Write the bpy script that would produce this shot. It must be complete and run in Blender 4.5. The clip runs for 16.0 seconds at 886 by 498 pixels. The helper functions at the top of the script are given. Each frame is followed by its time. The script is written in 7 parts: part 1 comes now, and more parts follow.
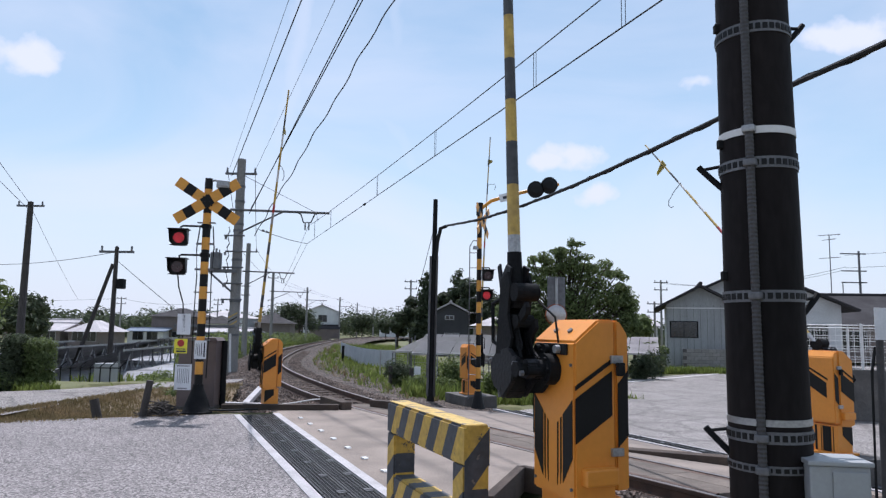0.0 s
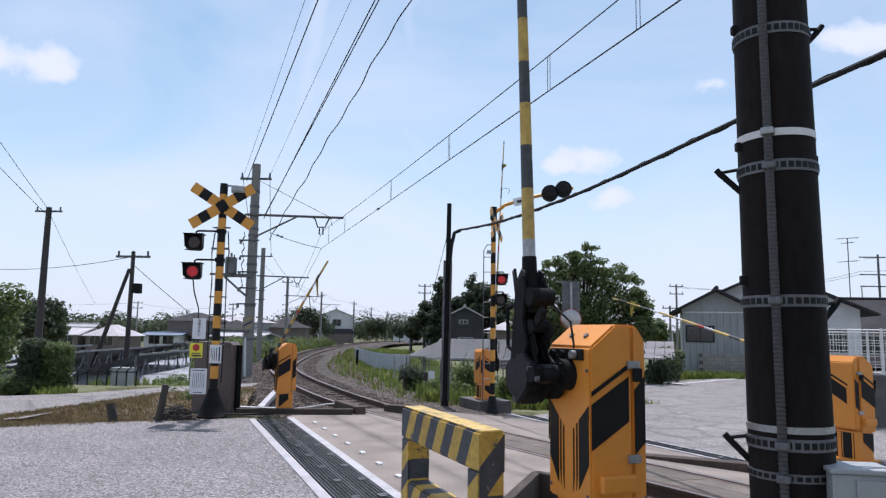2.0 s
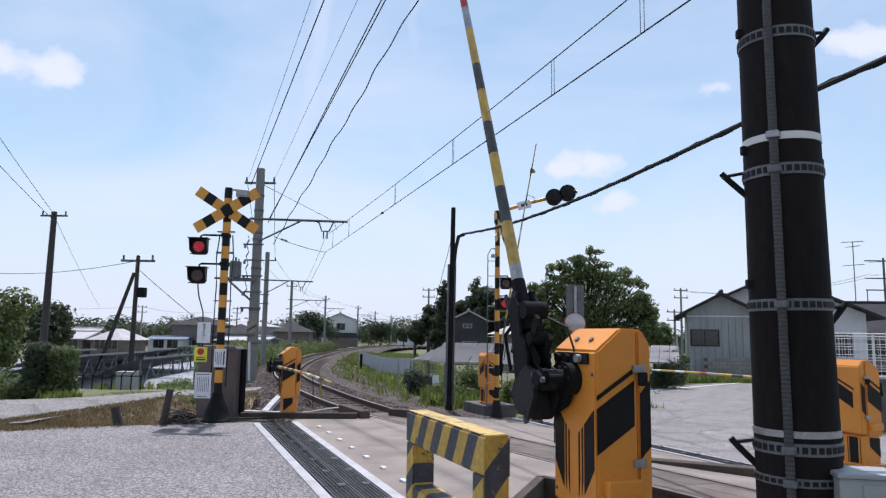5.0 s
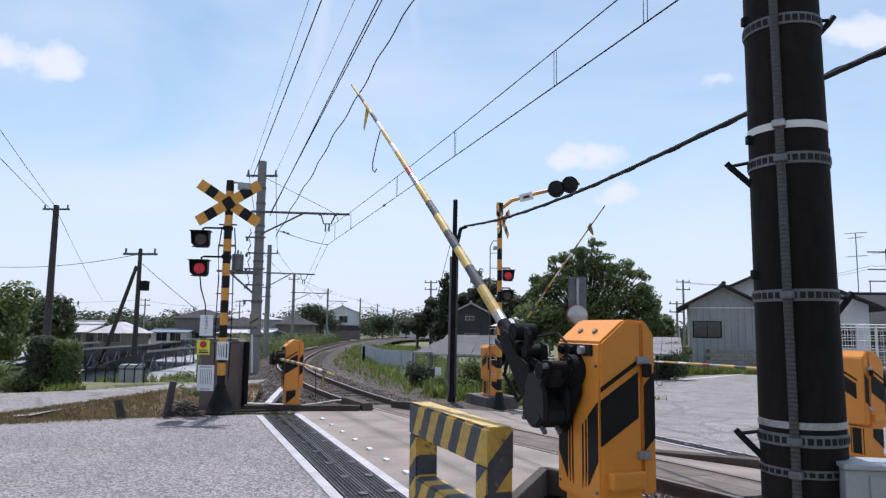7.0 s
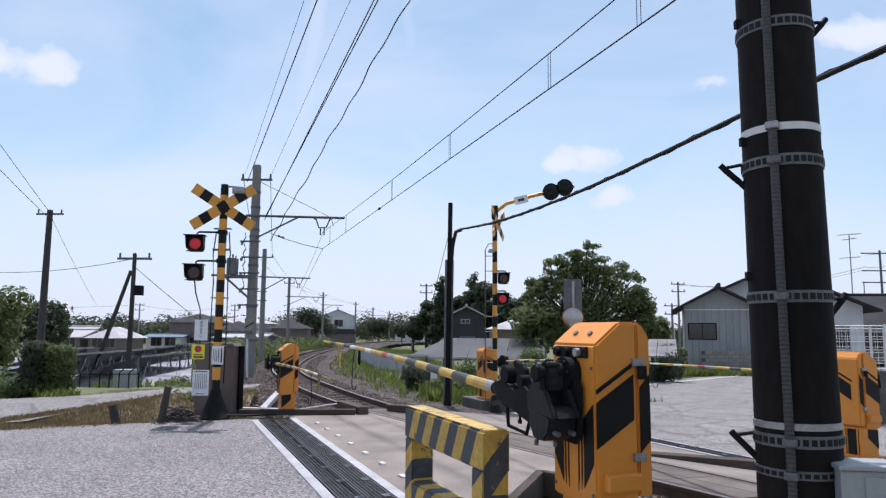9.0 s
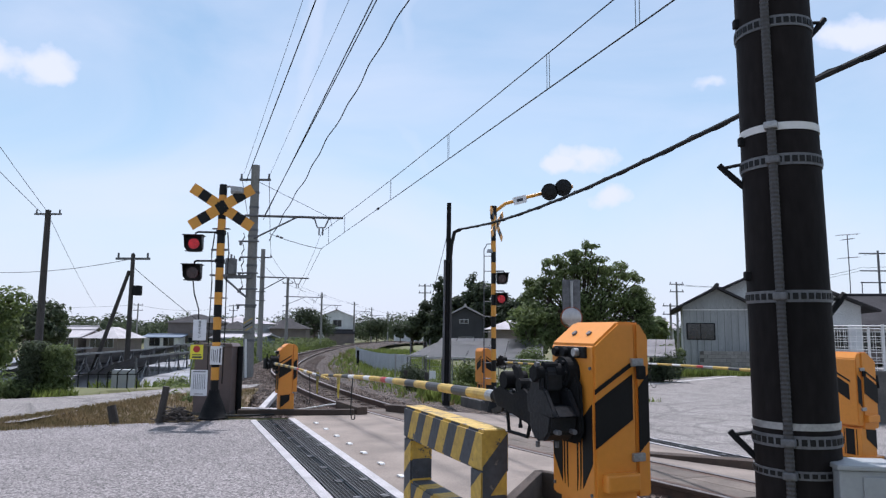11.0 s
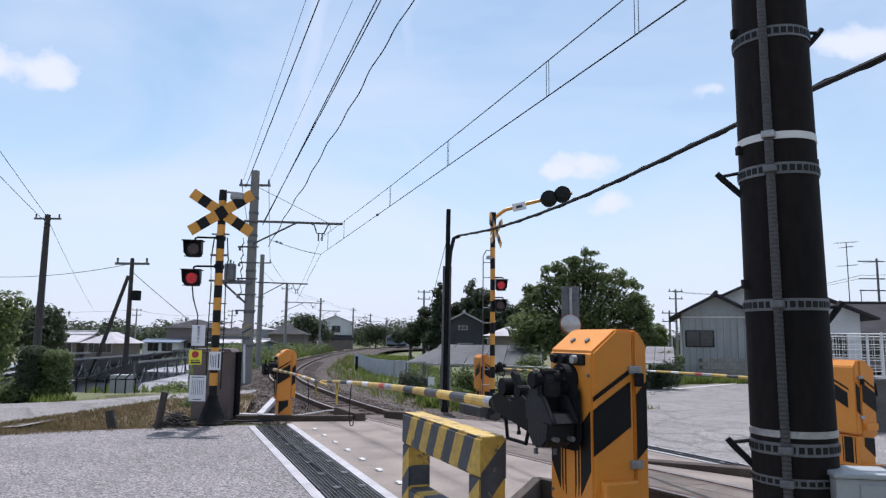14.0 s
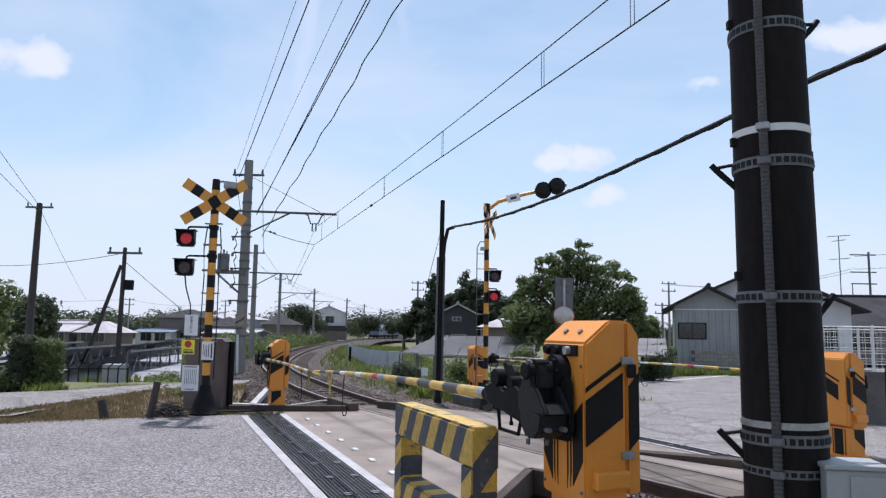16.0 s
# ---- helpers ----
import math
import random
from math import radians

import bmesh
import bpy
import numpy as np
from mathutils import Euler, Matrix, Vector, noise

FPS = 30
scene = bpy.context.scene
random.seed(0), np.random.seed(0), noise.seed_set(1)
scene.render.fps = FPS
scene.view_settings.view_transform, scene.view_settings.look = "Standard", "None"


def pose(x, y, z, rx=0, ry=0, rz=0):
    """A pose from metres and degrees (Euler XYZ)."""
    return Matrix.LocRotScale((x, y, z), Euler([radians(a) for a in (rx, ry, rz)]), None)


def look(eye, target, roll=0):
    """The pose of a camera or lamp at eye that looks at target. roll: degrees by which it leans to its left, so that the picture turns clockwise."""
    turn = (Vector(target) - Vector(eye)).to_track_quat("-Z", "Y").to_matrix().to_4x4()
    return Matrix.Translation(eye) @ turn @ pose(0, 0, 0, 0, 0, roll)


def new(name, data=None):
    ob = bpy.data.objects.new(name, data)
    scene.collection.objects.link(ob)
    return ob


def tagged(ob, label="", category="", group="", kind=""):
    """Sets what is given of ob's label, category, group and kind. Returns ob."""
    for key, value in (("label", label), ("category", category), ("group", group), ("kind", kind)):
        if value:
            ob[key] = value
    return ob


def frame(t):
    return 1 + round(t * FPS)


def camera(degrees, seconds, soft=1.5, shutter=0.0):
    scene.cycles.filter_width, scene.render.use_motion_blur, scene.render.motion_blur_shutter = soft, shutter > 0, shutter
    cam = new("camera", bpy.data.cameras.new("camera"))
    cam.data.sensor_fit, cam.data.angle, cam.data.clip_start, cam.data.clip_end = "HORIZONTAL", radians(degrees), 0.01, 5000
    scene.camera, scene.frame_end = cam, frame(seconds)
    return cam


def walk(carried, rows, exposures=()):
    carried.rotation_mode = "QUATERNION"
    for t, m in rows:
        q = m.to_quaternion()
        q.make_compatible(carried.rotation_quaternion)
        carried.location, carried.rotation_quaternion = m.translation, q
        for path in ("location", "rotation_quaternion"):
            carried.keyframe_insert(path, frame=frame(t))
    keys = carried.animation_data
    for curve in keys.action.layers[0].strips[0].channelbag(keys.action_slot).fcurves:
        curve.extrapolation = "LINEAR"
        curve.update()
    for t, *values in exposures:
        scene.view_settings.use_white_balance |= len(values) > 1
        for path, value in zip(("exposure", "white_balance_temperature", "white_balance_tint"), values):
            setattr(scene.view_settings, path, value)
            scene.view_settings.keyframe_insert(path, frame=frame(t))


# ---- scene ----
LENS = 65.0
cam = camera(LENS, 16.0, soft=1.3)


def cam_pose(x, y, z, turn, tilt, lean):
    return pose(x, y, z, 0, 0, turn) @ pose(0, 0, 0, 90 + tilt) @ pose(0, 0, 0, 0, 0, lean)


PATH = [
    (0, 0.000, 0.000, 1.550, 0.000, 6.442, 0.870),
    (0.5, -0.001, 0.006, 1.551, 0.105, 6.453, 0.890),
    (1, -0.001, 0.013, 1.553, 0.369, 6.516, 0.895),
    (1.5, -0.003, 0.018, 1.554, 0.731, 6.603, 0.897),
    (2, -0.003, 0.020, 1.554, 1.148, 6.772, 0.890),
    (2.5, -0.005, 0.019, 1.554, 1.371, 7.012, 0.905),
    (3, -0.007, 0.015, 1.554, 1.385, 7.231, 0.900),
    (3.5, -0.007, 0.013, 1.555, 1.395, 7.306, 0.885),
    (4, -0.006, 0.014, 1.555, 1.443, 7.275, 0.890),
    (6.5, -0.013, 0.034, 1.551, 1.544, 6.625, 0.815),
    (7, -0.012, 0.041, 1.551, 1.633, 6.467, 0.729),
    (7.5, -0.010, 0.046, 1.551, 1.525, 6.419, 0.650),
    (8, -0.008, 0.046, 1.551, 1.347, 6.574, 0.595),
    (8.5, -0.008, 0.045, 1.550, 1.307, 6.713, 0.505),
    (9, -0.010, 0.044, 1.550, 1.245, 6.738, 0.430),
    (11.5, -0.011, 0.045, 1.549, 1.125, 6.762, 0.430),
    (12, -0.010, 0.039, 1.549, 1.178, 6.806, 0.400),
    (12.5, -0.009, 0.036, 1.550, 1.247, 6.879, 0.415),
    (13, -0.010, 0.032, 1.551, 1.290, 7.029, 0.503),
    (13.5, -0.011, 0.031, 1.552, 1.209, 7.202, 0.600),
    (14, -0.010, 0.031, 1.551, 1.075, 7.256, 0.652),
    (14.5, -0.008, 0.034, 1.548, 0.908, 7.181, 0.720),
    (15, -0.009, 0.035, 1.547, 0.796, 7.010, 0.812),
    (15.5, -0.008, 0.039, 1.548, 0.731, 6.756, 0.880),
    (16, -0.007, 0.043, 1.548, 0.574, 6.538, 0.920),
]
walk(cam, [(t, cam_pose(*p)) for t, *p in PATH], [(0, 0.12, 5850, 17), (16, 0.12, 5850, 17)])

# ---- world, sun ----
SUN_ELEV, SUN_AZ = 68.0, -6.0          # degrees; azimuth from +y towards +x
world = bpy.data.worlds.new("sky")
scene.world = world
world.use_nodes = True


def build_sky(w):
    nt = w.node_tree
    nt.nodes.clear()
    N, L = nt.nodes.new, nt.links.new
    out, bg, sky, mix = N("ShaderNodeOutputWorld"), N("ShaderNodeBackground"), N("ShaderNodeTexSky"), N("ShaderNodeMixRGB")
    sky.sky_type, sky.sun_disc = "NISHITA", False
    sky.sun_elevation, sky.sun_rotation = radians(SUN_ELEV), radians(SUN_AZ)
    sky.air_density, sky.dust_density, sky.ozone_density = 1.0, 0.5, 0.9
    co, mp = N("ShaderNodeTexCoord"), N("ShaderNodeMapping")
    mp.inputs["Scale"].default_value = (1.3, 1.3, 3.4)
    L(co.outputs["Generated"], mp.inputs["Vector"])
    veil = N("ShaderNodeTexNoise")
    veil.inputs["Scale"].default_value, veil.inputs["Detail"].default_value = 1.5, 7
    veil.inputs["Distortion"].default_value = 0.7
    L(mp.outputs["Vector"], veil.inputs["Vector"])
    ramp = N("ShaderNodeValToRGB")
    ramp.color_ramp.elements[0].position, ramp.color_ramp.elements[1].position = 0.30, 0.72
    ramp.color_ramp.elements[0].color, ramp.color_ramp.elements[1].color = (0.16, 0.16, 0.16, 1), (0.68, 0.68, 0.68, 1)
    L(veil.outputs["Fac"], ramp.inputs["Fac"])
    # small cumulus puffs: directions and sizes
    puffs = [(-0.512, 0.798, 0.316, 0.045), (-0.526, 0.789, 0.318, 0.035), (0.185, 0.952, 0.245, 0.04), (0.158, 0.958, 0.238, 0.032), (0.467, 0.81, 0.355, 0.036), (0.492, 0.795, 0.354, 0.04), (0.326, 0.887, 0.327, 0.018), (0.217, 0.958, 0.188, 0.03)]
    last = ramp.outputs["Color"]
    fine = N("ShaderNodeTexNoise")
    fine.inputs["Scale"].default_value, fine.inputs["Detail"].default_value = 16, 6
    L(co.outputs["Generated"], fine.inputs["Vector"])
    for x, y, z, r in puffs:
        v = Vector((x, y, z)).normalized()
        sub = N("ShaderNodeVectorMath")
        sub.operation = "SUBTRACT"
        L(co.outputs["Generated"], sub.inputs[0])
        sub.inputs[1].default_value = v
        sc = N("ShaderNodeVectorMath")
        sc.operation = "MULTIPLY"
        L(sub.outputs["Vector"], sc.inputs[0])
        sc.inputs[1].default_value = (0.55, 0.55, 1.25)
        ln = N("ShaderNodeVectorMath")
        ln.operation = "LENGTH"
        L(sc.outputs["Vector"], ln.inputs[0])
        add = N("ShaderNodeMath")
        add.operation = "MULTIPLY_ADD"
        L(fine.outputs["Fac"], add.inputs[0])
        add.inputs[1].default_value = -0.085
        L(ln.outputs["Value"], add.inputs[2])
        rng = N("ShaderNodeMapRange")
        rng.interpolation_type = "SMOOTHSTEP"
        rng.inputs["From Min"].default_value, rng.inputs["From Max"].default_value = r - 0.044, r - 0.074
        rng.inputs["To Max"].default_value = 1.0
        L(add.outputs["Value"], rng.inputs["Value"])
        mx = N("ShaderNodeMath")
        mx.operation = "MAXIMUM"
        L(last, mx.inputs[0])
        L(rng.outputs["Result"], mx.inputs[1])
        last = mx.outputs["Value"]
    # thin cirrus streaks: bands along great circles, frayed by noise
    fray = N("ShaderNodeTexNoise")
    fray.inputs["Scale"].default_value, fray.inputs["Detail"].default_value = 4.5, 8
    L(co.outputs["Generated"], fray.inputs["Vector"])
    for a, b, wide, much in STREAKS:
        a, b = Vector(a).normalized(), Vector(b).normalized()
        dot, off, near, end, both = N("ShaderNodeVectorMath"), N("ShaderNodeMath"), N("ShaderNodeMapRange"), N("ShaderNodeMapRange"), N("ShaderNodeMath")
        dot.operation = "DOT_PRODUCT"
        dot.inputs[1].default_value = a.cross(b).normalized()
        L(co.outputs["Generated"], dot.inputs[0])
        off.operation = "ABSOLUTE"
        wob = N("ShaderNodeMath")
        wob.operation = "MULTIPLY_ADD"
        L(fray.outputs["Fac"], wob.inputs[0])
        wob.inputs[1].default_value = wide * 4.0
        L(dot.outputs["Value"], wob.inputs[2])
        sh = N("ShaderNodeMath")
        sh.operation = "SUBTRACT"
        L(wob.outputs["Value"], sh.inputs[0])
        sh.inputs[1].default_value = wide * 2.0
        L(sh.outputs["Value"], off.inputs[0])
        near.interpolation_type = "SMOOTHSTEP"
        near.inputs["From Min"].default_value, near.inputs["From Max"].default_value = wide, 0.0
        near.inputs["To Max"].default_value = much
        L(off.outputs["Value"], near.inputs["Value"])
        mid = N("ShaderNodeVectorMath")
        mid.operation = "DISTANCE"
        mid.inputs[1].default_value = (a + b).normalized()
        L(co.outputs["Generated"], mid.inputs[0])
        end.interpolation_type = "SMOOTHSTEP"
        end.inputs["From Min"].default_value, end.inputs["From Max"].default_value = (a - b).length * 0.75, (a - b).length * 0.3
        L(mid.outputs["Value"], end.inputs["Value"])
        both.operation = "MULTIPLY"
        L(near.outputs["Result"], both.inputs[0])
        L(end.outputs["Result"], both.inputs[1])
        mx = N("ShaderNodeMath")
        mx.operation = "MAXIMUM"
        L(last, mx.inputs[0])
        L(both.outputs["Value"], mx.inputs[1])
        last = mx.outputs["Value"]
    # pale haze that thickens towards the horizon
    sep, low, haze = N("ShaderNodeSeparateXYZ"), N("ShaderNodeMapRange"), N("ShaderNodeMixRGB")
    L(co.outputs["Generated"], sep.inputs["Vector"])
    low.interpolation_type = "SMOOTHSTEP"
    low.inputs["From Min"].default_value, low.inputs["From Max"].default_value = 0.30, -0.02
    low.inputs["To Max"].default_value = 0.92
    L(sep.outputs["Z"], low.inputs["Value"])
    L(low.outputs["Result"], haze.inputs["Fac"])
    cast_ = N("ShaderNodeMixRGB")
    cast_.blend_type = "MULTIPLY"
    cast_.inputs["Fac"].default_value, cast_.inputs["Color2"].default_value = 1.0, (0.87, 1.05, 0.91, 1)
    L(sky.outputs["Color"], cast_.inputs["Color1"])
    L(cast_.outputs["Color"], haze.inputs["Color1"])
    haze.inputs["Color2"].default_value = HAZE
    L(last, mix.inputs["Fac"])
    L(haze.outputs["Color"], mix.inputs["Color1"])
    mix.inputs["Color2"].default_value = CLOUD
    L(mix.outputs["Color"], bg.inputs["Color"])
    bg.inputs["Strength"].default_value = SKY
    L(bg.outputs["Background"], out.inputs["Surface"])


SKY, CLOUD, HAZE = 0.13, (6.0, 6.2, 6.6, 1), (5.35, 5.5, 5.9, 1)
STREAKS = [((-0.177, 0.86, 0.478), (-0.219, 0.954, 0.203), 0.05, 0.62), ((-0.172, 0.908, 0.382), (-0.009, 0.978, 0.209), 0.045, 0.5), ((-0.051, 0.88, 0.473), (-0.065, 0.937, 0.344), 0.03, 0.45), ((-0.271, 0.87, 0.413), (-0.196, 0.918, 0.346), 0.03, 0.4)]
build_sky(world)
sun = new("sun", bpy.data.lights.new("sun", "SUN"))
sun.data.energy, sun.data.angle, sun.data.color = 4.3, radians(1.0), (1.0, 0.95, 0.88)
sun_dir = Vector((math.sin(radians(SUN_AZ)) * math.cos(radians(SUN_ELEV)), math.cos(radians(SUN_AZ)) * math.cos(radians(SUN_ELEV)), math.sin(radians(SUN_ELEV))))
sun.matrix_world = look(sun_dir * 60, (0, 0, 0))

# ---- materials ----
MATS = {}


def mat(name, a, b=None, scale=6.0, rough=0.7, metal=0.0, bump=0.0, fine=60.0, spread=0.5, spec=0.5, rand=0.0, emit=None, detail=6, coords="Object", stretch=(1, 1, 1), grain=0.22):
    """Two colours mixed by coarse noise, broken by fine noise, with fine relief."""
    if name in MATS:
        return MATS[name]
    m = bpy.data.materials.new(name)
    m.use_nodes = True
    nt = m.node_tree
    N, L = nt.nodes.new, nt.links.new
    p = nt.nodes["Principled BSDF"]
    b = b or tuple(c * 0.8 for c in a)
    co, mp = N("ShaderNodeTexCoord"), N("ShaderNodeMapping")
    mp.inputs["Scale"].default_value = stretch
    L(co.outputs[coords], mp.inputs["Vector"])
    n1, n2 = N("ShaderNodeTexNoise"), N("ShaderNodeTexNoise")
    n1.inputs["Scale"].default_value, n1.inputs["Detail"].default_value = scale, detail
    n2.inputs["Scale"].default_value, n2.inputs["Detail"].default_value = fine, 3
    L(mp.outputs["Vector"], n1.inputs["Vector"])
    L(mp.outputs["Vector"], n2.inputs["Vector"])
    r = N("ShaderNodeMapRange")
    r.inputs["From Min"].default_value, r.inputs["From Max"].default_value = 0.5 - spread * 0.4, 0.5 + spread * 0.4
    L(n1.outputs["Fac"], r.inputs["Value"])
    mix = N("ShaderNodeMixRGB")
    mix.inputs["Color1"].default_value, mix.inputs["Color2"].default_value = (*a, 1), (*b, 1)
    L(r.outputs["Result"], mix.inputs["Fac"])
    mul = N("ShaderNodeHueSaturation")
    v = N("ShaderNodeMapRange")
    v.inputs["From Min"].default_value, v.inputs["From Max"].default_value = 0.25, 0.75
    v.inputs["To Min"].default_value, v.inputs["To Max"].default_value = 1 - grain, 1 + grain
    L(n2.outputs["Fac"], v.inputs["Value"])
    val = v.outputs["Result"]
    if rand:
        ob, ge, ad, rr, mm = N("ShaderNodeObjectInfo"), N("ShaderNodeNewGeometry"), N("ShaderNodeMath"), N("ShaderNodeMapRange"), N("ShaderNodeMath")
        ad.operation = "ADD"
        L(ob.outputs["Random"], ad.inputs[0])
        L(ge.outputs["Random Per Island"], ad.inputs[1])
        fr = N("ShaderNodeMath")
        fr.operation = "FRACT"
        L(ad.outputs["Value"], fr.inputs[0])
        rr.inputs["To Min"].default_value, rr.inputs["To Max"].default_value = 1 - rand, 1 + rand
        L(fr.outputs["Value"], rr.inputs["Value"])
        mm.operation = "MULTIPLY"
        L(val, mm.inputs[0])
        L(rr.outputs["Result"], mm.inputs[1])
        val = mm.outputs["Value"]
    L(val, mul.inputs["Value"])
    L(mix.outputs["Color"], mul.inputs["Color"])
    L(mul.outputs["Color"], p.inputs["Base Color"])
    rg = N("ShaderNodeMapRange")
    rg.inputs["To Min"].default_value, rg.inputs["To Max"].default_value = max(0.02, rough - 0.1), min(1, rough + 0.1)
    L(n1.outputs["Fac"], rg.inputs["Value"])
    L(rg.outputs["Result"], p.inputs["Roughness"])
    p.inputs["Metallic"].default_value = metal
    p.inputs["Specular IOR Level"].default_value = spec
    if bump:
        bp = N("ShaderNodeBump")
        bp.inputs["Strength"].default_value, bp.inputs["Distance"].default_value = min(1, bump), 0.01
        L(n2.outputs["Fac"], bp.inputs["Height"])
        L(bp.outputs["Normal"], p.inputs["Normal"])
    if emit:
        p.inputs["Emission Color"].default_value, p.inputs["Emission Strength"].default_value = (*emit[0], 1), emit[1]
    MATS[name] = m
    return m


def leaf_mat(name, a, b):
    if name in MATS:
        return MATS[name]
    m = mat(name, a, b, scale=0.9, rough=0.55, fine=9, rand=0.45, spec=0.25)
    nt = m.node_tree
    p = nt.nodes["Principled BSDF"]
    tr, mx = nt.nodes.new("ShaderNodeBsdfTranslucent"), nt.nodes.new("ShaderNodeMixShader")
    src = p.inputs["Base Color"].links[0].from_socket
    nt.links.new(src, tr.inputs["Color"])
    mx.inputs["Fac"].default_value = 0.5
    nt.links.new(p.outputs["BSDF"], mx.inputs[1])
    nt.links.new(tr.outputs["BSDF"], mx.inputs[2])
    nt.links.new(mx.outputs["Shader"], nt.nodes["Material Output"].inputs["Surface"])
    return m


def road_mat(name, a, b, crack):
    """Worn asphalt: pale aggregate in dark binder, patches, and thin wandering cracks."""
    m = mat(name, a, b, scale=0.7, rough=0.88, bump=1.0, fine=38, detail=10, spread=0.7, grain=0.30)
    nt = m.node_tree
    N, L = nt.nodes.new, nt.links.new
    p = nt.nodes["Principled BSDF"]
    src = p.inputs["Base Color"].links[0].from_socket
    co = N("ShaderNodeTexCoord")
    cell = N("ShaderNodeTexVoronoi")
    cell.inputs["Scale"].default_value = 58
    L(co.outputs["Object"], cell.inputs["Vector"])
    bw = N("ShaderNodeRGBToBW")
    L(cell.outputs["Color"], bw.inputs["Color"])
    r1 = N("ShaderNodeMapRange")
    r1.inputs["From Min"].default_value, r1.inputs["From Max"].default_value = 0.2, 0.8
    r1.inputs["To Min"].default_value, r1.inputs["To Max"].default_value = 0.38, 1.62
    L(bw.outputs["Val"], r1.inputs["Value"])
    warp = N("ShaderNodeTexNoise")
    warp.inputs["Scale"].default_value, warp.inputs["Detail"].default_value = 2.2, 5
    L(co.outputs["Object"], warp.inputs["Vector"])
    mixv = N("ShaderNodeMixRGB")
    mixv.inputs["Fac"].default_value = 0.3
    L(co.outputs["Object"], mixv.inputs["Color1"])
    L(warp.outputs["Color"], mixv.inputs["Color2"])
    edge = N("ShaderNodeTexVoronoi")
    edge.feature = "DISTANCE_TO_EDGE"
    edge.inputs["Scale"].default_value = crack
    L(mixv.outputs["Color"], edge.inputs["Vector"])
    r2 = N("ShaderNodeMapRange")
    r2.inputs["From Min"].default_value, r2.inputs["From Max"].default_value = 0.004, 0.05
    r2.inputs["To Min"].default_value, r2.inputs["To Max"].default_value = 0.62, 1.0
    L(edge.outputs["Distance"], r2.inputs["Value"])
    mu = N("ShaderNodeMath")
    mu.operation = "MULTIPLY"
    L(r1.outputs["Result"], mu.inputs[0])
    L(r2.outputs["Result"], mu.inputs[1])
    hs = N("ShaderNodeHueSaturation")
    L(mu.outputs["Value"], hs.inputs["Value"])
    L(src, hs.inputs["Color"])
    L(hs.outputs["Color"], p.inputs["Base Color"])
    return m


ASPHALT = road_mat("asphalt", (0.23, 0.208, 0.203), (0.165, 0.15, 0.146), 8.5)
ASPHALT_FAR = road_mat("worn_asphalt", (0.235, 0.215, 0.203), (0.175, 0.16, 0.15), 0.9)
CONCRETE = mat("concrete", (0.27, 0.222, 0.185), (0.165, 0.137, 0.115), scale=1.3, rough=0.85, bump=0.5, fine=50, rand=0.06, detail=9)
CONC_DARK = mat("weathered_concrete", (0.13, 0.12, 0.11), (0.08, 0.075, 0.07), scale=3, rough=0.9, bump=0.6, fine=45)
CONC_POLE = mat("pole_concrete", (0.26, 0.25, 0.235), (0.19, 0.185, 0.175), scale=1.5, rough=0.85, bump=0.3, fine=40, stretch=(1, 1, 0.3))
KERB = mat("whitewashed_kerb", (0.46, 0.44, 0.445), (0.33, 0.315, 0.315), scale=3, rough=0.7, bump=0.4)
WHITE = mat("white_paint", (0.74, 0.73, 0.71), (0.60, 0.59, 0.57), scale=4, rough=0.6, grain=0.06)
def stone_mat(name, a, b, size):
    """Crushed stone: cells of differing tone, gaps darkened for shade, and relief."""
    m = mat(name, a, b, scale=1.3, rough=0.95, fine=30, rand=0.35)
    nt = m.node_tree
    N, L = nt.nodes.new, nt.links.new
    p = nt.nodes["Principled BSDF"]
    src = p.inputs["Base Color"].links[0].from_socket
    co = N("ShaderNodeTexCoord")
    cell, edge, bw = N("ShaderNodeTexVoronoi"), N("ShaderNodeTexVoronoi"), N("ShaderNodeRGBToBW")
    edge.feature = "DISTANCE_TO_EDGE"
    for v in (cell, edge):
        v.inputs["Scale"].default_value = size
        L(co.outputs["Object"], v.inputs["Vector"])
    L(cell.outputs["Color"], bw.inputs["Color"])
    r1, r2, mu, hs, bp = N("ShaderNodeMapRange"), N("ShaderNodeMapRange"), N("ShaderNodeMath"), N("ShaderNodeHueSaturation"), N("ShaderNodeBump")
    r1.inputs["From Min"].default_value, r1.inputs["From Max"].default_value = 0.2, 0.8
    r1.inputs["To Min"].default_value, r1.inputs["To Max"].default_value = 0.4, 1.7
    L(bw.outputs["Val"], r1.inputs["Value"])
    # shade between the stones, painted as darker cell edges
    r2.inputs["From Max"].default_value, r2.inputs["To Min"].default_value = 0.16, 0.2
    L(edge.outputs["Distance"], r2.inputs["Value"])
    mu.operation = "MULTIPLY"
    L(r1.outputs["Result"], mu.inputs[0])
    L(r2.outputs["Result"], mu.inputs[1])
    L(mu.outputs["Value"], hs.inputs["Value"])
    L(src, hs.inputs["Color"])
    L(hs.outputs["Color"], p.inputs["Base Color"])
    bp.inputs["Strength"].default_value, bp.inputs["Distance"].default_value = 1.0, 0.05
    L(mu.outputs["Value"], bp.inputs["Height"])
    L(bp.outputs["Normal"], p.inputs["Normal"])
    return m


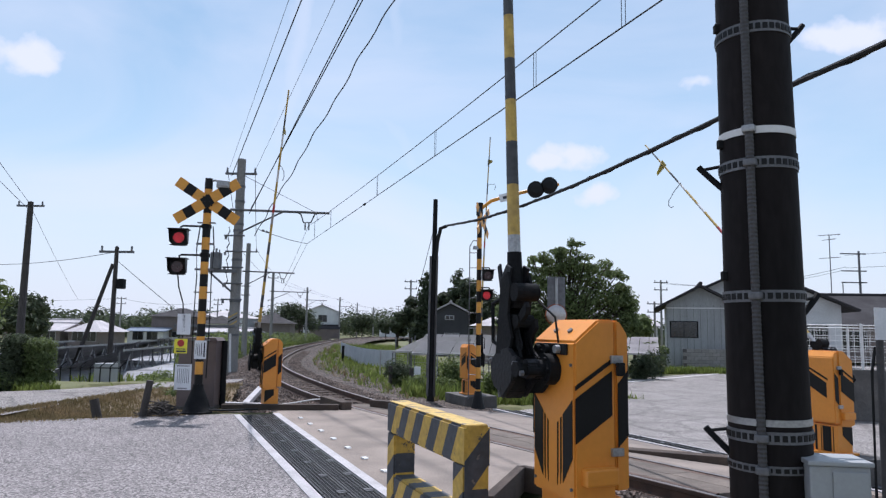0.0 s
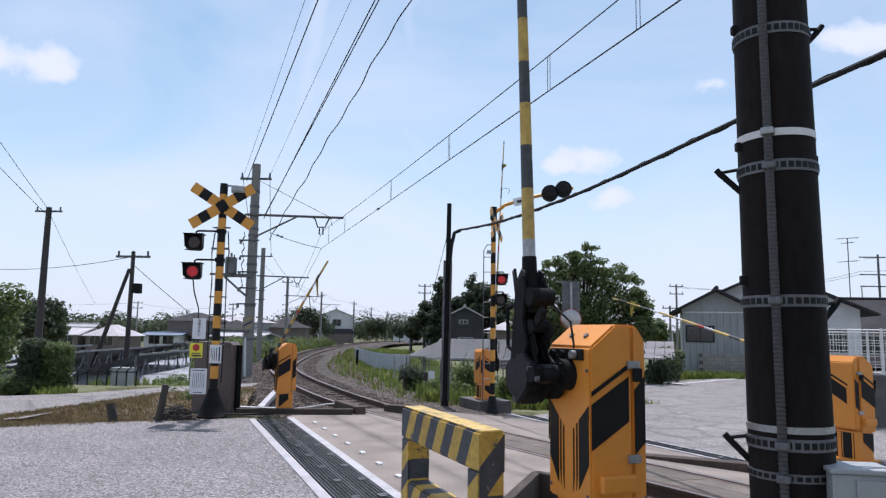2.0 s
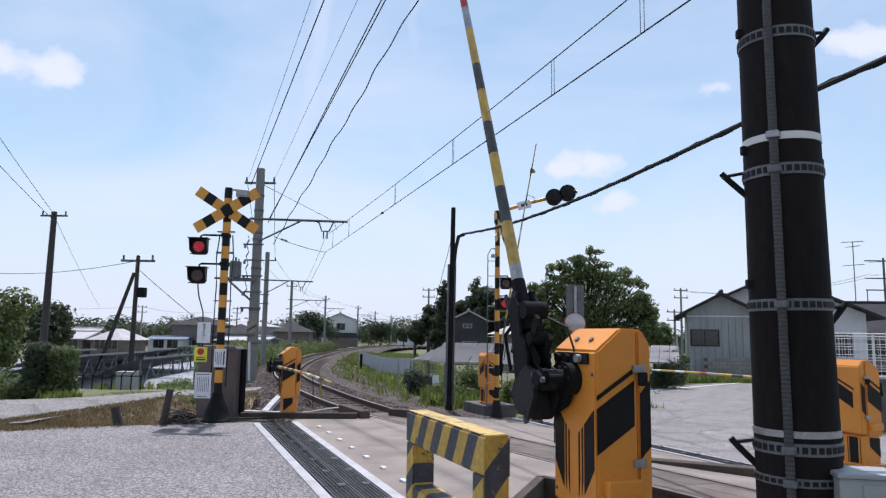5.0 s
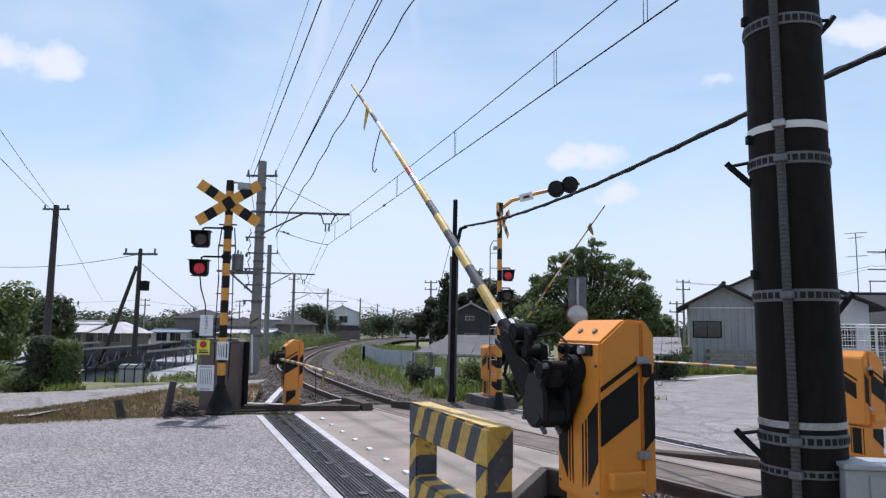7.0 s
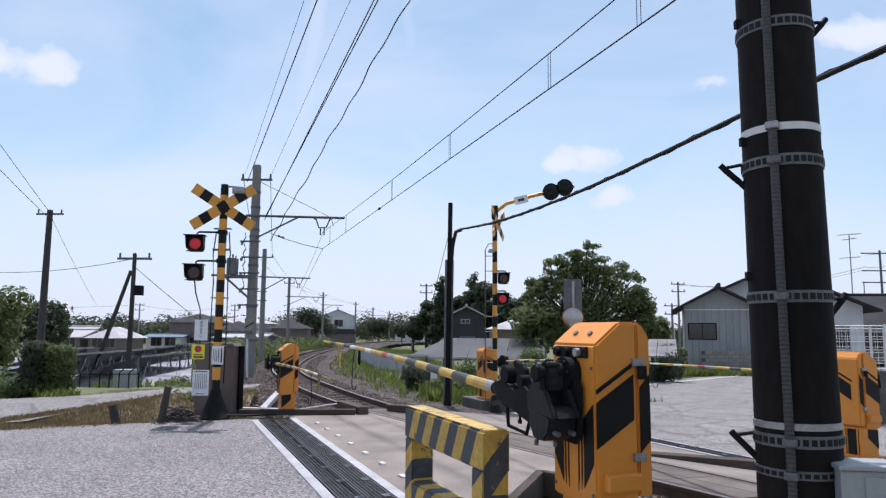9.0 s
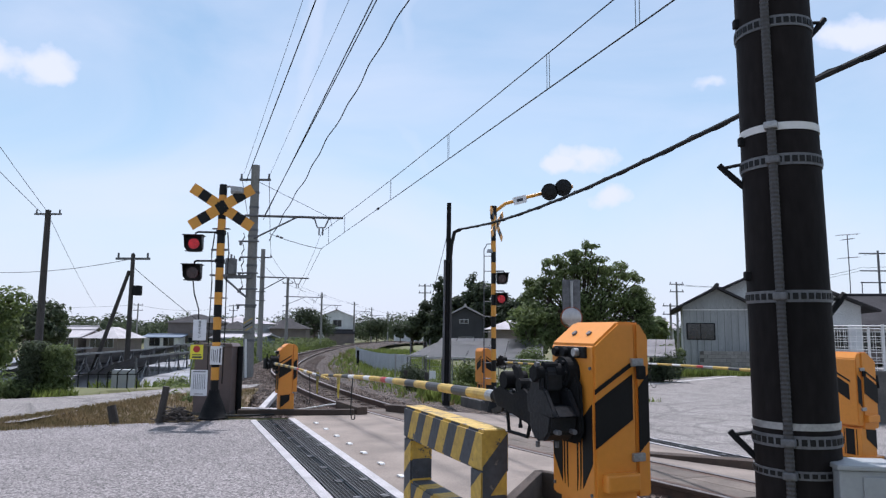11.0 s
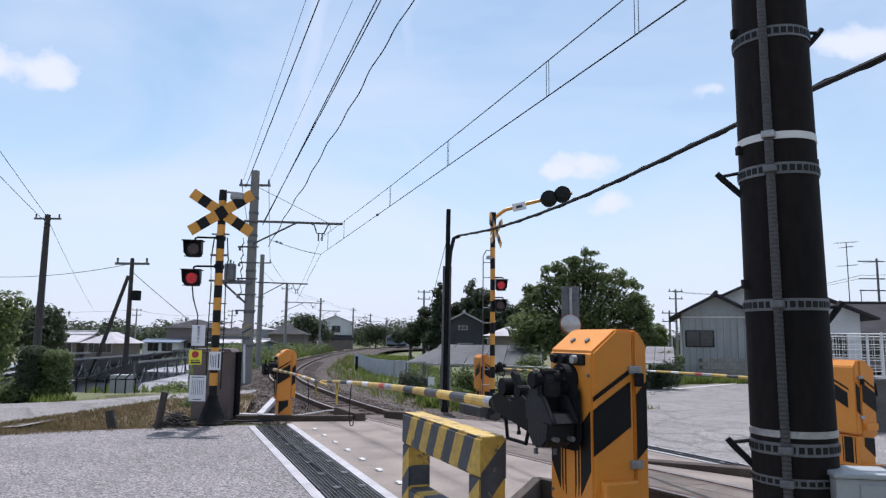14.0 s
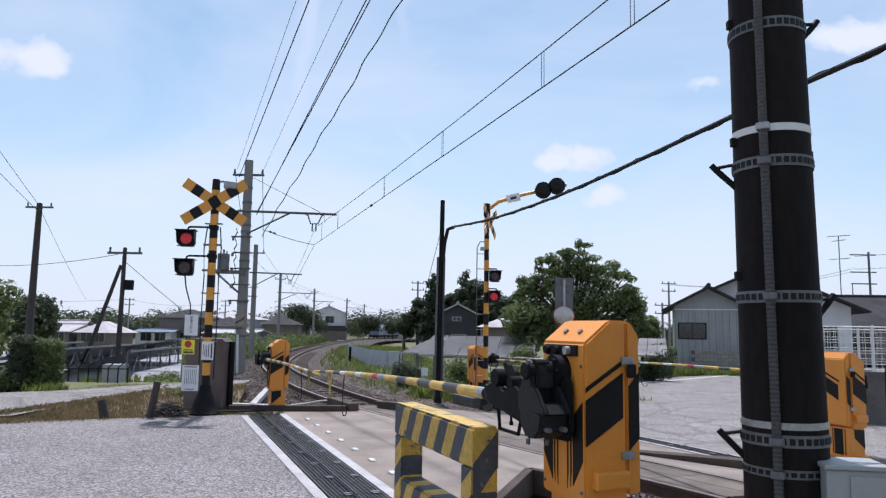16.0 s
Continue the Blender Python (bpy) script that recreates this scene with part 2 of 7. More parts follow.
BALLAST = stone_mat("ballast", (0.20, 0.155, 0.125), (0.13, 0.095, 0.075), 13)
STONE = mat("ballast_stone", (0.23, 0.178, 0.148), (0.08, 0.06, 0.048), scale=2.5, rough=0.95, bump=1, fine=14, rand=0.5)
DECK = mat("deck_paving", (0.155, 0.125, 0.10), (0.095, 0.077, 0.063), scale=2.5, rough=0.88, bump=0.6, fine=30, rand=0.15)
DIRT = mat("dirt", (0.17, 0.13, 0.085), (0.10, 0.08, 0.05), scale=1.2, rough=0.95, bump=0.8, fine=20)
RUST = mat("rusty_rail", (0.11, 0.06, 0.04), (0.065, 0.04, 0.03), scale=5, rough=0.7, metal=0.3, bump=0.3)
RAIL_TOP = mat("polished_rail", (0.25, 0.22, 0.20), (0.16, 0.13, 0.115), scale=5, rough=0.45, metal=0.9)
SLEEPER = mat("old_sleeper", (0.085, 0.06, 0.045), (0.05, 0.037, 0.03), scale=3, rough=0.9, bump=0.7, rand=0.2, stretch=(1, 6, 1))
GRATE = mat("black_grating", (0.028, 0.028, 0.03), (0.05, 0.048, 0.046), scale=5, rough=0.55, metal=0.4)
ORANGE = mat("orange_paint", (0.74, 0.285, 0.035), (0.66, 0.24, 0.03), scale=2.5, rough=0.42, bump=0.03, fine=30, spread=0.9, grain=0.04)
# black paint; on the drain channels it stands for shade
BLACK = mat("black_paint_and_shade", (0.008, 0.008, 0.009), (0.013, 0.0128, 0.0125), scale=4, rough=0.5, spec=0.2, grain=0.1)
BLACK_IRON = mat("black_iron", (0.009, 0.0095, 0.011), (0.018, 0.018, 0.018), scale=6, rough=0.7, spec=0.1, bump=0.2)
YELLOW = mat("faded_yellow", (0.60, 0.40, 0.075), (0.40, 0.27, 0.085), scale=6, rough=0.6, bump=0.3, fine=25)
GUARD_BLACK = mat("faded_black", (0.045, 0.05, 0.055), (0.09, 0.09, 0.09), scale=7, rough=0.7, bump=0.3, fine=25)


def worn(name, a, b, under, size, amount, **k):
    """Paint that has chipped and rubbed away in patches down to what lies under it."""
    m = mat(name, a, b, **k)
    nt = m.node_tree
    N, L = nt.nodes.new, nt.links.new
    p = nt.nodes["Principled BSDF"]
    src = p.inputs["Base Color"].links[0].from_socket
    co, n, r, mx = N("ShaderNodeTexCoord"), N("ShaderNodeTexNoise"), N("ShaderNodeMapRange"), N("ShaderNodeMixRGB")
    n.inputs["Scale"].default_value, n.inputs["Detail"].default_value, n.inputs["Roughness"].default_value = size, 9, 0.72
    L(co.outputs["Object"], n.inputs["Vector"])
    r.inputs["From Min"].default_value, r.inputs["From Max"].default_value = amount, amount + 0.025
    L(n.outputs["Fac"], r.inputs["Value"])
    L(r.outputs["Result"], mx.inputs["Fac"])
    L(src, mx.inputs["Color1"])
    mx.inputs["Color2"].default_value = (*under, 1)
    L(mx.outputs["Color"], p.inputs["Base Color"])
    return m


WORN_YELLOW = worn("chipped_yellow", (0.58, 0.37, 0.05), (0.42, 0.27, 0.06), (0.10, 0.085, 0.07), 7, 0.60, scale=6, rough=0.6, bump=0.35, fine=25)
WORN_TOP = worn("rubbed_yellow", (0.68, 0.47, 0.12), (0.52, 0.35, 0.10), (0.20, 0.15, 0.10), 9, 0.56, scale=8, rough=0.6, bump=0.4, fine=25)
WORN_BLACK = worn("chipped_black", (0.03, 0.036, 0.045), (0.065, 0.07, 0.08), (0.17, 0.15, 0.13), 8, 0.62, scale=7, rough=0.6, bump=0.35, fine=25)
SIGNAL_YELLOW = mat("signal_yellow", (0.72, 0.33, 0.04), (0.60, 0.27, 0.035), scale=5, rough=0.5, grain=0.06)
WRAP = mat("black_pole_wrap", (0.011, 0.0095, 0.0095), (0.02, 0.0165, 0.016), scale=2.2, rough=0.7, spec=0.08, bump=0.25, fine=35, stretch=(1, 1, 0.35))
CONDUIT = mat("grey_conduit", (0.06, 0.056, 0.055), (0.04, 0.038, 0.038), scale=4, rough=0.6)
STEEL = mat("galvanised_steel", (0.42, 0.42, 0.42), (0.30, 0.30, 0.30), scale=6, rough=0.45, metal=0.7)
STEEL_DULL = mat("dull_steel", (0.17, 0.17, 0.175), (0.11, 0.11, 0.115), scale=6, rough=0.6, metal=0.4)
FLAG = leaf_mat("flag_cloth", (0.62, 0.50, 0.10), (0.50, 0.40, 0.08))
CAST = mat("worn_cast_iron", (0.012, 0.0125, 0.0145), (0.022, 0.0225, 0.025), scale=9, rough=0.55, spec=0.2, bump=0.3, fine=40)
CABINET = mat("grey_cabinet", (0.33, 0.34, 0.345), (0.28, 0.29, 0.295), scale=3, rough=0.5, grain=0.06)
CAB_BROWN = mat("brown_cabinet", (0.15, 0.115, 0.11), (0.11, 0.085, 0.08), scale=2.5, rough=0.6, grain=0.06)
WIRE = mat("dark_wire", (0.012, 0.012, 0.013), (0.02, 0.02, 0.02), rough=0.7, spec=0.25)
TIMBER = mat("weathered_timber", (0.07, 0.06, 0.054), (0.042, 0.037, 0.033), scale=3, rough=0.9, bump=0.5, stretch=(6, 6, 1))
SIGN_WHITE = mat("sign_white", (0.76, 0.76, 0.77), (0.68, 0.68, 0.69), scale=4, rough=0.5, grain=0.06)
SIGN_YELLOW = mat("sign_yellow", (0.82, 0.73, 0.04), (0.74, 0.66, 0.04), scale=4, rough=0.5, grain=0.06)
SIGN_RED = mat("sign_red", (0.45, 0.035, 0.03), rough=0.5)
INK = mat("ink", (0.05, 0.05, 0.06), rough=0.7)
LENS_DARK = mat("unlit_lens", (0.035, 0.012, 0.013), (0.05, 0.018, 0.018), rough=0.25, scale=30)
LED = mat("lit_led", (0.16, 0.008, 0.012), scale=60, b=(0.06, 0.004, 0.006), emit=((1.0, 0.03, 0.045), 0.6), rough=0.4)


def dotted(m, scale, lit):
    nt = m.node_tree
    co, v, r = nt.nodes.new("ShaderNodeTexCoord"), nt.nodes.new("ShaderNodeTexVoronoi"), nt.nodes.new("ShaderNodeMapRange")
    v.inputs["Scale"].default_value, v.inputs["Randomness"].default_value = scale, 0.15
    nt.links.new(co.outputs["Object"], v.inputs["Vector"])
    r.inputs["From Min"].default_value, r.inputs["From Max"].default_value = 0.30, 0.48
    r.inputs["To Min"].default_value, r.inputs["To Max"].default_value = lit, 0.06
    nt.links.new(v.outputs["Distance"], r.inputs["Value"])
    nt.links.new(r.outputs["Result"], nt.nodes["Principled BSDF"].inputs["Emission Strength"])


dotted(LED, 52, 0.85)
GLASS_DARK = mat("window_glass", (0.012, 0.014, 0.016), (0.02, 0.022, 0.025), rough=0.12, spec=0.7)
BARK = mat("bark", (0.07, 0.055, 0.04), (0.04, 0.03, 0.024), scale=4, rough=0.95, bump=0.8, fine=15)
LEAF = leaf_mat("leaf_mid", (0.15, 0.19, 0.07), (0.09, 0.12, 0.045))
LEAF_DARK = leaf_mat("leaf_dark", (0.08, 0.10, 0.055), (0.05, 0.066, 0.036))
LEAF_BRIGHT = leaf_mat("leaf_bright", (0.145, 0.18, 0.06), (0.09, 0.12, 0.04))
GRASS = leaf_mat("grass_blades", (0.19, 0.23, 0.06), (0.13, 0.17, 0.04))
GRASS_DRY = leaf_mat("dry_grass", (0.26, 0.19, 0.105), (0.15, 0.125, 0.06))
GROUND = mat("meadow", (0.10, 0.125, 0.04), (0.14, 0.115, 0.06), scale=0.25, rough=0.95, bump=1, fine=6, detail=10)

# ---- mesh helpers ----
def part(name, bm, material, parent=None, label="", m=None, smooth=False):
    me = bpy.data.meshes.new(name)
    bm.normal_update()
    if smooth:
        for f in bm.faces:
            f.smooth = True
    bm.to_mesh(me)
    bm.free()
    me.materials.append(material)
    if smooth:
        me.set_sharp_from_angle(angle=radians(40))
    ob = new(name, me)
    ob.parent = parent
    if m is not None:
        ob.matrix_basis = m
    return tagged(ob, label)


def empty(name, m=None, label="", category="", group="", kind=""):
    ob = new(name)
    ob.empty_display_size = 0.2
    if m is not None:
        ob.matrix_basis = m
    return tagged(ob, label, category, group, kind)


def shared(name, me, parent, m):
    ob = new(name, me)
    ob.parent, ob.matrix_basis = parent, m
    return ob


def mesh_of(name, bm, material):
    me = bpy.data.meshes.new(name)
    bm.normal_update()
    bm.to_mesh(me)
    bm.free()
    me.materials.append(material)
    return me


def box(bm, lo, hi, bev=0.0, m=None):
    c = [(a + b) / 2 for a, b in zip(lo, hi)]
    s = [abs(b - a) for a, b in zip(lo, hi)]
    mm = Matrix.Translation(c) @ Matrix.Diagonal((*s, 1))
    if m is not None:
        mm = m @ mm
    r = bmesh.ops.create_cube(bm, size=1, matrix=mm)
    if bev:
        es = list({e for v in r["verts"] for e in v.link_edges})
        bmesh.ops.bevel(bm, geom=es, offset=bev, segments=2, affect="EDGES", profile=0.6)
    return bm


def rod(bm, a, b, r, r2=None, seg=10, caps=True):
    a, b = Vector(a), Vector(b)
    d = b - a
    mm = Matrix.Translation((a + b) / 2) @ d.to_track_quat("Z", "Y").to_matrix().to_4x4()
    bmesh.ops.create_cone(bm, cap_ends=caps, segments=seg, radius1=r, radius2=r if r2 is None else r2, depth=d.length, matrix=mm)
    return bm


def tube(bm, pts, r, seg=6):
    """A swept tube along points."""
    pts = [Vector(p) for p in pts]
    rings = []
    for i, p in enumerate(pts):
        d = (pts[min(i + 1, len(pts) - 1)] - pts[max(i - 1, 0)]).normalized()
        q = d.to_track_quat("Z", "Y")
        rings.append([bm.verts.new(p + q @ Vector((r * math.cos(k * 2 * math.pi / seg), r * math.sin(k * 2 * math.pi / seg), 0))) for k in range(seg)])
    for r1, r2 in zip(rings, rings[1:]):
        for k in range(seg):
            bm.faces.new((r1[k], r1[(k + 1) % seg], r2[(k + 1) % seg], r2[k]))
    bm.faces.new(rings[0][::-1])
    bm.faces.new(rings[-1])
    return bm


def prism(bm, poly, a, b, axes="yz", m=None):
    """A polygon in two axes pushed along the third from a to b."""
    third = [c for c in "xyz" if c not in axes][0]

    def at(p, w):
        d = {axes[0]: p[0], axes[1]: p[1], third: w}
        v = Vector((d["x"], d["y"], d["z"]))
        return m @ v if m is not None else v
    lo, hi = [bm.verts.new(at(p, a)) for p in poly], [bm.verts.new(at(p, b)) for p in poly]
    n = len(poly)
    fs = [bm.faces.new(lo), bm.faces.new(hi[::-1])]
    fs += [bm.faces.new((lo[i], hi[i], hi[(i + 1) % n], lo[(i + 1) % n])) for i in range(n)]
    bmesh.ops.recalc_face_normals(bm, faces=fs)
    return bm


def nb():
    return bmesh.new()


# ---- the lie of the land ----
CTRL = [(14.5, -11.0), (10.8, -5.0), (6.4, 2.0), (3.0, 7.3), (0.35, 11.4), (-1.55, 14.6), (-3.95, 19.9), (-7.6, 31), (-11, 50), (-14.6, 80), (-17.5, 112), (-20.4, 160), (-21, 190), (-19.7, 217), (-12, 270), (5, 334), (30, 400)]


def spline(pts, step):
    out = []
    P = [Vector(p) for p in pts]
    P = [2 * P[0] - P[1]] + P + [2 * P[-1] - P[-2]]
    for i in range(1, len(P) - 2):
        n = max(2, int((P[i + 1] - P[i]).length / step))
        for k in range(n):
            t = k / n
            a, b, c, d = P[i - 1], P[i], P[i + 1], P[i + 2]
            # centripetal form by chord lengths
            t0, t1 = 0.0, (b - a).length ** 0.5
            t2 = t1 + (c - b).length ** 0.5
            t3 = t2 + (d - c).length ** 0.5
            u = t1 + (t2 - t1) * t
            a1 = a * ((t1 - u) / (t1 - t0)) + b * ((u - t0) / (t1 - t0))
            a2 = b * ((t2 - u) / (t2 - t1)) + c * ((u - t1) / (t2 - t1))
            a3 = c * ((t3 - u) / (t3 - t2)) + d * ((u - t2) / (t3 - t2))
            b1 = a1 * ((t2 - u) / (t2 - t0)) + a2 * ((u - t0) / (t2 - t0))
            b2 = a2 * ((t3 - u) / (t3 - t1)) + a3 * ((u - t1) / (t3 - t1))
            out.append(b1 * ((t2 - u) / (t2 - t1)) + b2 * ((u - t1) / (t2 - t1)))
    out.append(P[-2])
    return out


LINE = spline(CTRL, 0.5)
LX, LY = np.array([p[0] for p in LINE]), np.array([p[1] for p in LINE])
LTX, LTY = np.gradient(LX), np.gradient(LY)
_n = np.hypot(LTX, LTY)
LTX, LTY = LTX / _n, LTY / _n
LS = np.concatenate([[0], np.cumsum(np.hypot(np.diff(LX), np.diff(LY)))])
S0 = float(LS[np.argmin((LX - 0.35) ** 2 + (LY - 11.4) ** 2)])     # the crossing's middle


def fall(y):
    return -0.008 * max(0.0, min(y, 240) - 20)


def lateral(x, y):
    """Distance to the right of the track's middle."""
    i = int(np.argmin((LX - x) ** 2 + (LY - y) ** 2))
    return (x - LX[i]) * LTY[i] - (y - LY[i]) * LTX[i]


def ground_z(x, y):
    s = lateral(x, y) + 0.53
    side = 0.0 if s <= 0 else (-0.056 * s if s < 1.07 else max(-0.06 - 0.10 * (s - 1.07), -0.5))
    return side + fall(y)


def on_track(s, off=0.0, up=0.0):
    """A point s metres along the track, off metres to its right."""
    x, y, tx, ty = (float(np.interp(s, LS, v)) for v in (LX, LY, LTX, LTY))
    return Vector((x + off * ty, y - off * tx, fall(y) + up - (0.056 * (off + 0.53) if -0.9 < off < 0.9 else 0)))


def track_dir(s):
    return Vector((float(np.interp(s, LS, LTX)), float(np.interp(s, LS, LTY)), 0)).normalized()


GATE = Vector((-0.385, 0.923, 0)).normalized()      # along the barriers, away from the camera
ACROSS = Vector((0.923, 0.385, 0)).normalized()     # along the road, over the track
GATE_TURN = math.degrees(math.atan2(GATE.y, GATE.x))


def rp(u, v, up=0.0):
    """A place by metres across the track from the near barrier line, and metres along the barriers."""
    p = Vector((-1.1, 7.0, 0)) + ACROSS * u + GATE * v
    return Vector((p.x, p.y, ground_z(p.x, p.y) + up))


def sheet(name, rows, material, thick=0.0, label="", kind="structure", category="", parent=None):
    """A draped strip: rows of points of equal length."""
    bm = nb()
    g = [[bm.verts.new(p) for p in r] for r in rows]
    for a, b in zip(g, g[1:]):
        for i in range(len(a) - 1):
            bm.faces.new((a[i], a[i + 1], b[i + 1], b[i]))
    bmesh.ops.recalc_face_normals(bm, faces=bm.faces)
    if sum(f.normal.z for f in bm.faces) < 0:
        bmesh.ops.reverse_faces(bm, faces=bm.faces)
    if thick:
        r = bmesh.ops.extrude_face_region(bm, geom=list(bm.faces))
        vs = [v for v in r["geom"] if isinstance(v, bmesh.types.BMVert)]
        bmesh.ops.translate(bm, verts=vs, vec=(0, 0, thick))
        bmesh.ops.recalc_face_normals(bm, faces=bm.faces)
    ob = part(name, bm, material, parent, label)
    return tagged(ob, "", category, "", kind)


def build_ground():
    xs = sorted(set([-4000, -1500, -700, -400, -250, 250, 400, 700, 1500, 4000] + list(range(-160, 161, 8)) + list(np.arange(-26, 40, 0.6))))
    ys = sorted(set([-4000, -1500, -500, -200, -80, 320, 400, 600, 1200, 4500] + list(range(-40, 300, 8)) + list(np.arange(-8, 50, 0.6))))
    rows = []
    for y in ys:
        r = []
        for x in xs:
            lat = lateral(x, y)
            z = ground_z(x, y) - 0.05
            sn = LS[int(np.argmin((LX - x) ** 2 + (LY - y) ** 2))]
            if -3.2 < lat < 4.6 and (sn > S0 + 3.3 or sn < S0 - 3.9) or (-4.4 < lat < -0.5 and sn < S0 - 2.0):
                z -= 0.45
            if lat < -4.5 and y > 19:        # the fields lie lower on that side
                z -= min(1.1, 0.3 * (-4.5 - lat)) * min(1, (y - 19) / 3.5)
            if x < -6.8 and y > 20:
                z -= max(0.0, 0.9 * min(1, -6.8 - x) * min(1, (y - 20) / 2) - (1.1 if lat < -8 else max(0, 0.3 * (-4.5 - lat))) * min(1, max(0, y - 19) / 3.5))
            if -8.6 < x < -4.7 and 0.2 < y - 11.85 - (x + 3.9) * 0.397 and y < 18.5:    # ditch
                z -= 0.36
            z += 0.05 * noise.noise(Vector((x * 0.5, y * 0.5, 0))) if abs(lat) > 3.4 and (y > 15 and x < 2) else 0
            r.append((x, y, z))
        rows.append(r)
    sheet("ground", rows, GROUND, label="grassy open ground round the crossing", category="ground")


def strip(name, u0, u1, v0, v1, up, material, thick=0.0, label="", n=(8, 8), parent=None, category="road"):
    rows = [[rp(u0 + (u1 - u0) * i / n[0], v0 + (v1 - v0) * j / n[1], up) for i in range(n[0] + 1)] for j in range(n[1] + 1)]
    return sheet(name, rows, material, thick, label, category=category, parent=parent)


# ---- large structure ----
build_ground()
strip("road_near", -16, -0.24, -11.5, 5.95, 0.0, ASPHALT, label="worn grey asphalt of the road before the crossing", n=(16, 16))
rows = []
for u, v0, v1 in ((6.78, -3.2, 8.4), (8, -4, 9.3), (9.4, -5, 10.4), (10.8, -6, 11.6), (13, -6.5, 14.0), (15.5, -7, 16.5), (17.7, -7, 18.5), (22, -7, 20.6), (28, -6, 23.0), (40, -4, 27), (70, 0, 36)):
    rows.append([rp(u, v0 + (v1 - v0) * k / 22, 0.0) for k in range(23)])
sheet("road_beyond", rows, ASPHALT_FAR, label="pale worn asphalt road beyond the crossing", category="road")
lane = [(-5.6, 20.2, -5.5, 19.0), (-7.6, 18.1, -6.9, 16.8), (-8.6, 16.3, -7.1, 13.9), (-9.7, 15.4, -7.2, 11.7), (-12, 14.6, -9.5, 9.8), (-20, 13.4, -20, 8.4), (-60, 20, -60, 12)]
rows = []
for a, b, c, d in lane:
    rows.append([(a + (c - a) * k / 5, b + (d - b) * k / 5, ground_z(a + (c - a) * k / 5, b + (d - b) * k / 5) + 0.012) for k in range(6)])


def verge_edges(w):
    edge = [Vector((-5.3, 18.9, 0)), Vector((-7.05, 16.9, 0)), Vector((-7.4, 13.9, 0)), Vector((-7.7, 11.5, 0))]
    k = min(2, int(w * 3))
    return Vector((-3.9, 11.85, -0.012)).lerp(Vector((-7.8, 10.3, -0.012)), w), edge[k].lerp(edge[k + 1], w * 3 - k)


verge = []
for j in range(13):
    w = j / 12
    a, b = verge_edges(w)
    verge.append([a.lerp(b, k / 10) + Vector((0, 0, 0.0 - 0.30 * math.sin(math.pi * min(1, k / 10 * 1.35)) * (1 - w) + 0.02 * noise.noise(Vector((j, k, 3.0)) * 0.7))) for k in range(11)])
sheet("verge", verge, mat("verge_soil", (0.20, 0.145, 0.09), (0.11, 0.085, 0.05), scale=1.5, rough=0.95, bump=1, fine=25), label="dry brown verge sloping into a shallow ditch", category="verge")
sheet("lane", rows, ASPHALT_FAR, label="narrow pale asphalt lane leading off to the fields", category="road")

# concrete of the crossing: slabs between and outside the rails
V0, V1 = -1.9, 7.5


def build_crossing():
    base = empty("crossing_deck", label="concrete slabs filling the level crossing between the rails", category="level crossing", kind="structure")
    s_lo, s_hi = S0 - 5.0, S0 + 3.6

    def panel(o0, o1, s0, s1, up0, up1):
        bm = nb()
        pts = [on_track(s0, o0, up0), on_track(s0, o1, up1), on_track(s1, o1, up1), on_track(s1, o0, up0)]
        top = [bm.verts.new(p) for p in pts]
        bot = [bm.verts.new(p - Vector((0, 0, 0.18))) for p in pts]
        bm.faces.new(top[::-1])
        for i in range(4):
            bm.faces.new((top[i], top[(i + 1) % 4], bot[(i + 1) % 4], bot[i]))
        bmesh.ops.recalc_face_normals(bm, faces=bm.faces)
        part("slab", bm, DECK, base)
    n = 9
    for i in range(n):
        a, b = s_lo + (s_hi - s_lo) * i / n, s_lo + (s_hi - s_lo) * (i + 1) / n - 0.012
        panel(-0.40, 0.0 - 0.006, a, b, -0.005, -0.005)
        panel(0.006, 0.40, a, b, -0.005, -0.005)
    return base


deck = build_crossing()
# poured concrete from the rails to the gratings
for name, offs in (("apron_near", None), ("apron_beyond", None)):
    rows = []
    for j in range(41):
        if name == "apron_near":
            v = -0.97 + 7.15 * j / 40
            p = rp(0.44, v)
            s = float(LS[np.argmin((LX - p.x - 1.5) ** 2 + (LY - p.y - 0.6) ** 2)])
            q = on_track(s, -0.62)
            # meet the rail on the same row across the road
            for _ in range(6):
                q = on_track(s, -0.62)
                s += (p - q).dot(GATE)
            if v < 0.2:
                q = rp(1.28 + (v + 0.97) * 0.83, v)
            rows.append([p.lerp(q, k / 5) + Vector((0, 0, -0.004)) for k in range(6)])
        else:
            v = -2.3 + 9.6 * j / 40
            p = rp(6.05, v)
            s = S0
            for _ in range(8):
                q = on_track(s, 0.64)
                s += (p - q).dot(GATE)
            rows.append([q.lerp(p, k / 5) + Vector((0, 0, -0.004)) for k in range(6)])
    sheet(name, rows, CONCRETE, label="smooth worn concrete apron beside the rails", category="pavement")


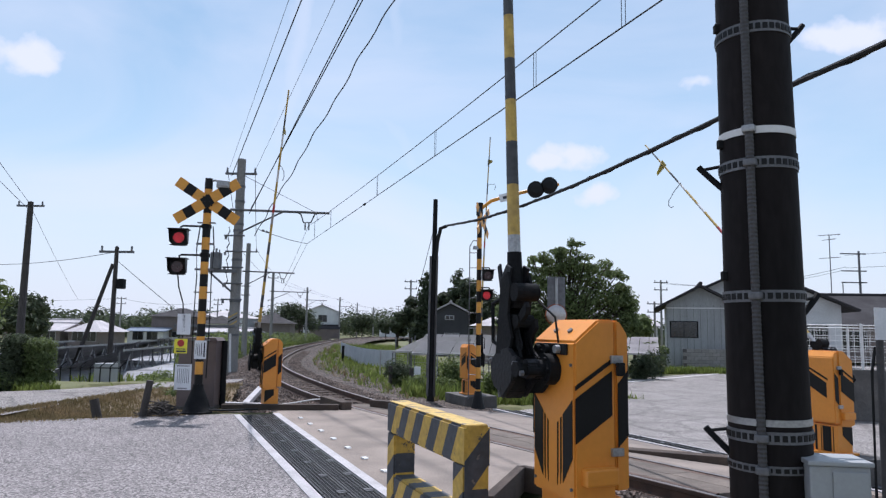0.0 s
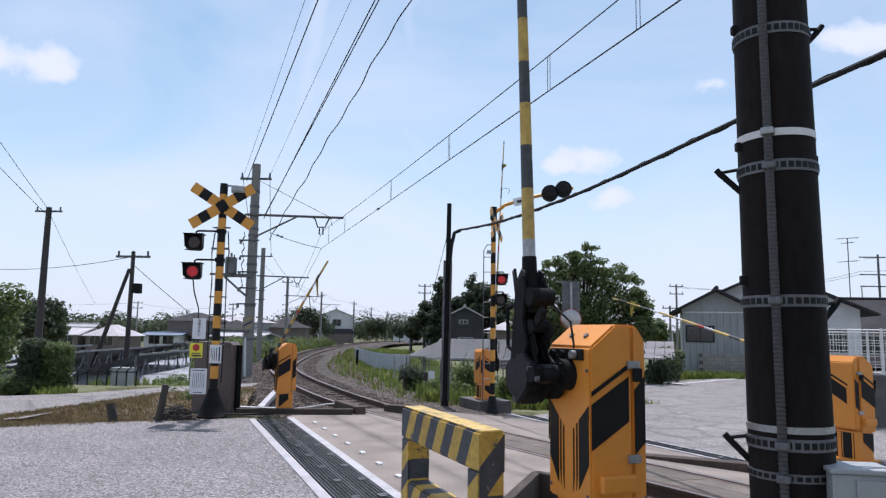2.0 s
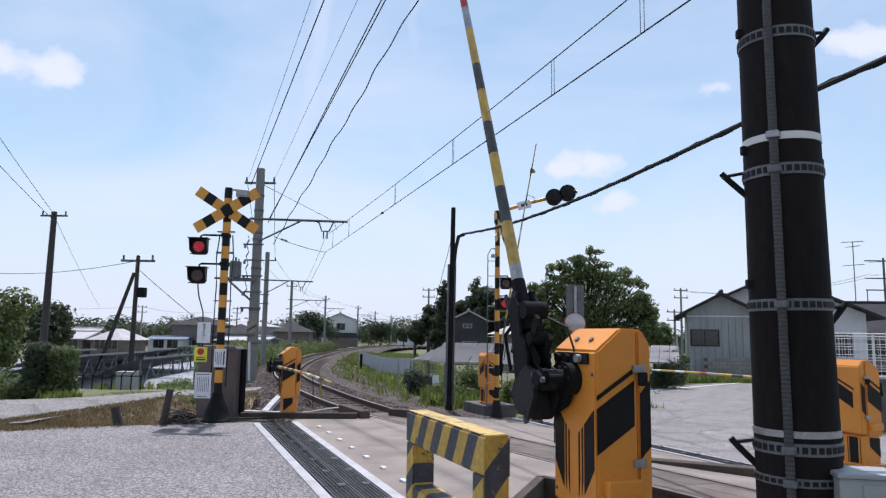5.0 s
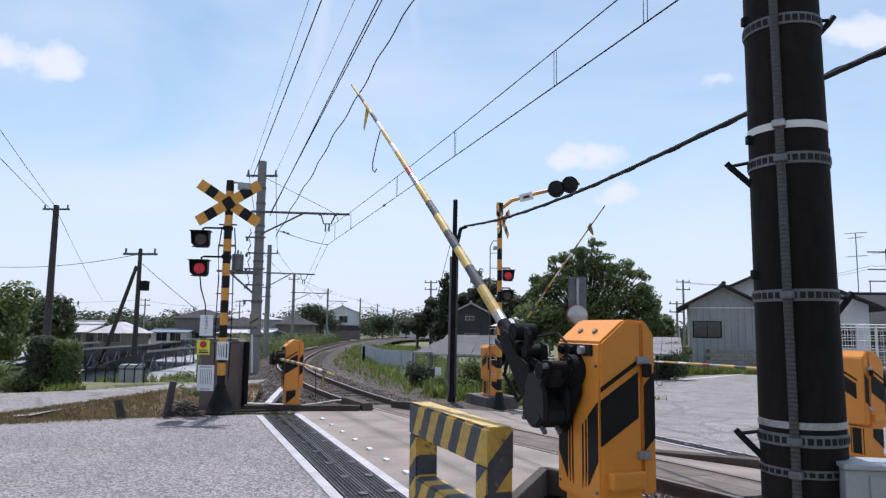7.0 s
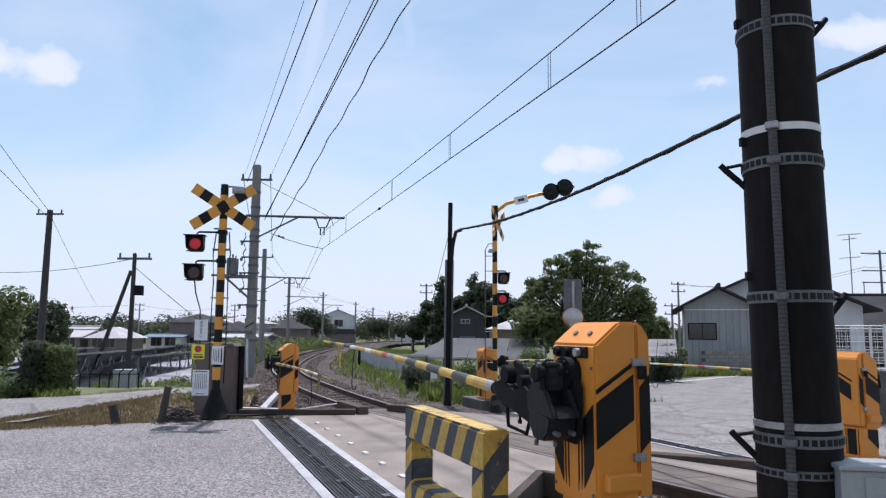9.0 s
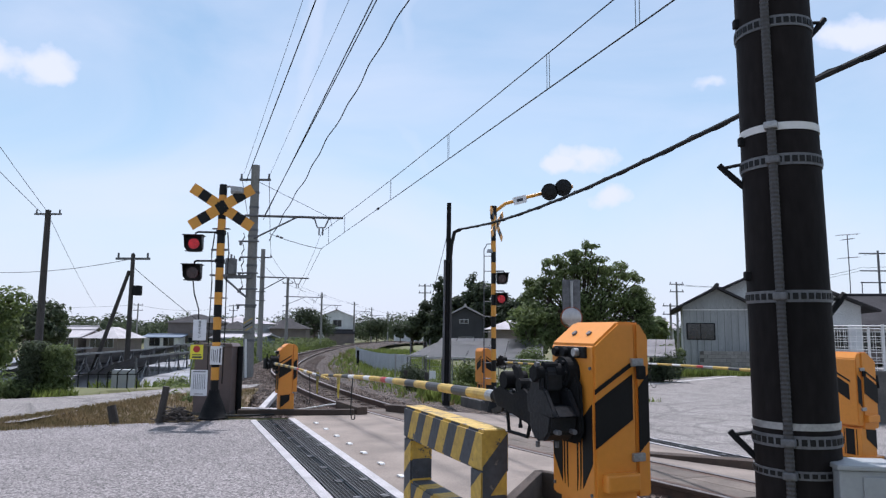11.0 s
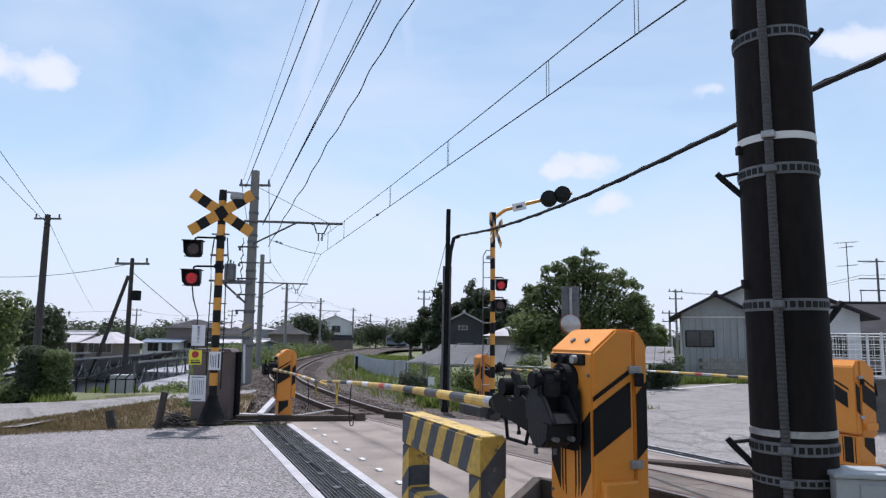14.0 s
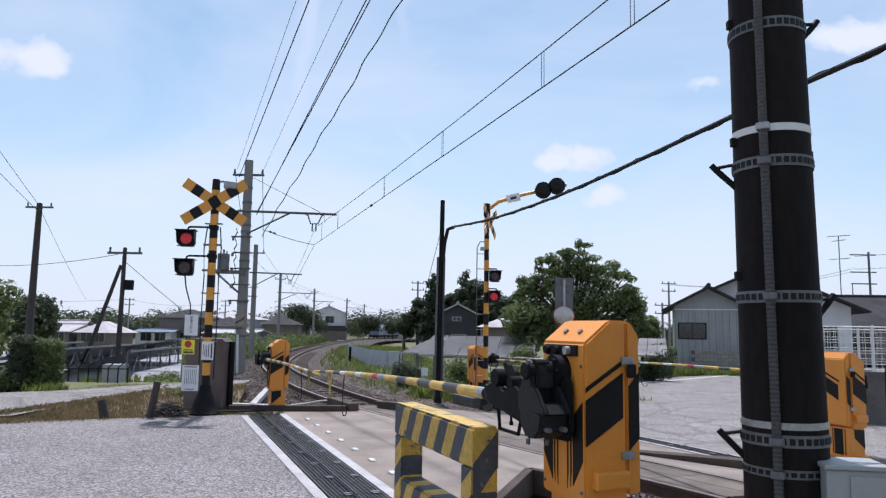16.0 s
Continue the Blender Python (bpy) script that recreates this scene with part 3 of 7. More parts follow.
def build_track():
    t = empty("railway_track", label="single rusty railway track curving away over ballast", category="railway track", kind="structure")
    prof = [(-0.065, -0.15), (0.065, -0.15), (0.065, -0.137), (0.012, -0.12), (0.012, -0.045), (0.034, -0.035), (0.034, -0.004), (-0.034, -0.004), (-0.034, -0.035), (-0.012, -0.045), (-0.012, -0.12), (-0.065, -0.137)]

    def rail(off, s0, s1, name, material, pr):
        bm = nb()
        rings = []
        n = int((s1 - s0) / 0.6)
        for i in range(n + 1):
            s = s0 + (s1 - s0) * i / n
            d = track_dir(s)
            side = Vector((d.y, -d.x, 0))
            c = on_track(s, off)
            rings.append([bm.verts.new(c + side * a + Vector((0, 0, b))) for a, b in pr])
        k = len(pr)
        for a, b in zip(rings, rings[1:]):
            for i in range(k):
                bm.faces.new((a[i], a[(i + 1) % k], b[(i + 1) % k], b[i]))
        bmesh.ops.recalc_face_normals(bm, faces=bm.faces)
        return part(name, bm, material, t)
    top = [(-0.03, -0.004), (0.03, -0.004), (0.03, 0.001), (-0.03, 0.001)]
    for off in (-0.565, 0.565):
        rail(off, 0, LS[-1] - 5, "rail", RUST, prof)
        rail(off, 0, LS[-1] - 5, "rail_head", RAIL_TOP, top)
    for off in (-0.445, 0.445):
        rail(off, S0 - 5, S0 + 4.6, "check_rail", RUST, prof)
    bm = nb()
    box(bm, (-1.05, -0.11, -0.28), (1.05, 0.11, -0.145), 0.012)
    me = mesh_of("sleeper", bm, SLEEPER)
    for i in range(150):
        s = S0 - 14 + i * 0.65
        if S0 - 4.9 < s < S0 + 3.5:
            continue
        d = track_dir(s)
        p = on_track(s, 0, 0)
        shared("sleeper", me, t, Matrix.Translation(p) @ pose(0, 0, 0, 0, 0, math.degrees(math.atan2(-d.x, d.y)) + random.uniform(-1, 1)))
    return t


build_track()


def build_ballast():
    """The bed of crushed stone: a sheet with thousands of stones on it."""
    for lo, hi in ((0, S0 - 3.7), (S0 + 3.5, LS[-1] - 5)):
        rows = []
        n = int((hi - lo) / 0.5)
        for i in range(n + 1):
            s = lo + (hi - lo) * i / n
            rows.append([on_track(s, o, 0) * 1.0 + Vector((0, 0, u + 0.02 * noise.noise(Vector((s * 2, o * 3, 0)))) ) for o, u in ((-3.3, -0.55), (-2.3, -0.33), (-1.5, -0.2), (-0.9, -0.17), (-0.3, -0.17), (0.3, -0.17), (0.9, -0.16), (1.5, -0.22), (2.2, -0.31), (3.2, -0.40), (4.4, -0.50), (4.8, -0.62))])
        sheet("ballast_bed", rows, BALLAST, label="brown crushed-stone ballast bed under the track", category="ballast", kind="stuff")
    rnd = random.Random(4)
    V, F = [], []
    shape = [(1, 0, 0), (-1, 0, 0), (0, 1, 0), (0, -1, 0), (0, 0, 1), (0, 0, -0.6)]
    tri = [(0, 2, 4), (2, 1, 4), (1, 3, 4), (3, 0, 4), (2, 0, 5), (1, 2, 5), (3, 1, 5), (0, 3, 5)]
    for _ in range(42000):
        far = rnd.random() ** 1.7
        s = (S0 + 3.4 + far * 42) if rnd.random() < 0.82 else S0 - 3.7 - rnd.random() * 6.5
        o = rnd.gauss(0.1, 1.7) if s > S0 else rnd.uniform(-2.4, 2.0)
        if not -3.1 < o < 4.2:
            continue
        u = -0.17 if abs(o) < 0.9 else -0.17 - 0.1 * (abs(o) - 0.9) - (0.06 if o < -2 or o > 1.5 else 0)
        p = on_track(s, o, u + 0.015)
        r = rnd.uniform(0.022, 0.048)
        q = Euler((rnd.random() * 6, rnd.random() * 6, rnd.random() * 6)).to_matrix()
        b = len(V)
        sx = Vector((rnd.uniform(0.7, 1.3), rnd.uniform(0.7, 1.2), rnd.uniform(0.5, 0.9)))
        V += [tuple(p + q @ (Vector(v) * sx * r)) for v in shape]
        F += [tuple(b + i for i in f) for f in tri]
    me = bpy.data.meshes.new("ballast_stones")
    me.from_pydata(V, [], F)
    me.materials.append(STONE)
    tagged(new("ballast_stones", me), "loose brown ballast stones between and beside the rails", "ballast", "", "stuff")


build_ballast()


def build_drain(name, u0, v0, v1, panels, label):
    """A channel along the road's edge with kerbs and iron gratings."""
    d = empty(name, label=label, category="drain", kind="structure")
    turn = math.degrees(math.atan2(GATE.y, GATE.x))
    W = 0.125
    bm = nb()
    L = (v1 - v0) / panels
    # one grating panel: frame, bars, cross bars
    for w in (-W, W - 0.02):
        box(bm, (0.01, w, -0.03), (L - 0.01, w + 0.02, 0.0))
    for k in range(5):
        y = -W + 0.045 + k * (2 * W - 0.09) / 4
        box(bm, (0.01, y - 0.005, -0.028), (L - 0.01, y + 0.005, -0.002))
    n = 24
    for k in range(n + 1):
        x = 0.012 + (L - 0.024) * k / n
        box(bm, (x - 0.006, -W, -0.03), (x + 0.006, W, -0.006))
    me = mesh_of("grating", bm, GRATE)
    bm = nb()
    box(bm, (-0.05, -0.035, -0.004), (0.05, 0.035, 0.006), 0.002)
    box(bm, (-0.02, -0.045, 0.004), (0.02, 0.045, 0.012), 0.002)
    lug = mesh_of("lug", bm, STEEL_DULL)
    for col, cu in enumerate((u0 - 0.131, u0 + 0.131)):
        for i in range(panels):
            a, b = rp(cu, v0 + i * L, 0.004), rp(cu, v0 + (i + 1) * L, 0.004)
            slope = math.degrees(math.atan2((b - a).z, L))
            m = Matrix.Translation(a) @ pose(0, 0, 0, 0, -slope, turn)
            g = shared("grating", me, d, m)
            for w in (-0.06,):
                shared("lug", lug, g, pose(0.02, w, 0.003))
    for side in (-1, 1):
        c = u0 + side * 0.32 - (0.02 if side < 0 else 0)
        rows = [[rp(c - 0.055, v0 + (v1 - v0) * j / 12, 0.03 - 0.06), rp(c - 0.055, v0 + (v1 - v0) * j / 12, 0.012), rp(c + 0.055, v0 + (v1 - v0) * j / 12, 0.012), rp(c + 0.055, v0 + (v1 - v0) * j / 12, -0.03)] for j in range(13)]
        sheet("kerb", rows, KERB, label="pale whitewashed kerb", parent=d)
    # channel bed coloured black in place of the shade below the bars
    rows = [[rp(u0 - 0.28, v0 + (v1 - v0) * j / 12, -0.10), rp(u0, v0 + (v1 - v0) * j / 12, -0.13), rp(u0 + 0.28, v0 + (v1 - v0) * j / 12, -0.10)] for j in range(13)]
    sheet("channel", rows, BLACK, label="drain channel under the gratings, blackened for shade", parent=d)
    return d


build_drain("drain_near", 0.13, -3.4, 5.75, 12, "iron-grated drain with whitewashed kerbs along the road's edge")
build_drain("drain_beyond", 6.35, -3.0, 8.2, 12, "iron-grated drain beyond the crossing")

# raised white studs on the apron
bm = nb()
prism(bm, [(-0.055, 0), (-0.04, 0.016), (0.04, 0.016), (0.055, 0)], -0.03, 0.03, "xz")
stud = mesh_of("road_stud", bm, WHITE)
for i in range(8):
    p = rp(0.74, -0.3 + i * 0.76, 0.004)
    ob = shared("road_stud", stud, None, Matrix.Translation(p) @ pose(0, 0, 0, 0, 0, GATE_TURN + 8))
    tagged(ob, "small raised white road stud on the concrete apron", "road stud", "studs along the apron")


# ---- the barrier machines ----
def plain_head(arm, weights):
    """Yoke, counterweights and breakaway clamp of a machine that stands far off."""
    bm = nb()
    for w in (-0.065, 0.045):
        prism(bm, [(-0.10, -0.09), (0.05, -0.12), (0.34, -0.05), (0.34, 0.05), (0.10, 0.09), (-0.08, 0.07)], w, w + 0.02, "xz")
    rod(bm, (0, -0.09, 0), (0, 0.09, 0), 0.05, seg=16)
    rod(bm, (0.0, -0.07, 0.0), (0.0, -0.09, 0.0), 0.07, seg=20)
    if weights:
        box(bm, (-0.19, -0.06, -0.10), (-0.03, 0.06, 0.05), 0.02)
    box(bm, (0.10, -0.06, -0.03), (0.30, 0.06, 0.0), 0.006)
    part("yoke", bm, BLACK_IRON, arm, "black iron yoke with bolts")
    for bx, bz in ((0.0, 0.0), (0.14, 0.02), (0.26, 0.0), (0.05, -0.06)):
        for w0, w1 in ((-0.066, -0.084), (0.066, 0.084)):
            bm = nb()
            rod(bm, (bx, w0, bz), (bx, w1, bz), 0.017, seg=6)
            part("bolt", bm, STEEL_DULL, arm)
    for w0 in (-0.10, 0.075):
        bm = nb()
        prism(bm, [(0.10, 0.02), (0.16, 0.02), (0.20, 0.17), (0.16, 0.18), (0.13, 0.10)], w0, w0 + 0.022, "xz")
        part("lever", bm, BLACK_IRON, arm)
    bm = nb()
    tube(bm, [(0.02, 0.09, 0.06), (0.10, 0.14, 0.14), (0.22, 0.13, 0.15), (0.32, 0.08, 0.08), (0.40, 0.05, 0.03)], 0.011, 6)
    part("cable", bm, WIRE, arm, "short black cable")
    for a in (-0.11, 0.07) if weights else ():
        bm = nb()
        box(bm, (-0.22, a, -0.11), (0.12, a + 0.04, 0.09), 0.015)
        part("counterweight", bm, BLACK_IRON, arm, "black iron counterweight")
    bm = nb()
    prism(bm, [(0.30, -0.09), (0.62, -0.055), (0.66, -0.02), (0.60, 0.05), (0.44, 0.06), (0.38, 0.15), (0.33, 0.15), (0.30, 0.05)], -0.05, 0.05, "xz")
    clamp = part("breakaway_clamp", bm, BLACK_IRON, arm, "black breakaway clamp with springs")
    bm = nb()
    rod(bm, (0.54, -0.07, 0.075), (0.54, 0.07, 0.075), 0.055, seg=16)
    part("clamp_roller", bm, BLACK_IRON, clamp)
    for k in range(5):
        bm = nb()
        tube(bm, [Vector((0.22, -0.05 + 0.025 * k, 0.02)).lerp(Vector((0.40, -0.05 + 0.025 * k, 0.15)), i / 24) + Vector((0.012 * math.cos(i * 1.6), 0.012 * math.sin(i * 1.6), 0)) for i in range(25)], 0.005, 5)
        part("spring", bm, BLACK_IRON, clamp)
    bm = nb()
    tube(bm, [(0.28, 0.05, -0.06), (0.26, 0.05, -0.17), (0.52, 0.05, -0.17), (0.55, 0.05, -0.05)], 0.012)
    part("stirrup", bm, BLACK_IRON, clamp)
    bm = nb()
    rod(bm, (0.42, -0.06, -0.05), (0.42, -0.06, -0.16), 0.01, seg=6)
    part("pin", bm, BLACK_IRON, clamp)


def cast_head(arm):
    """Cast crank, slab weight, open breakaway frame and boom socket; the boom lies below the shaft."""
    def item(name, draw, parent=arm, label="", material=None, bev=0.0, smooth=False):
        bm = nb()
        draw(bm)
        if bev:
            bmesh.ops.bevel(bm, geom=list(bm.edges), offset=bev, segments=2, affect="EDGES")
        return part(name, bm, material or BLACK_IRON, parent, label, smooth=smooth)
    item("shaft", lambda bm: (rod(bm, (0, -0.10, 0), (0, 0.10, 0), 0.036, seg=18), rod(bm, (0, 0.085, 0), (0, 0.105, 0), 0.045, seg=6), rod(bm, (0, -0.085, 0), (0, -0.06, 0), 0.062, seg=18)))
    # crank: clevis above, two ribs with a shelf between them, a block below
    crank = item("crank", lambda bm: prism(bm, [(-0.13, -0.21), (-0.11, -0.30), (-0.06, -0.34), (0.04, -0.35), (0.10, -0.28), (0.10, -0.20), (-0.02, -0.19)], -0.08, 0.08, "xz"), label="black cast-iron crank with ribs", material=CAST, bev=0.012)
    for w in (-0.082, 0.054):
        item("rib", lambda bm: prism(bm, [(-0.16, -0.215), (-0.15, -0.19), (-0.07, -0.085), (-0.03, -0.075), (-0.03, -0.02), (0.06, -0.02), (0.08, -0.07), (0.12, -0.12), (0.11, -0.21)], w, w + 0.028, "xz"), crank, material=CAST, bev=0.006)
    item("shelf", lambda bm: prism(bm, [(-0.165, -0.215), (-0.12, -0.165), (0.04, -0.165), (0.04, -0.22)], -0.055, 0.055, "xz"), crank, material=CAST, bev=0.006)
    item("clevis", lambda bm: prism(bm, [(-0.04, -0.09), (-0.05, 0.0), (-0.025, 0.045), (0.03, 0.045), (0.055, 0.0), (0.05, -0.09)], -0.05, 0.05, "xz"), crank, material=CAST, bev=0.01)
    item("lug", lambda bm: (rod(bm, (-0.01, -0.03, 0.035), (-0.01, 0.05, 0.035), 0.024, seg=12), rod(bm, (0.03, 0.045, 0.02), (0.03, 0.075, 0.02), 0.022, seg=6)), crank)
    item("web", lambda bm: box(bm, (0.0, -0.055, -0.17), (0.03, 0.055, -0.05), 0.008), crank)
    for bx, by, bz in ((-0.145, -0.045, -0.29), (-0.145, 0.045, -0.29), (0.0, -0.03, -0.355), (0.06, 0.05, -0.355)):
        item("bolt", lambda bm: (rod(bm, (bx - 0.012, by, bz), (bx + 0.03, by, bz), 0.014, seg=6) if bz > -0.34 else rod(bm, (bx, by, bz - 0.03), (bx, by, bz), 0.013, seg=6)), crank, material=STEEL_DULL)
    for bz in (-0.03, 0.045):
        item("bolt", lambda bm: rod(bm, (-0.02 if bz > 0 else 0.03, 0.08, bz), (-0.02 if bz > 0 else 0.03, 0.10, bz), 0.016, seg=6), crank, material=STEEL_DULL)
    item("slab_weight", lambda bm: prism(bm, [(-0.14, -0.30), (-0.10, -0.36), (0.06, -0.36), (0.11, -0.28), (0.12, -0.05), (0.06, 0.03), (-0.06, 0.03), (-0.13, -0.06)], -0.115, -0.088, "xz"), label="black iron slab counterweight", bev=0.01)
    # open frame that lets the boom break away
    frame_ = item("breakaway_frame", lambda bm: [prism(bm, [(0.08, -0.28), (0.08, -0.13), (0.17, -0.09), (0.30, -0.13), (0.46, -0.09), (0.54, -0.12), (0.50, -0.20), (0.38, -0.22)], w, w + 0.016, "xz") for w in (-0.075, 0.059)], label="black breakaway frame with springs")
    item("roller", lambda bm: rod(bm, (0.42, -0.07, -0.055), (0.42, 0.07, -0.055), 0.05, seg=20), frame_, smooth=False)
    item("lever", lambda bm: prism(bm, [(0.20, -0.12), (0.24, -0.12), (0.36, 0.02), (0.33, 0.035), (0.29, 0.02)], 0.02, 0.045, "xz"), frame_)
    item("lever", lambda bm: prism(bm, [(0.12, -0.12), (0.17, -0.12), (0.27, -0.01), (0.22, 0.0)], -0.05, -0.03, "xz"), frame_)
    item("cam", lambda bm: rod(bm, (0.26, -0.05, -0.075), (0.26, 0.055, -0.075), 0.036, seg=14), frame_)
    for y0, x0 in ((-0.045, 0.10), (0.02, 0.12)):
        item("spring", lambda bm: tube(bm, [(x0 + 0.09 * k / 60 + 0.03 * math.cos(k * 0.7), y0 + 0.012, -0.07 + 0.03 * math.sin(k * 0.7) - 0.04 * k / 60) for k in range(61)], 0.0055, 5), frame_)
    item("spring_rod", lambda bm: rod(bm, (0.06, 0.032, -0.055), (0.30, 0.032, -0.14), 0.009, seg=8), frame_)
    item("hook", lambda bm: [prism(bm, [(0.42, -0.16), (0.56, -0.10), (0.585, -0.15), (0.52, -0.215), (0.60, -0.235), (0.585, -0.26), (0.46, -0.235)], w, w + 0.014, "xz") for w in (-0.062, 0.048)], frame_, "grey boom hook", CAST)
    item("socket", lambda bm: rod(bm, (0.34, 0, -0.165), (0.66, 0, -0.165), 0.05, 0.041, seg=18), frame_, "black boom socket", smooth=True)
    item("bottom_bar", lambda bm: box(bm, (0.06, -0.06, -0.24), (0.44, 0.06, -0.225), 0.004), frame_)
    item("stirrup", lambda bm: tube(bm, [(0.40, 0.055, -0.22), (0.38, 0.055, -0.34), (0.16, 0.055, -0.345), (0.11, 0.055, -0.23)], 0.011, 8), frame_)
    item("pin", lambda bm: (rod(bm, (0.27, 0.04, -0.23), (0.27, 0.04, -0.31), 0.008, seg=6), rod(bm, (0.27, 0.04, -0.29), (0.27, 0.04, -0.31), 0.013, seg=6)), frame_)
    item("cable", lambda bm: tube(bm, [(0.02, -0.08, 0.02), (0.14, -0.14, 0.05), (0.28, -0.13, 0.04), (0.38, -0.08, -0.06)], 0.007, 6), label="short black cable", material=WIRE)


def gate_machine(name, at, turn, side, boom, label, group="barrier machines", weights=True, cast=False):
    """Local x: along the lowered boom; the drive shaft is on the side * y face. Returns the arm, which turns."""
    g = empty(name, Matrix.Translation(at) @ pose(0, 0, 0, 0, 0, turn), label, "crossing barrier", group)
    y = lambda v: v * side
    bm = nb()
    prism(bm, [(y(0.17), 0.36), (y(0.17), 1.17), (y(0.02), 1.29), (y(-0.085), 1.29), (y(-0.085), 0.36)], -0.21, 0.21)
    bmesh.ops.bevel(bm, geom=list(bm.edges), offset=0.012, segments=2, affect="EDGES")
    body = part("body", bm, ORANGE, g, "glossy orange housing with a sloped top")
    bm = nb()
    prism(bm, [(y(-0.09), 0.40), (y(-0.09), 1.288), (y(-0.12), 1.285), (y(-0.175), 1.21), (y(-0.175), 0.40)], -0.205, 0.205)
    bmesh.ops.bevel(bm, geom=list(bm.edges), offset=0.01, segments=2, affect="EDGES")
    door = part("door", bm, ORANGE, g, "orange access door")
    bm = nb()
    box(bm, (-0.19, -0.13, 0.0), (0.19, 0.13, 0.37), 0.012)
    box(bm, (-0.24, -0.18, 0.0), (0.24, 0.18, 0.03), 0.006)
    part("pedestal", bm, ORANGE, g)
    # bump on the near end, latches, window strip
    bm = nb()
    box(bm, (-0.26, min(y(0.13), y(-0.07)), 0.44), (-0.20, max(y(0.13), y(-0.07)), 0.53), 0.014)
    part("cable_cover", bm, ORANGE, body)
    for z in (0.60, 1.08):
        bm = nb()
        box(bm, (-0.228, min(y(-0.05), y(-0.125)), z - 0.021), (-0.205, max(y(-0.05), y(-0.125)), z + 0.021), 0.005)
        latch = part("latch", bm, STEEL, door, "dull steel latch")
        if z > 1:
            bm = nb()
            box(bm, (-0.26, min(y(-0.07), y(-0.115)), z - 0.085), (-0.23, max(y(-0.07), y(-0.115)), z - 0.015), 0.008)
            part("padlock", bm, BLACK_IRON, latch, "black padlock")
    bm = nb()
    box(bm, (-0.15, min(y(0.165), y(0.19)), 1.10), (0.15, max(y(0.165), y(0.19)), 1.16), 0.008)
    strip_ = part("lamp_strip", bm, BLACK, body, "black strip with small lamps")
    for k, x in enumerate((-0.09, 0.02, 0.11)):
        bm = nb()
        rod(bm, (x, y(0.18), 1.13), (x, y(0.215), 1.13), 0.022, seg=12)
        part("small_lamp", bm, STEEL if k == 0 else BLACK_IRON, strip_)
    for x in (-0.07, 0.07):
        bm = nb()
        rod(bm, (x, y(0.10), 1.225), (x, y(0.107), 1.234), 0.016, seg=10)
        part("screw", bm, STEEL_DULL, body)
    # black warning bands on the end faces and the shaft face
    for x, w in ((-0.2125, -0.003), (0.2125, 0.003)):
        for z0 in (0.52, -0.02):
            for pts in ([(0.168, z0 + 0.13), (0.168, z0 + 0.36), (-0.06, z0 + 0.50), (-0.06, z0 + 0.27)], [(0.168, z0 + 0.40), (0.168, z0 + 0.425), (-0.06, z0 + 0.565), (-0.06, z0 + 0.54)]):
                q = [(y(a), max(b, 0.38)) for a, b in pts]
                if max(b for _, b in q) - min(b for _, b in q) < 0.05 or z0 < 0:
                    q = [(y(a * 0.76), min(max(b, 0.04), 0.355)) for a, b in pts]
                    if max(b for _, b in q) - min(b for _, b in q) < 0.05:
                        continue
                    xx = x * 0.192 / 0.2125
                else:
                    xx = x
                bm = nb()
                prism(bm, q, xx, xx + w)
                part("warning_band", bm, BLACK, body, "black warning band")
        bm = nb()
        prism(bm, [(y(-0.10), 0.62), (y(-0.10), 0.95), (y(-0.165), 1.02), (y(-0.165), 0.68)], x * 0.977, x * 0.977 + w)
        part("warning_band", bm, BLACK, door, "black warning band")
    for sx in (-1, 1):
        for a, b in ((0.19, 0.10), (0.085, 0.075), (0.055, 0.045)):
            bm = nb()
            z = 0.36 if a == 0.19 else 0.44
            prism(bm, [(sx * a, 0.70 + a * 0.9), (sx * b, 0.70 + b * 0.9), (sx * b, 0.40 + b * 0.4), (sx * a, 0.46 + a * 0.6)], y(0.17), y(0.1735), "xz")
            part("warning_band", bm, BLACK, body, "black warning band")
    # bands on the door face
    for pts in ([(0.15, 1.03), (0.15, 0.84), (-0.10, 0.70), (-0.10, 0.89)], [(0.185, 1.10), (0.185, 1.075), (-0.12, 0.92), (-0.12, 0.945)], [(0.185, 1.075), (0.17, 1.067), (0.17, 0.84), (0.185, 0.84)]):
        bm = nb()
        prism(bm, pts, y(-0.1755), y(-0.1785), "xz")
        part("warning_band", bm, BLACK, door, "black warning band")
    for x0, x1 in ((0.13, 0.10), (0.02, -0.10), (0.045, 0.035), (-0.125, -0.135)):
        bm = nb()
        prism(bm, [(x0, 0.04), (x0, 0.35), (x1, 0.35), (x1, 0.04)], y(-0.1305), y(-0.1335), "xz")
        part("warning_band", bm, BLACK, body, "black warning band")
    # small plates on the arm side: bolts round the strip
    for bx, bz in ((-0.18, 1.05), (0.18, 1.05), (-0.18, 0.42), (0.18, 0.42)):
        bm = nb()
        rod(bm, (bx, y(0.17), bz), (bx, y(0.178), bz), 0.009, seg=8)
        part("screw", bm, STEEL_DULL, body)
    # hub
    H = 1.02 if cast else 0.93
    bm = nb()
    rod(bm, (0, y(0.165), H), (0, y(0.235), H), 0.085, seg=24)
    rod(bm, (0, y(0.235), H), (0, y(0.29), H), 0.05, seg=20)
    for k in range(6):
        a = k * math.pi / 3
        rod(bm, (0.062 * math.cos(a), y(0.23), H + 0.062 * math.sin(a)), (0.062 * math.cos(a), y(0.25), H + 0.062 * math.sin(a)), 0.012, seg=6)
    part("hub", bm, BLACK_IRON, g, "black iron drive hub")
    # the arm turns about the hub: yoke, counterweights, breakaway clamp, boom
    arm = new("arm")
    arm.parent = g
    arm.matrix_basis = pose(0, y(0.30), H)
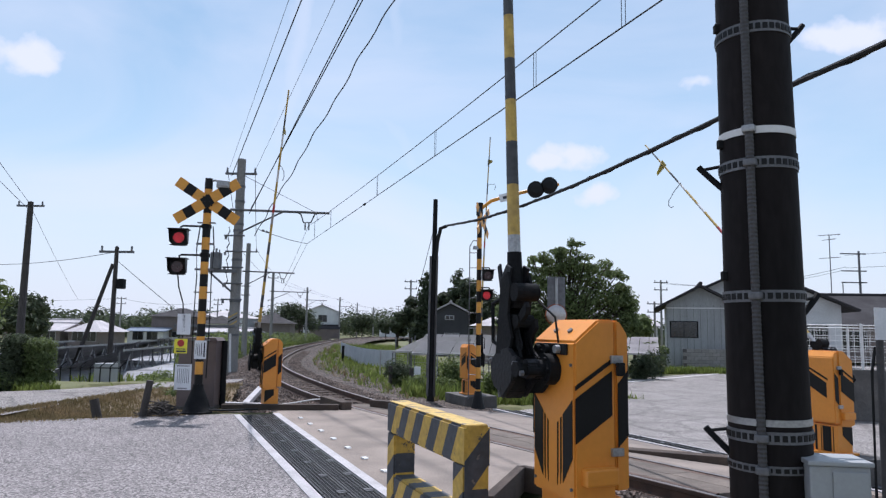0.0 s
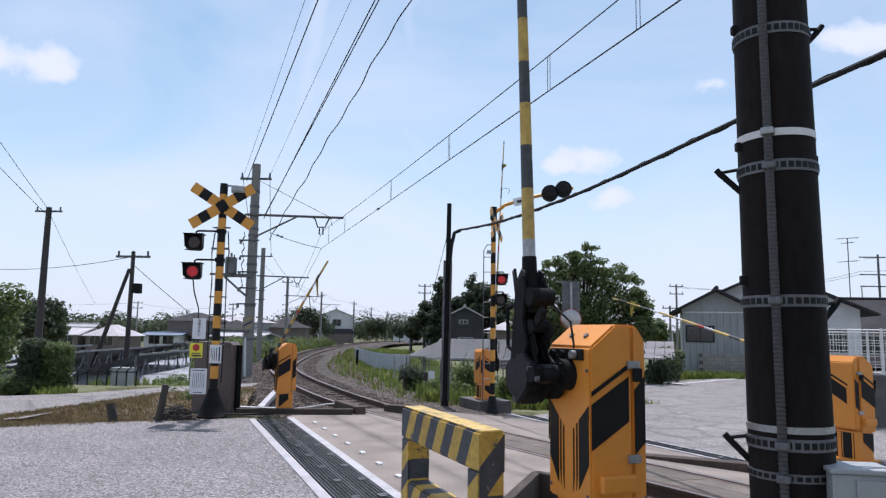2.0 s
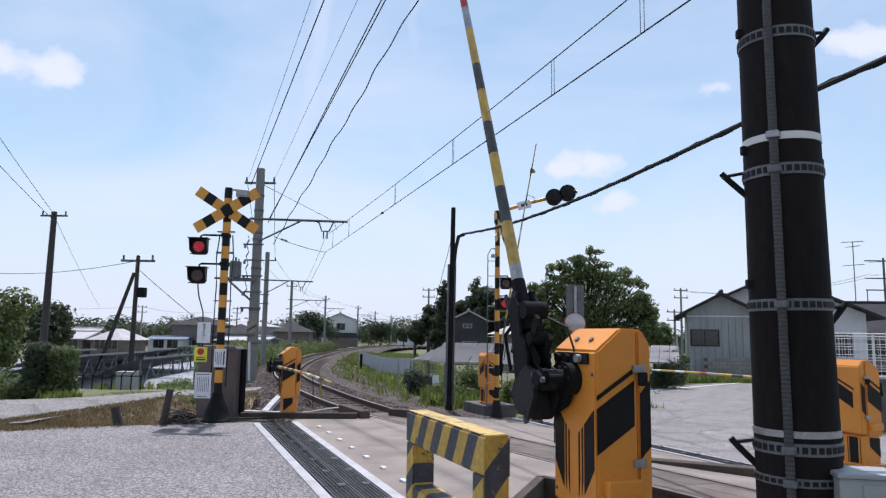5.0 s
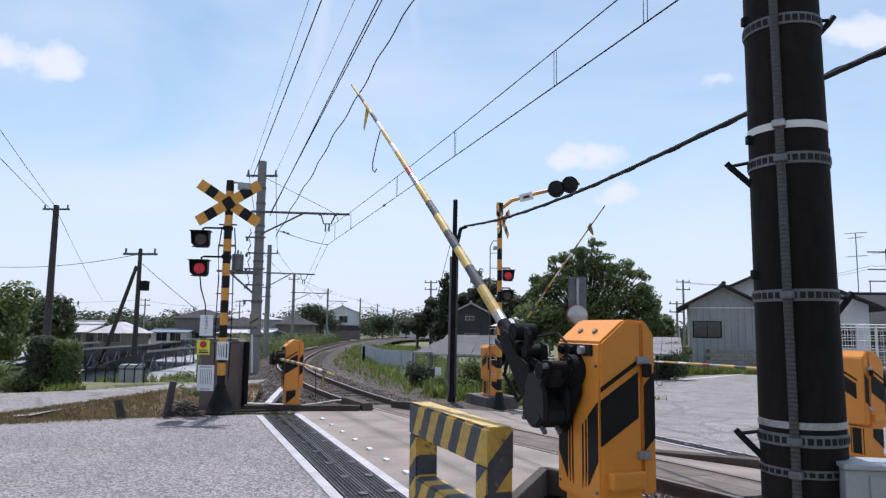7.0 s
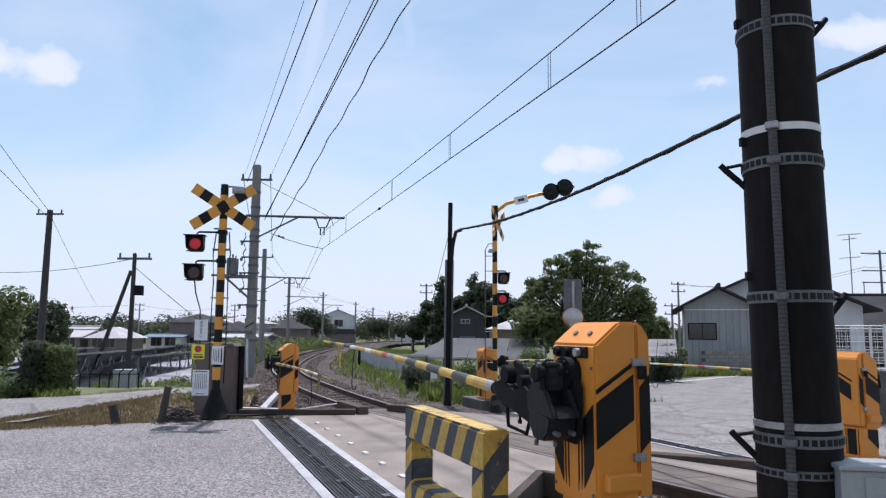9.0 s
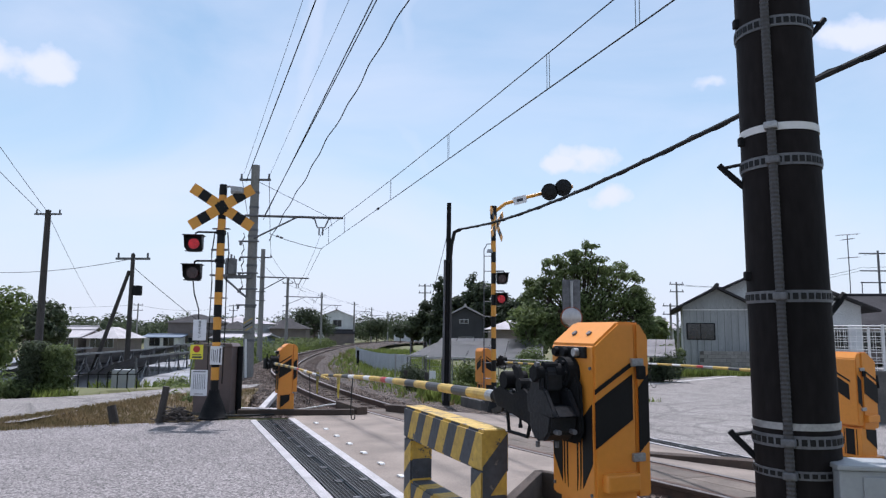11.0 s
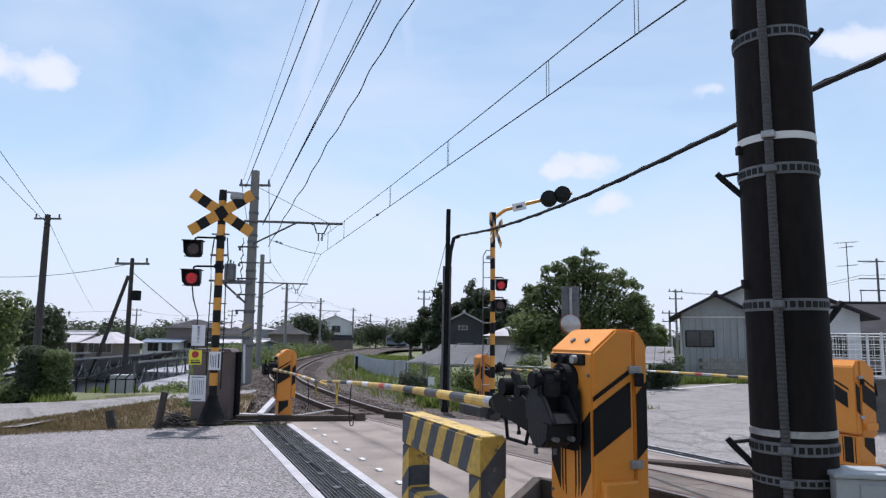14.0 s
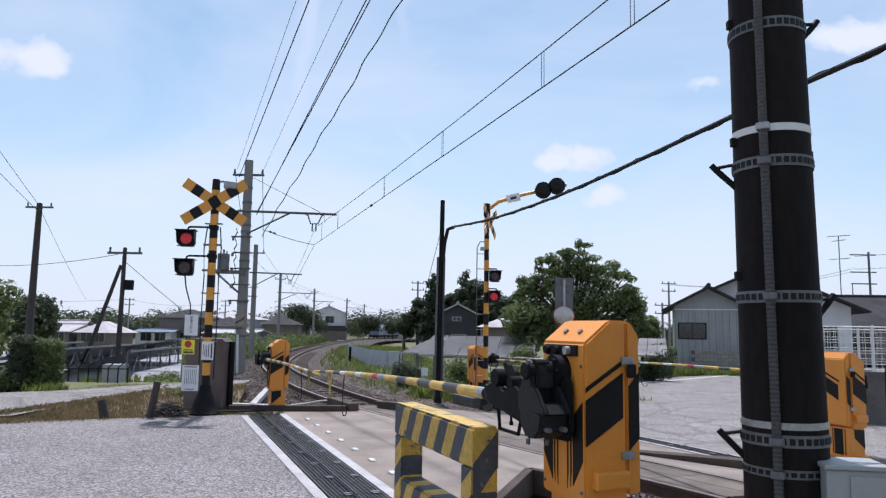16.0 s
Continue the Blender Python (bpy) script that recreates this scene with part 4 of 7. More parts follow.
    if cast:
        cast_head(arm)
    else:
        plain_head(arm, weights)
    # banded boom, a slim tapered tube
    bands = []
    x, k = (0.60 if cast else 0.62), 0
    base = -0.165 if cast else 0.0
    seq = [("grey", 0.16), ("yellow", 0.30), ("black", 0.26), ("yellow", 0.26), ("black", 0.26), ("yellow", 0.28), ("black", 0.24), ("yellow", 0.34), ("grey", 0.22), ("red", 0.16), ("yellow", 0.40), ("white", 0.22), ("yellow", 0.4), ("white", 0.25)]
    cols = {"grey": STEEL, "yellow": YELLOW, "black": GUARD_BLACK, "red": SIGN_RED, "white": WHITE}
    first = True
    while x < boom - 0.01:
        c, ln = seq[k] if k < len(seq) else (("yellow", 0.42) if k % 2 else ("black", 0.3))
        b = min(boom, x + ln)
        r = lambda q: (0.037 if cast else 0.029) - (0.023 if cast else 0.017) * (q - 0.6) / (boom - 0.6)
        droop = lambda q: base - 0.0042 * max(0, q - 1.5) ** 2
        bm = nb()
        rod(bm, (x, 0, droop(x)), (b, 0, droop(b)), r(x), r(b), seg=12)
        part("boom_band", bm, cols[c], arm, c + " band of the boom")
        x, k = b, k + 1
    # warning flag near the tip and a dangling cord
    for xf in (4.95,) if cast else (boom - 0.6,):
        zf = base - 0.03 if cast else 0.0
        bm = nb()
        prism(bm, [(xf, zf), (xf - 0.16, zf), (xf - 0.13, zf - 0.14), (xf - 0.10, zf - 0.28), (xf - 0.05, zf - 0.26), (xf - 0.02, zf - 0.12)], -0.003, 0.003, "xz")
        f = part("flag", bm, FLAG, arm, "faded yellow warning flag")
        bm = nb()
        for q in (0.04, 0.10):
            prism(bm, [(xf - q, zf - 0.02), (xf - q - 0.025, zf - 0.02), (xf - q - 0.02, zf - 0.12), (xf - q - 0.005, zf - 0.12)], -0.004, 0.004, "xz")
        part("flag_bar", bm, GUARD_BLACK, f)
    bm = nb()
    xf, zf = (4.15, base - 0.01) if cast else (boom - 1.3, 0.0)
    tube(bm, [(xf, 0.01, zf), (xf + 0.02, 0.02, zf - 0.2), (xf, 0.03, zf - 0.40), (xf - 0.06, 0.03, zf - 0.46), (xf - 0.13, 0.02, zf - 0.45), (xf - 0.15, 0.02, zf - 0.40)], 0.006, 5)
    part("cord", bm, WIRE, arm, "thin dangling cord")
    return g, arm


def plinth(name, at, turn, size, label):
    bm = nb()
    box(bm, (-size[0] / 2, -size[1] / 2, 0), (size[0] / 2, size[1] / 2, size[2]), 0.02)
    ob = part(name, bm, CONC_DARK, None, label, Matrix.Translation(at) @ pose(0, 0, 0, 0, 0, turn))
    return tagged(ob, "", "plinth")


gate_a, arm_a = gate_machine("barrier_machine", (-3.24, 13.4, 0.0), GATE_TURN + 180, -1, 5.1, "orange barrier machine with black chevrons beside the ballast")
gate_b, arm_b = gate_machine("barrier_machine", (0.765, 3.90, 0.315), GATE_TURN, 1, 5.82, "orange barrier machine with black chevrons beside the road guard", cast=True)
gate_c, arm_c = gate_machine("barrier_machine", (4.98, 9.05, 0.04), GATE_TURN, -1, 5.6, "orange barrier machine with black chevrons before a mesh fence", weights=False)
gate_d, arm_d = gate_machine("barrier_machine", (0.735, 18.55, -0.17), GATE_TURN + 180, 1, 5.9, "orange barrier machine on a dark concrete plinth")
plinth("concrete_plinth", (0.765, 3.90, -0.3), GATE_TURN, (0.7, 0.6, 0.615), "weathered concrete plinth under a barrier machine")
plinth("concrete_plinth", (0.78, 18.55, -0.65), GATE_TURN, (1.3, 0.9, 0.48), "dark weathered concrete plinth under a barrier machine")
plinth("concrete_plinth", (4.98, 9.05, -0.6), GATE_TURN, (1.0, 0.8, 0.64), "dark concrete plinth under a barrier machine")


def build_guard():
    """A square hoop of thick striped beam."""
    g = empty("road_guard", Matrix.Translation(Vector((0.10, 4.20, 0.0)) - GATE * 0.10) @ pose(0, 0, 0, 0, 0, GATE_TURN), "chunky road guard striped in faded yellow and black", "road guard")
    L, T, W, Z, P = 1.40, 0.23, 0.165, 0.985, 0.17
    stripes = nb()
    yel = nb()

    def beam(lo, hi, axis):
        """Slanted pieces along the beam, in turn yellow and black."""
        n0, n1 = lo[axis], hi[axis]
        step, k, a = 0.14, 0, n0
        other = [i for i in range(3) if i != axis]
        while a < n1 - 1e-6:
            b = min(n1, a + step)
            slant = 0.13
            bm = yel if k % 2 == 0 else stripes
            hz = 2 if axis == 0 else 0

            def pt(w, hi_end, p):
                # slant by height on a lying beam, by length on a standing one
                q = [0, 0, 0]
                f = (p[1] if axis == 0 else p[0])
                w2 = w - (slant * (f - 0.5) if n0 + 1e-6 < w < n1 - 1e-6 else 0)
                q[axis] = w2
                q[other[0]] = lo[other[0]] + (hi[other[0]] - lo[other[0]]) * p[0]
                q[other[1]] = lo[other[1]] + (hi[other[1]] - lo[other[1]]) * p[1]
                return q
            c = [(0, 0), (1, 0), (1, 1), (0, 1)]
            lo_v, hi_v = [bm.verts.new(pt(a, 0, p)) for p in c], [bm.verts.new(pt(b, 1, p)) for p in c]
            fs = [bm.faces.new((lo_v[i], lo_v[(i + 1) % 4], hi_v[(i + 1) % 4], hi_v[i])) for i in range(4)]
            fs += [bm.faces.new(lo_v[::-1]), bm.faces.new(hi_v)]
            bmesh.ops.recalc_face_normals(bm, faces=fs)
            a, k = b, k + 1
    for nm, lo, hi, ax in (("top_beam", (0, -W, Z - T), (L, 0, Z), 0), ("post", (0, -W, 0), (P, 0, Z - T), 2), ("post", (L - P, -W, 0), (L, 0, Z - T), 2), ("rung", (P, -W, 0.30), (L - P, 0, 0.47), 0)):
        stripes, yel = nb(), nb()
        beam(lo, hi, ax)
        for bm in (stripes, yel):
            outer = [e for e in bm.edges if e.is_manifold and all(abs(f.normal[ax]) < 0.3 for f in e.link_faces)]
            bmesh.ops.bevel(bm, geom=outer, offset=0.014, segments=2, affect="EDGES")
        p = part(nm, yel, WORN_YELLOW, g)
        part("black_stripe", stripes, WORN_BLACK, p, "faded black stripes")
    bm = nb()
    prism(bm, [(-0.004, Z - 0.20), (-W + 0.004, Z - 0.02), (-W + 0.004, Z - 0.22), (-0.004, Z - 0.42)], -0.004, 0.0)
    part("black_stripe", bm, WORN_BLACK, g, "faded black stripes")
    bm = nb()
    box(bm, (0.012, -W + 0.012, Z + 0.0005), (L - 0.012, -0.010, Z + 0.005), 0.002)
    part("top_coat", bm, WORN_TOP, g, "rubbed yellow paint along the top")
    return g


build_guard()


def build_near_pole():
    a, b = Vector((1.445, 3.1, -0.1)), Vector((1.375, 3.1, 9.0))
    m = Matrix.Translation(a) @ Vector((0, 0, 1)).rotation_difference(b - a).to_matrix().to_4x4()
    p = empty("utility_pole", m, "thick utility pole wrapped in black sheeting with steel bands", "utility pole")
    R = lambda z: 0.176 - 0.0065 * z
    bm = nb()
    bmesh.ops.create_cone(bm, cap_ends=True, segments=40, radius1=R(0), radius2=R(9), depth=9, matrix=Matrix.Translation((0, 0, 4.5)))
    part("shaft", bm, WRAP, p, "black wrapped shaft", smooth=True)

    def ring(z, h, r, material, name, holes=0, label=""):
        bm = nb()
        bmesh.ops.create_cone(bm, cap_ends=True, segments=48, radius1=r, radius2=r, depth=h, matrix=Matrix.Translation((0, 0, z)))
        o = part(name, bm, material, p, label, smooth=True)
        if holes:
            bm = nb()
            box(bm, (r - 0.004, -0.0105, z - h * 0.26), (r + 0.0025, 0.0105, z + h * 0.26))
            me = mesh_of("slot", bm, BLACK)
            for k in range(holes):
                shared("slot", me, o, Matrix.Rotation(k * 2 * math.pi / holes, 4, "Z"))
        return o
    for z in (1.215, 1.805, 2.385, 3.0):
        ring(z, 0.05, R(z) + 0.005, STEEL_DULL, "slotted_band", 34, "dull steel band with slots")
    for z in (1.085, ):
        ring(z, 0.035, R(z) + 0.004, STEEL_DULL, "slotted_band", 34, "dull steel band with slots")
    ring(1.275, 0.028, R(1.275) + 0.004, STEEL, "clamp_band", 0, "bright steel band")
    ring(2.53, 0.032, R(2.53) + 0.003, WHITE, "tape_band", 0, "white tape band")
    # corrugated conduit on the camera's side
    an = radians(-124)
    bm = nb()
    n = 1000
    prev = None
    seg = 10
    for i in range(n):
        z = 9.0 * i / n
        r = 0.0178 + (0.0016 if i % 2 else -0.001)
        cx, cy = (R(z) + 0.022) * math.cos(an), (R(z) + 0.022) * math.sin(an)
        ringv = [bm.verts.new((cx + r * math.cos(k * 2 * math.pi / seg), cy + r * math.sin(k * 2 * math.pi / seg), z)) for k in range(seg)]
        if prev:
            for k in range(seg):
                bm.faces.new((prev[k], prev[(k + 1) % seg], ringv[(k + 1) % seg], ringv[k]))
        prev = ringv
    part("conduit", bm, CONDUIT, p, "grey corrugated conduit")
    for z in (1.085, 1.215, 1.805, 2.38, 2.53):
        bm = nb()
        box(bm, (R(z) + 0.0, -0.027, z - 0.016), (R(z) + 0.046, 0.027, z + 0.016), 0.008, Matrix.Rotation(an, 4, "Z"))
        part("conduit_clip", bm, STEEL if z == 2.53 else STEEL_DULL, p)
    # climbing steps
    for z, s in ((1.70, 1), (2.98, 1), (1.14, -1), (2.32, -1)):
        bm = nb()
        a2 = radians(15 if s > 0 else 165)
        d = Vector((math.cos(a2), math.sin(a2), 0))
        r0, q = R(z), (1.0 if s > 0 else 0.72)
        tube(bm, [d * (r0 - 0.02) + Vector((0, 0, z - 0.03)), d * (r0 + 0.10 * q) + Vector((0, 0, z + 0.09 * q)), d * (r0 + 0.13 * q) + Vector((0, 0, z + 0.125 * q))], 0.014, 8)
        tube(bm, [d * (r0 - 0.02) + Vector((0, 0, z + 0.09)), d * (r0 + 0.10 * q) + Vector((0, 0, z + 0.105 * q))], 0.008, 6)
        part("climbing_step", bm, BLACK_IRON, p, "bent black climbing step")
    for z, s in ((2.44, 1), (2.5, -1), (3.05, -1), (1.9, -1)):
        bm = nb()
        box(bm, (R(z) - 0.01, -0.015, z - 0.02), (R(z) + 0.02, 0.015, z + 0.02), 0.005, Matrix.Rotation(radians(0 if s > 0 else 180), 4, "Z"))
        part("bolt_lug", bm, BLACK_IRON, p)
    return p


build_near_pole()


def build_meter_box():
    m = pose(1.615, 2.95, 0.07, 0, 0, -8)
    g = empty("meter_cabinet", m, "small grey steel cabinet with a latch beside the wrapped pole", "cabinet")
    bm = nb()
    box(bm, (-0.115, -0.09, -0.1), (0.115, 0.09, 0.95), 0.008)
    part("body", bm, CABINET, g)
    bm = nb()
    box(bm, (-0.125, -0.105, 0.952), (0.125, 0.1, 0.972), 0.006)
    part("lid", bm, CABINET, g)
    bm = nb()
    box(bm, (-0.03, -0.098, 0.50), (0.105, -0.092, 0.93), 0.003)
    d = part("door", bm, CABINET, g)
    bm = nb()
    box(bm, (-0.012, -0.112, 0.76), (0.008, -0.098, 0.83), 0.004)
    part("latch", bm, STEEL, d, "chrome latch")


build_meter_box()


# ---- signals ----
DISCS = []


def lamp_unit(parent, m, lit_first, hood=True, w=0.30, h=0.28):
    """A hooded lamp facing local -y, with a disc that is lit on one face."""
    bm = nb()
    prism(bm, [(-w / 2, h / 2), (w / 2, h / 2), (w / 2, -h / 2 + 0.05), (w / 2 - 0.05, -h / 2), (-w / 2 + 0.05, -h / 2), (-w / 2, -h / 2 + 0.05)], 0.05, 0.11, "xz")
    house = part("lamp_housing", bm, BLACK, parent, "black lamp housing", m)
    bm = nb()
    box(bm, (-w / 2 - 0.03, -0.13, h / 2), (w / 2 + 0.03, 0.12, h / 2 + 0.012), 0.003)
    for s in (-1, 1):
        prism(bm, [(-0.12, h / 2), (0.06, h / 2), (0.06, -h / 2 + 0.06), (-0.02, -h / 2 + 0.06)], s * w / 2 - 0.005, s * w / 2 + 0.005, "yz")
    box(bm, (-w / 2, 0.0, -h / 2 + 0.005), (w / 2, 0.06, -h / 2 + 0.018))
    part("hood", bm, BLACK, house, "black hood")
    disc = new("lamp_disc")
    disc.parent, disc.matrix_basis = house, pose(0, 0.02, 0)
    bm = nb()
    rod(bm, (0, -0.001, 0), (0, -0.012, 0), 0.095, seg=28)
    part("led_face", bm, LED, disc, "lit red lamp face")
    bm = nb()
    rod(bm, (0, 0.001, 0), (0, 0.012, 0), 0.10, seg=28)
    part("dark_face", bm, LENS_DARK, disc, "unlit dark red lens")
    DISCS.append((disc, lit_first))
    return house


def banded_pole(parent, x, y, z0, z1, r, step, first=0):
    z, k = z0, first
    while z < z1 - 0.01:
        b = min(z1, z + step)
        bm = nb()
        rod(bm, (x, y, z), (x, y, b), r, seg=20)
        part("pole_band", bm, SIGNAL_YELLOW if k % 2 else BLACK, parent, "orange band" if k % 2 else "black band", smooth=True)
        z, k = b, k + 1


def crossbuck(parent, m, half=0.64, wid=0.19):
    for s in (-1, 1):
        q = m @ pose(0, 0.012 * s, 0, 0, s * 33, 0)
        n = 7
        for k in range(n):
            a, b = -half + 2 * half * k / n, -half + 2 * half * (k + 1) / n
            bm = nb()
            box(bm, (a, -0.008, -wid / 2), (b, 0.008, wid / 2), 0, q)
            part("crossbuck_panel", bm, SIGNAL_YELLOW if k % 2 == 0 else BLACK, parent, "orange panel" if k % 2 == 0 else "black panel")
    bm = nb()
    box(bm, (-0.09, 0.0, -0.09), (0.09, 0.05, 0.09), 0.01, m)
    for dx in (-0.04, 0.04):
        rod(bm, m @ Vector((dx, -0.035, 0)), m @ Vector((dx, 0.0, 0)), 0.012, seg=8)
    part("clamp_plate", bm, BLACK, parent)


def plate(name, parent, m, w, h, material, label="", bars=(), ink=None):
    """A flat sign facing local -y with plain bars."""
    bm = nb()
    box(bm, (-w / 2, -0.004, -h / 2), (w / 2, 0.004, h / 2), 0.002)
    p = part(name, bm, material, parent, label, m)
    for x, z, bw, bh in bars:
        bm = nb()
        box(bm, (x - bw / 2, -0.0065, z - bh / 2), (x + bw / 2, -0.004, z + bh / 2))
        part("text_bar", bm, ink or INK, p)
    return p


def lettering(text, parent, m, size, material, column=False):
    for i, ch in enumerate(text):
        cu = bpy.data.curves.new("lettering", "FONT")
        cu.body, cu.size, cu.align_x, cu.align_y, cu.extrude = ch, size, "CENTER", "CENTER", 0.0008
        cu.materials.append(material)
        ob = new("character", cu)
        ob.parent = parent
        ob.matrix_basis = m @ (pose(0, -i * size * 1.05, 0) if column else pose(i * size, 0, 0))


def build_signal_near():
    X, Y = -4.26, 12.4
    g = empty("crossing_signal", pose(X, Y, 0), "orange and black crossing signal with crossbuck and two red lamps", "crossing signal", "crossing signals")
    banded_pole(g, 0, 0, 0.45, 4.10, 0.07, 0.22)
    bm = nb()
    rod(bm, (0, 0, 3.95), (0, 0, 4.17), 0.066, seg=16)
    part("pole_cap", bm, BLACK, g)
    crossbuck(g, pose(0.02, -0.09, 3.74, 0, 0, 6))
    # skirted cast base
    prof = [(0.26, 0.0), (0.26, 0.03), (0.235, 0.05), (0.20, 0.16), (0.15, 0.30), (0.10, 0.42), (0.085, 0.5)]
    bm = nb()
    rings = [[bm.verts.new((r * math.cos(k * math.pi / 12), r * math.sin(k * math.pi / 12), z)) for k in range(24)] for r, z in prof]
    for a, b in zip(rings, rings[1:]):
        for k in range(24):
            bm.faces.new((a[k], a[(k + 1) % 24], b[(k + 1) % 24], b[k]))
    bm.faces.new(rings[-1])
    bmesh.ops.recalc_face_normals(bm, faces=bm.faces)
    part("cast_base", bm, BLACK_IRON, g, "black flared cast base", smooth=True)
    for k, (z, first) in enumerate(((3.07, True), (2.55, False))):
        lamp_unit(g, pose(-0.44, -0.14, z, 0, 0, 8), first)
        bm = nb()
        tube(bm, [(0, -0.02, z + 0.22), (-0.40, -0.06, z + 0.22), (-0.44, -0.06, z + 0.20), (-0.44, -0.06, z + 0.13)], 0.018, 8)
        box(bm, (-0.07, -0.08, z + 0.18), (0.07, 0.07, z + 0.26), 0.01)
        part("lamp_bracket", bm, BLACK_IRON, g)
    # lamps for the other side of the road, seen from behind, and bell housing
    for z in (2.98, 2.52):
        bm = nb()
        tube(bm, [(0, 0, z), (0.13, 0.03, z), (0.15, 0.03, z - 0.06)], 0.012, 6)
        box(bm, (-0.17, -0.02, z - 0.02), (0.15, 0.03, z + 0.015), 0.004)
        part("cable_bracket", bm, STEEL_DULL, g)
    for dx in (-0.14, 0.12):
        bm = nb()
        tube(bm, [(dx, 0.03, 0.6), (dx * 1.1, 0.03, 1.6), (dx, 0.03, 2.4), (dx * 1.2, 0.03, 2.9), (dx * 0.9, 0.03, 3.3)], 0.011, 6)
        part("cable", bm, WIRE, g)
    for z in (1.25, 1.75, 2.1, 3.35):
        bm = nb()
        box(bm, (-0.16, -0.03, z), (0.15, 0.05, z + 0.02), 0.004)
        part("pole_clip", bm, STEEL_DULL, g)
    bm = nb()
    box(bm, (0.16, -0.10, 4.0), (0.38, 0.06, 4.11), 0.02, pose(0, 0, 0, 0, 6, 0) @ pose(-0.42, 0, 0.02))
    tube(bm, [(0.02, 0, 4.12), (0.12, 0, 4.14), (0.2, 0, 4.1)], 0.02, 8)
    box(bm, (0.16, -0.09, 3.99), (0.40, 0.07, 4.10), 0.02)
    part("floodlight", bm, STEEL, g, "small grey floodlight")
    bm = nb()
    tube(bm, [(-0.46, -0.03, 2.42), (-0.44, 0.0, 2.2), (-0.38, 0.1, 1.9), (-0.40, 0.2, 1.3)], 0.012, 6)
    part("cable", bm, WIRE, g)
    # notices
    p = plate("notice", g, pose(-0.25, -0.16, 1.54), 0.235, 0.36, SIGN_WHITE, "white notice with dark characters")
    lettering("非常ボタン", p, pose(0, -0.0075, 0.13, 90), 0.058, INK, True)
    p = plate("notice", g, pose(-0.28, -0.17, 1.16), 0.225, 0.25, SIGN_YELLOW, "yellow notice with a red disc", [(0, -0.05, 0.16, 0.016), (0.01, -0.09, 0.17, 0.03)])
    bm = nb()
    rod(bm, (0, -0.004, 0.05), (0, -0.012, 0.05), 0.06, seg=24)
    part("red_disc", bm, SIGN_RED, p, "dark red disc")
    plate("notice", g, pose(0.04, -0.1, 1.10), 0.21, 0.32, SIGN_WHITE, "white notice with columns of characters", [(0.07, 0.0, 0.024, 0.25), (0.02, 0.0, 0.012, 0.22), (-0.015, -0.01, 0.01, 0.2), (-0.045, 0, 0.01, 0.2), (-0.075, 0.02, 0.008, 0.18)])
    plate("notice", g, pose(-0.21, -0.18, 0.63), 0.29, 0.44, SIGN_WHITE, "white notice with small characters", [(0, 0.19, 0.22, 0.014)] + [(0.10 - 0.032 * k, 0.02, 0.007, 0.25) for k in range(7)] + [(0, -0.19, 0.16, 0.012)])
    return g


build_signal_near()


def build_relay_cabinet():
    g = empty("relay_cabinet", pose(-4.46, 13.05, 0), "brown steel relay cabinet behind the crossing signal", "cabinet")
    bm = nb()
    box(bm, (-0.34, -0.2, 0.06), (0.34, 0.2, 1.24), 0.01)
    part("body", bm, CAB_BROWN, g)
    bm = nb()
    prism(bm, [(-0.37, 1.242), (0.37, 1.242), (0.33, 1.30), (-0.33, 1.30)], -0.23, 0.23, "xz")
    part("roof", bm, CAB_BROWN, g)
    bm = nb()
    box(bm, (-0.01, -0.207, 0.12), (0.31, -0.2, 1.18), 0.003)
    d = part("door", bm, CAB_BROWN, g)
    bm = nb()
    box(bm, (0.02, -0.225, 0.62), (0.05, -0.207, 0.72), 0.004)
    part("handle", bm, BLACK, d)
    bm = nb()
    box(bm, (-0.36, -0.22, 0.0), (0.36, 0.22, 0.06), 0.01)
    part("footing", bm, CONC_DARK, g)


build_relay_cabinet()


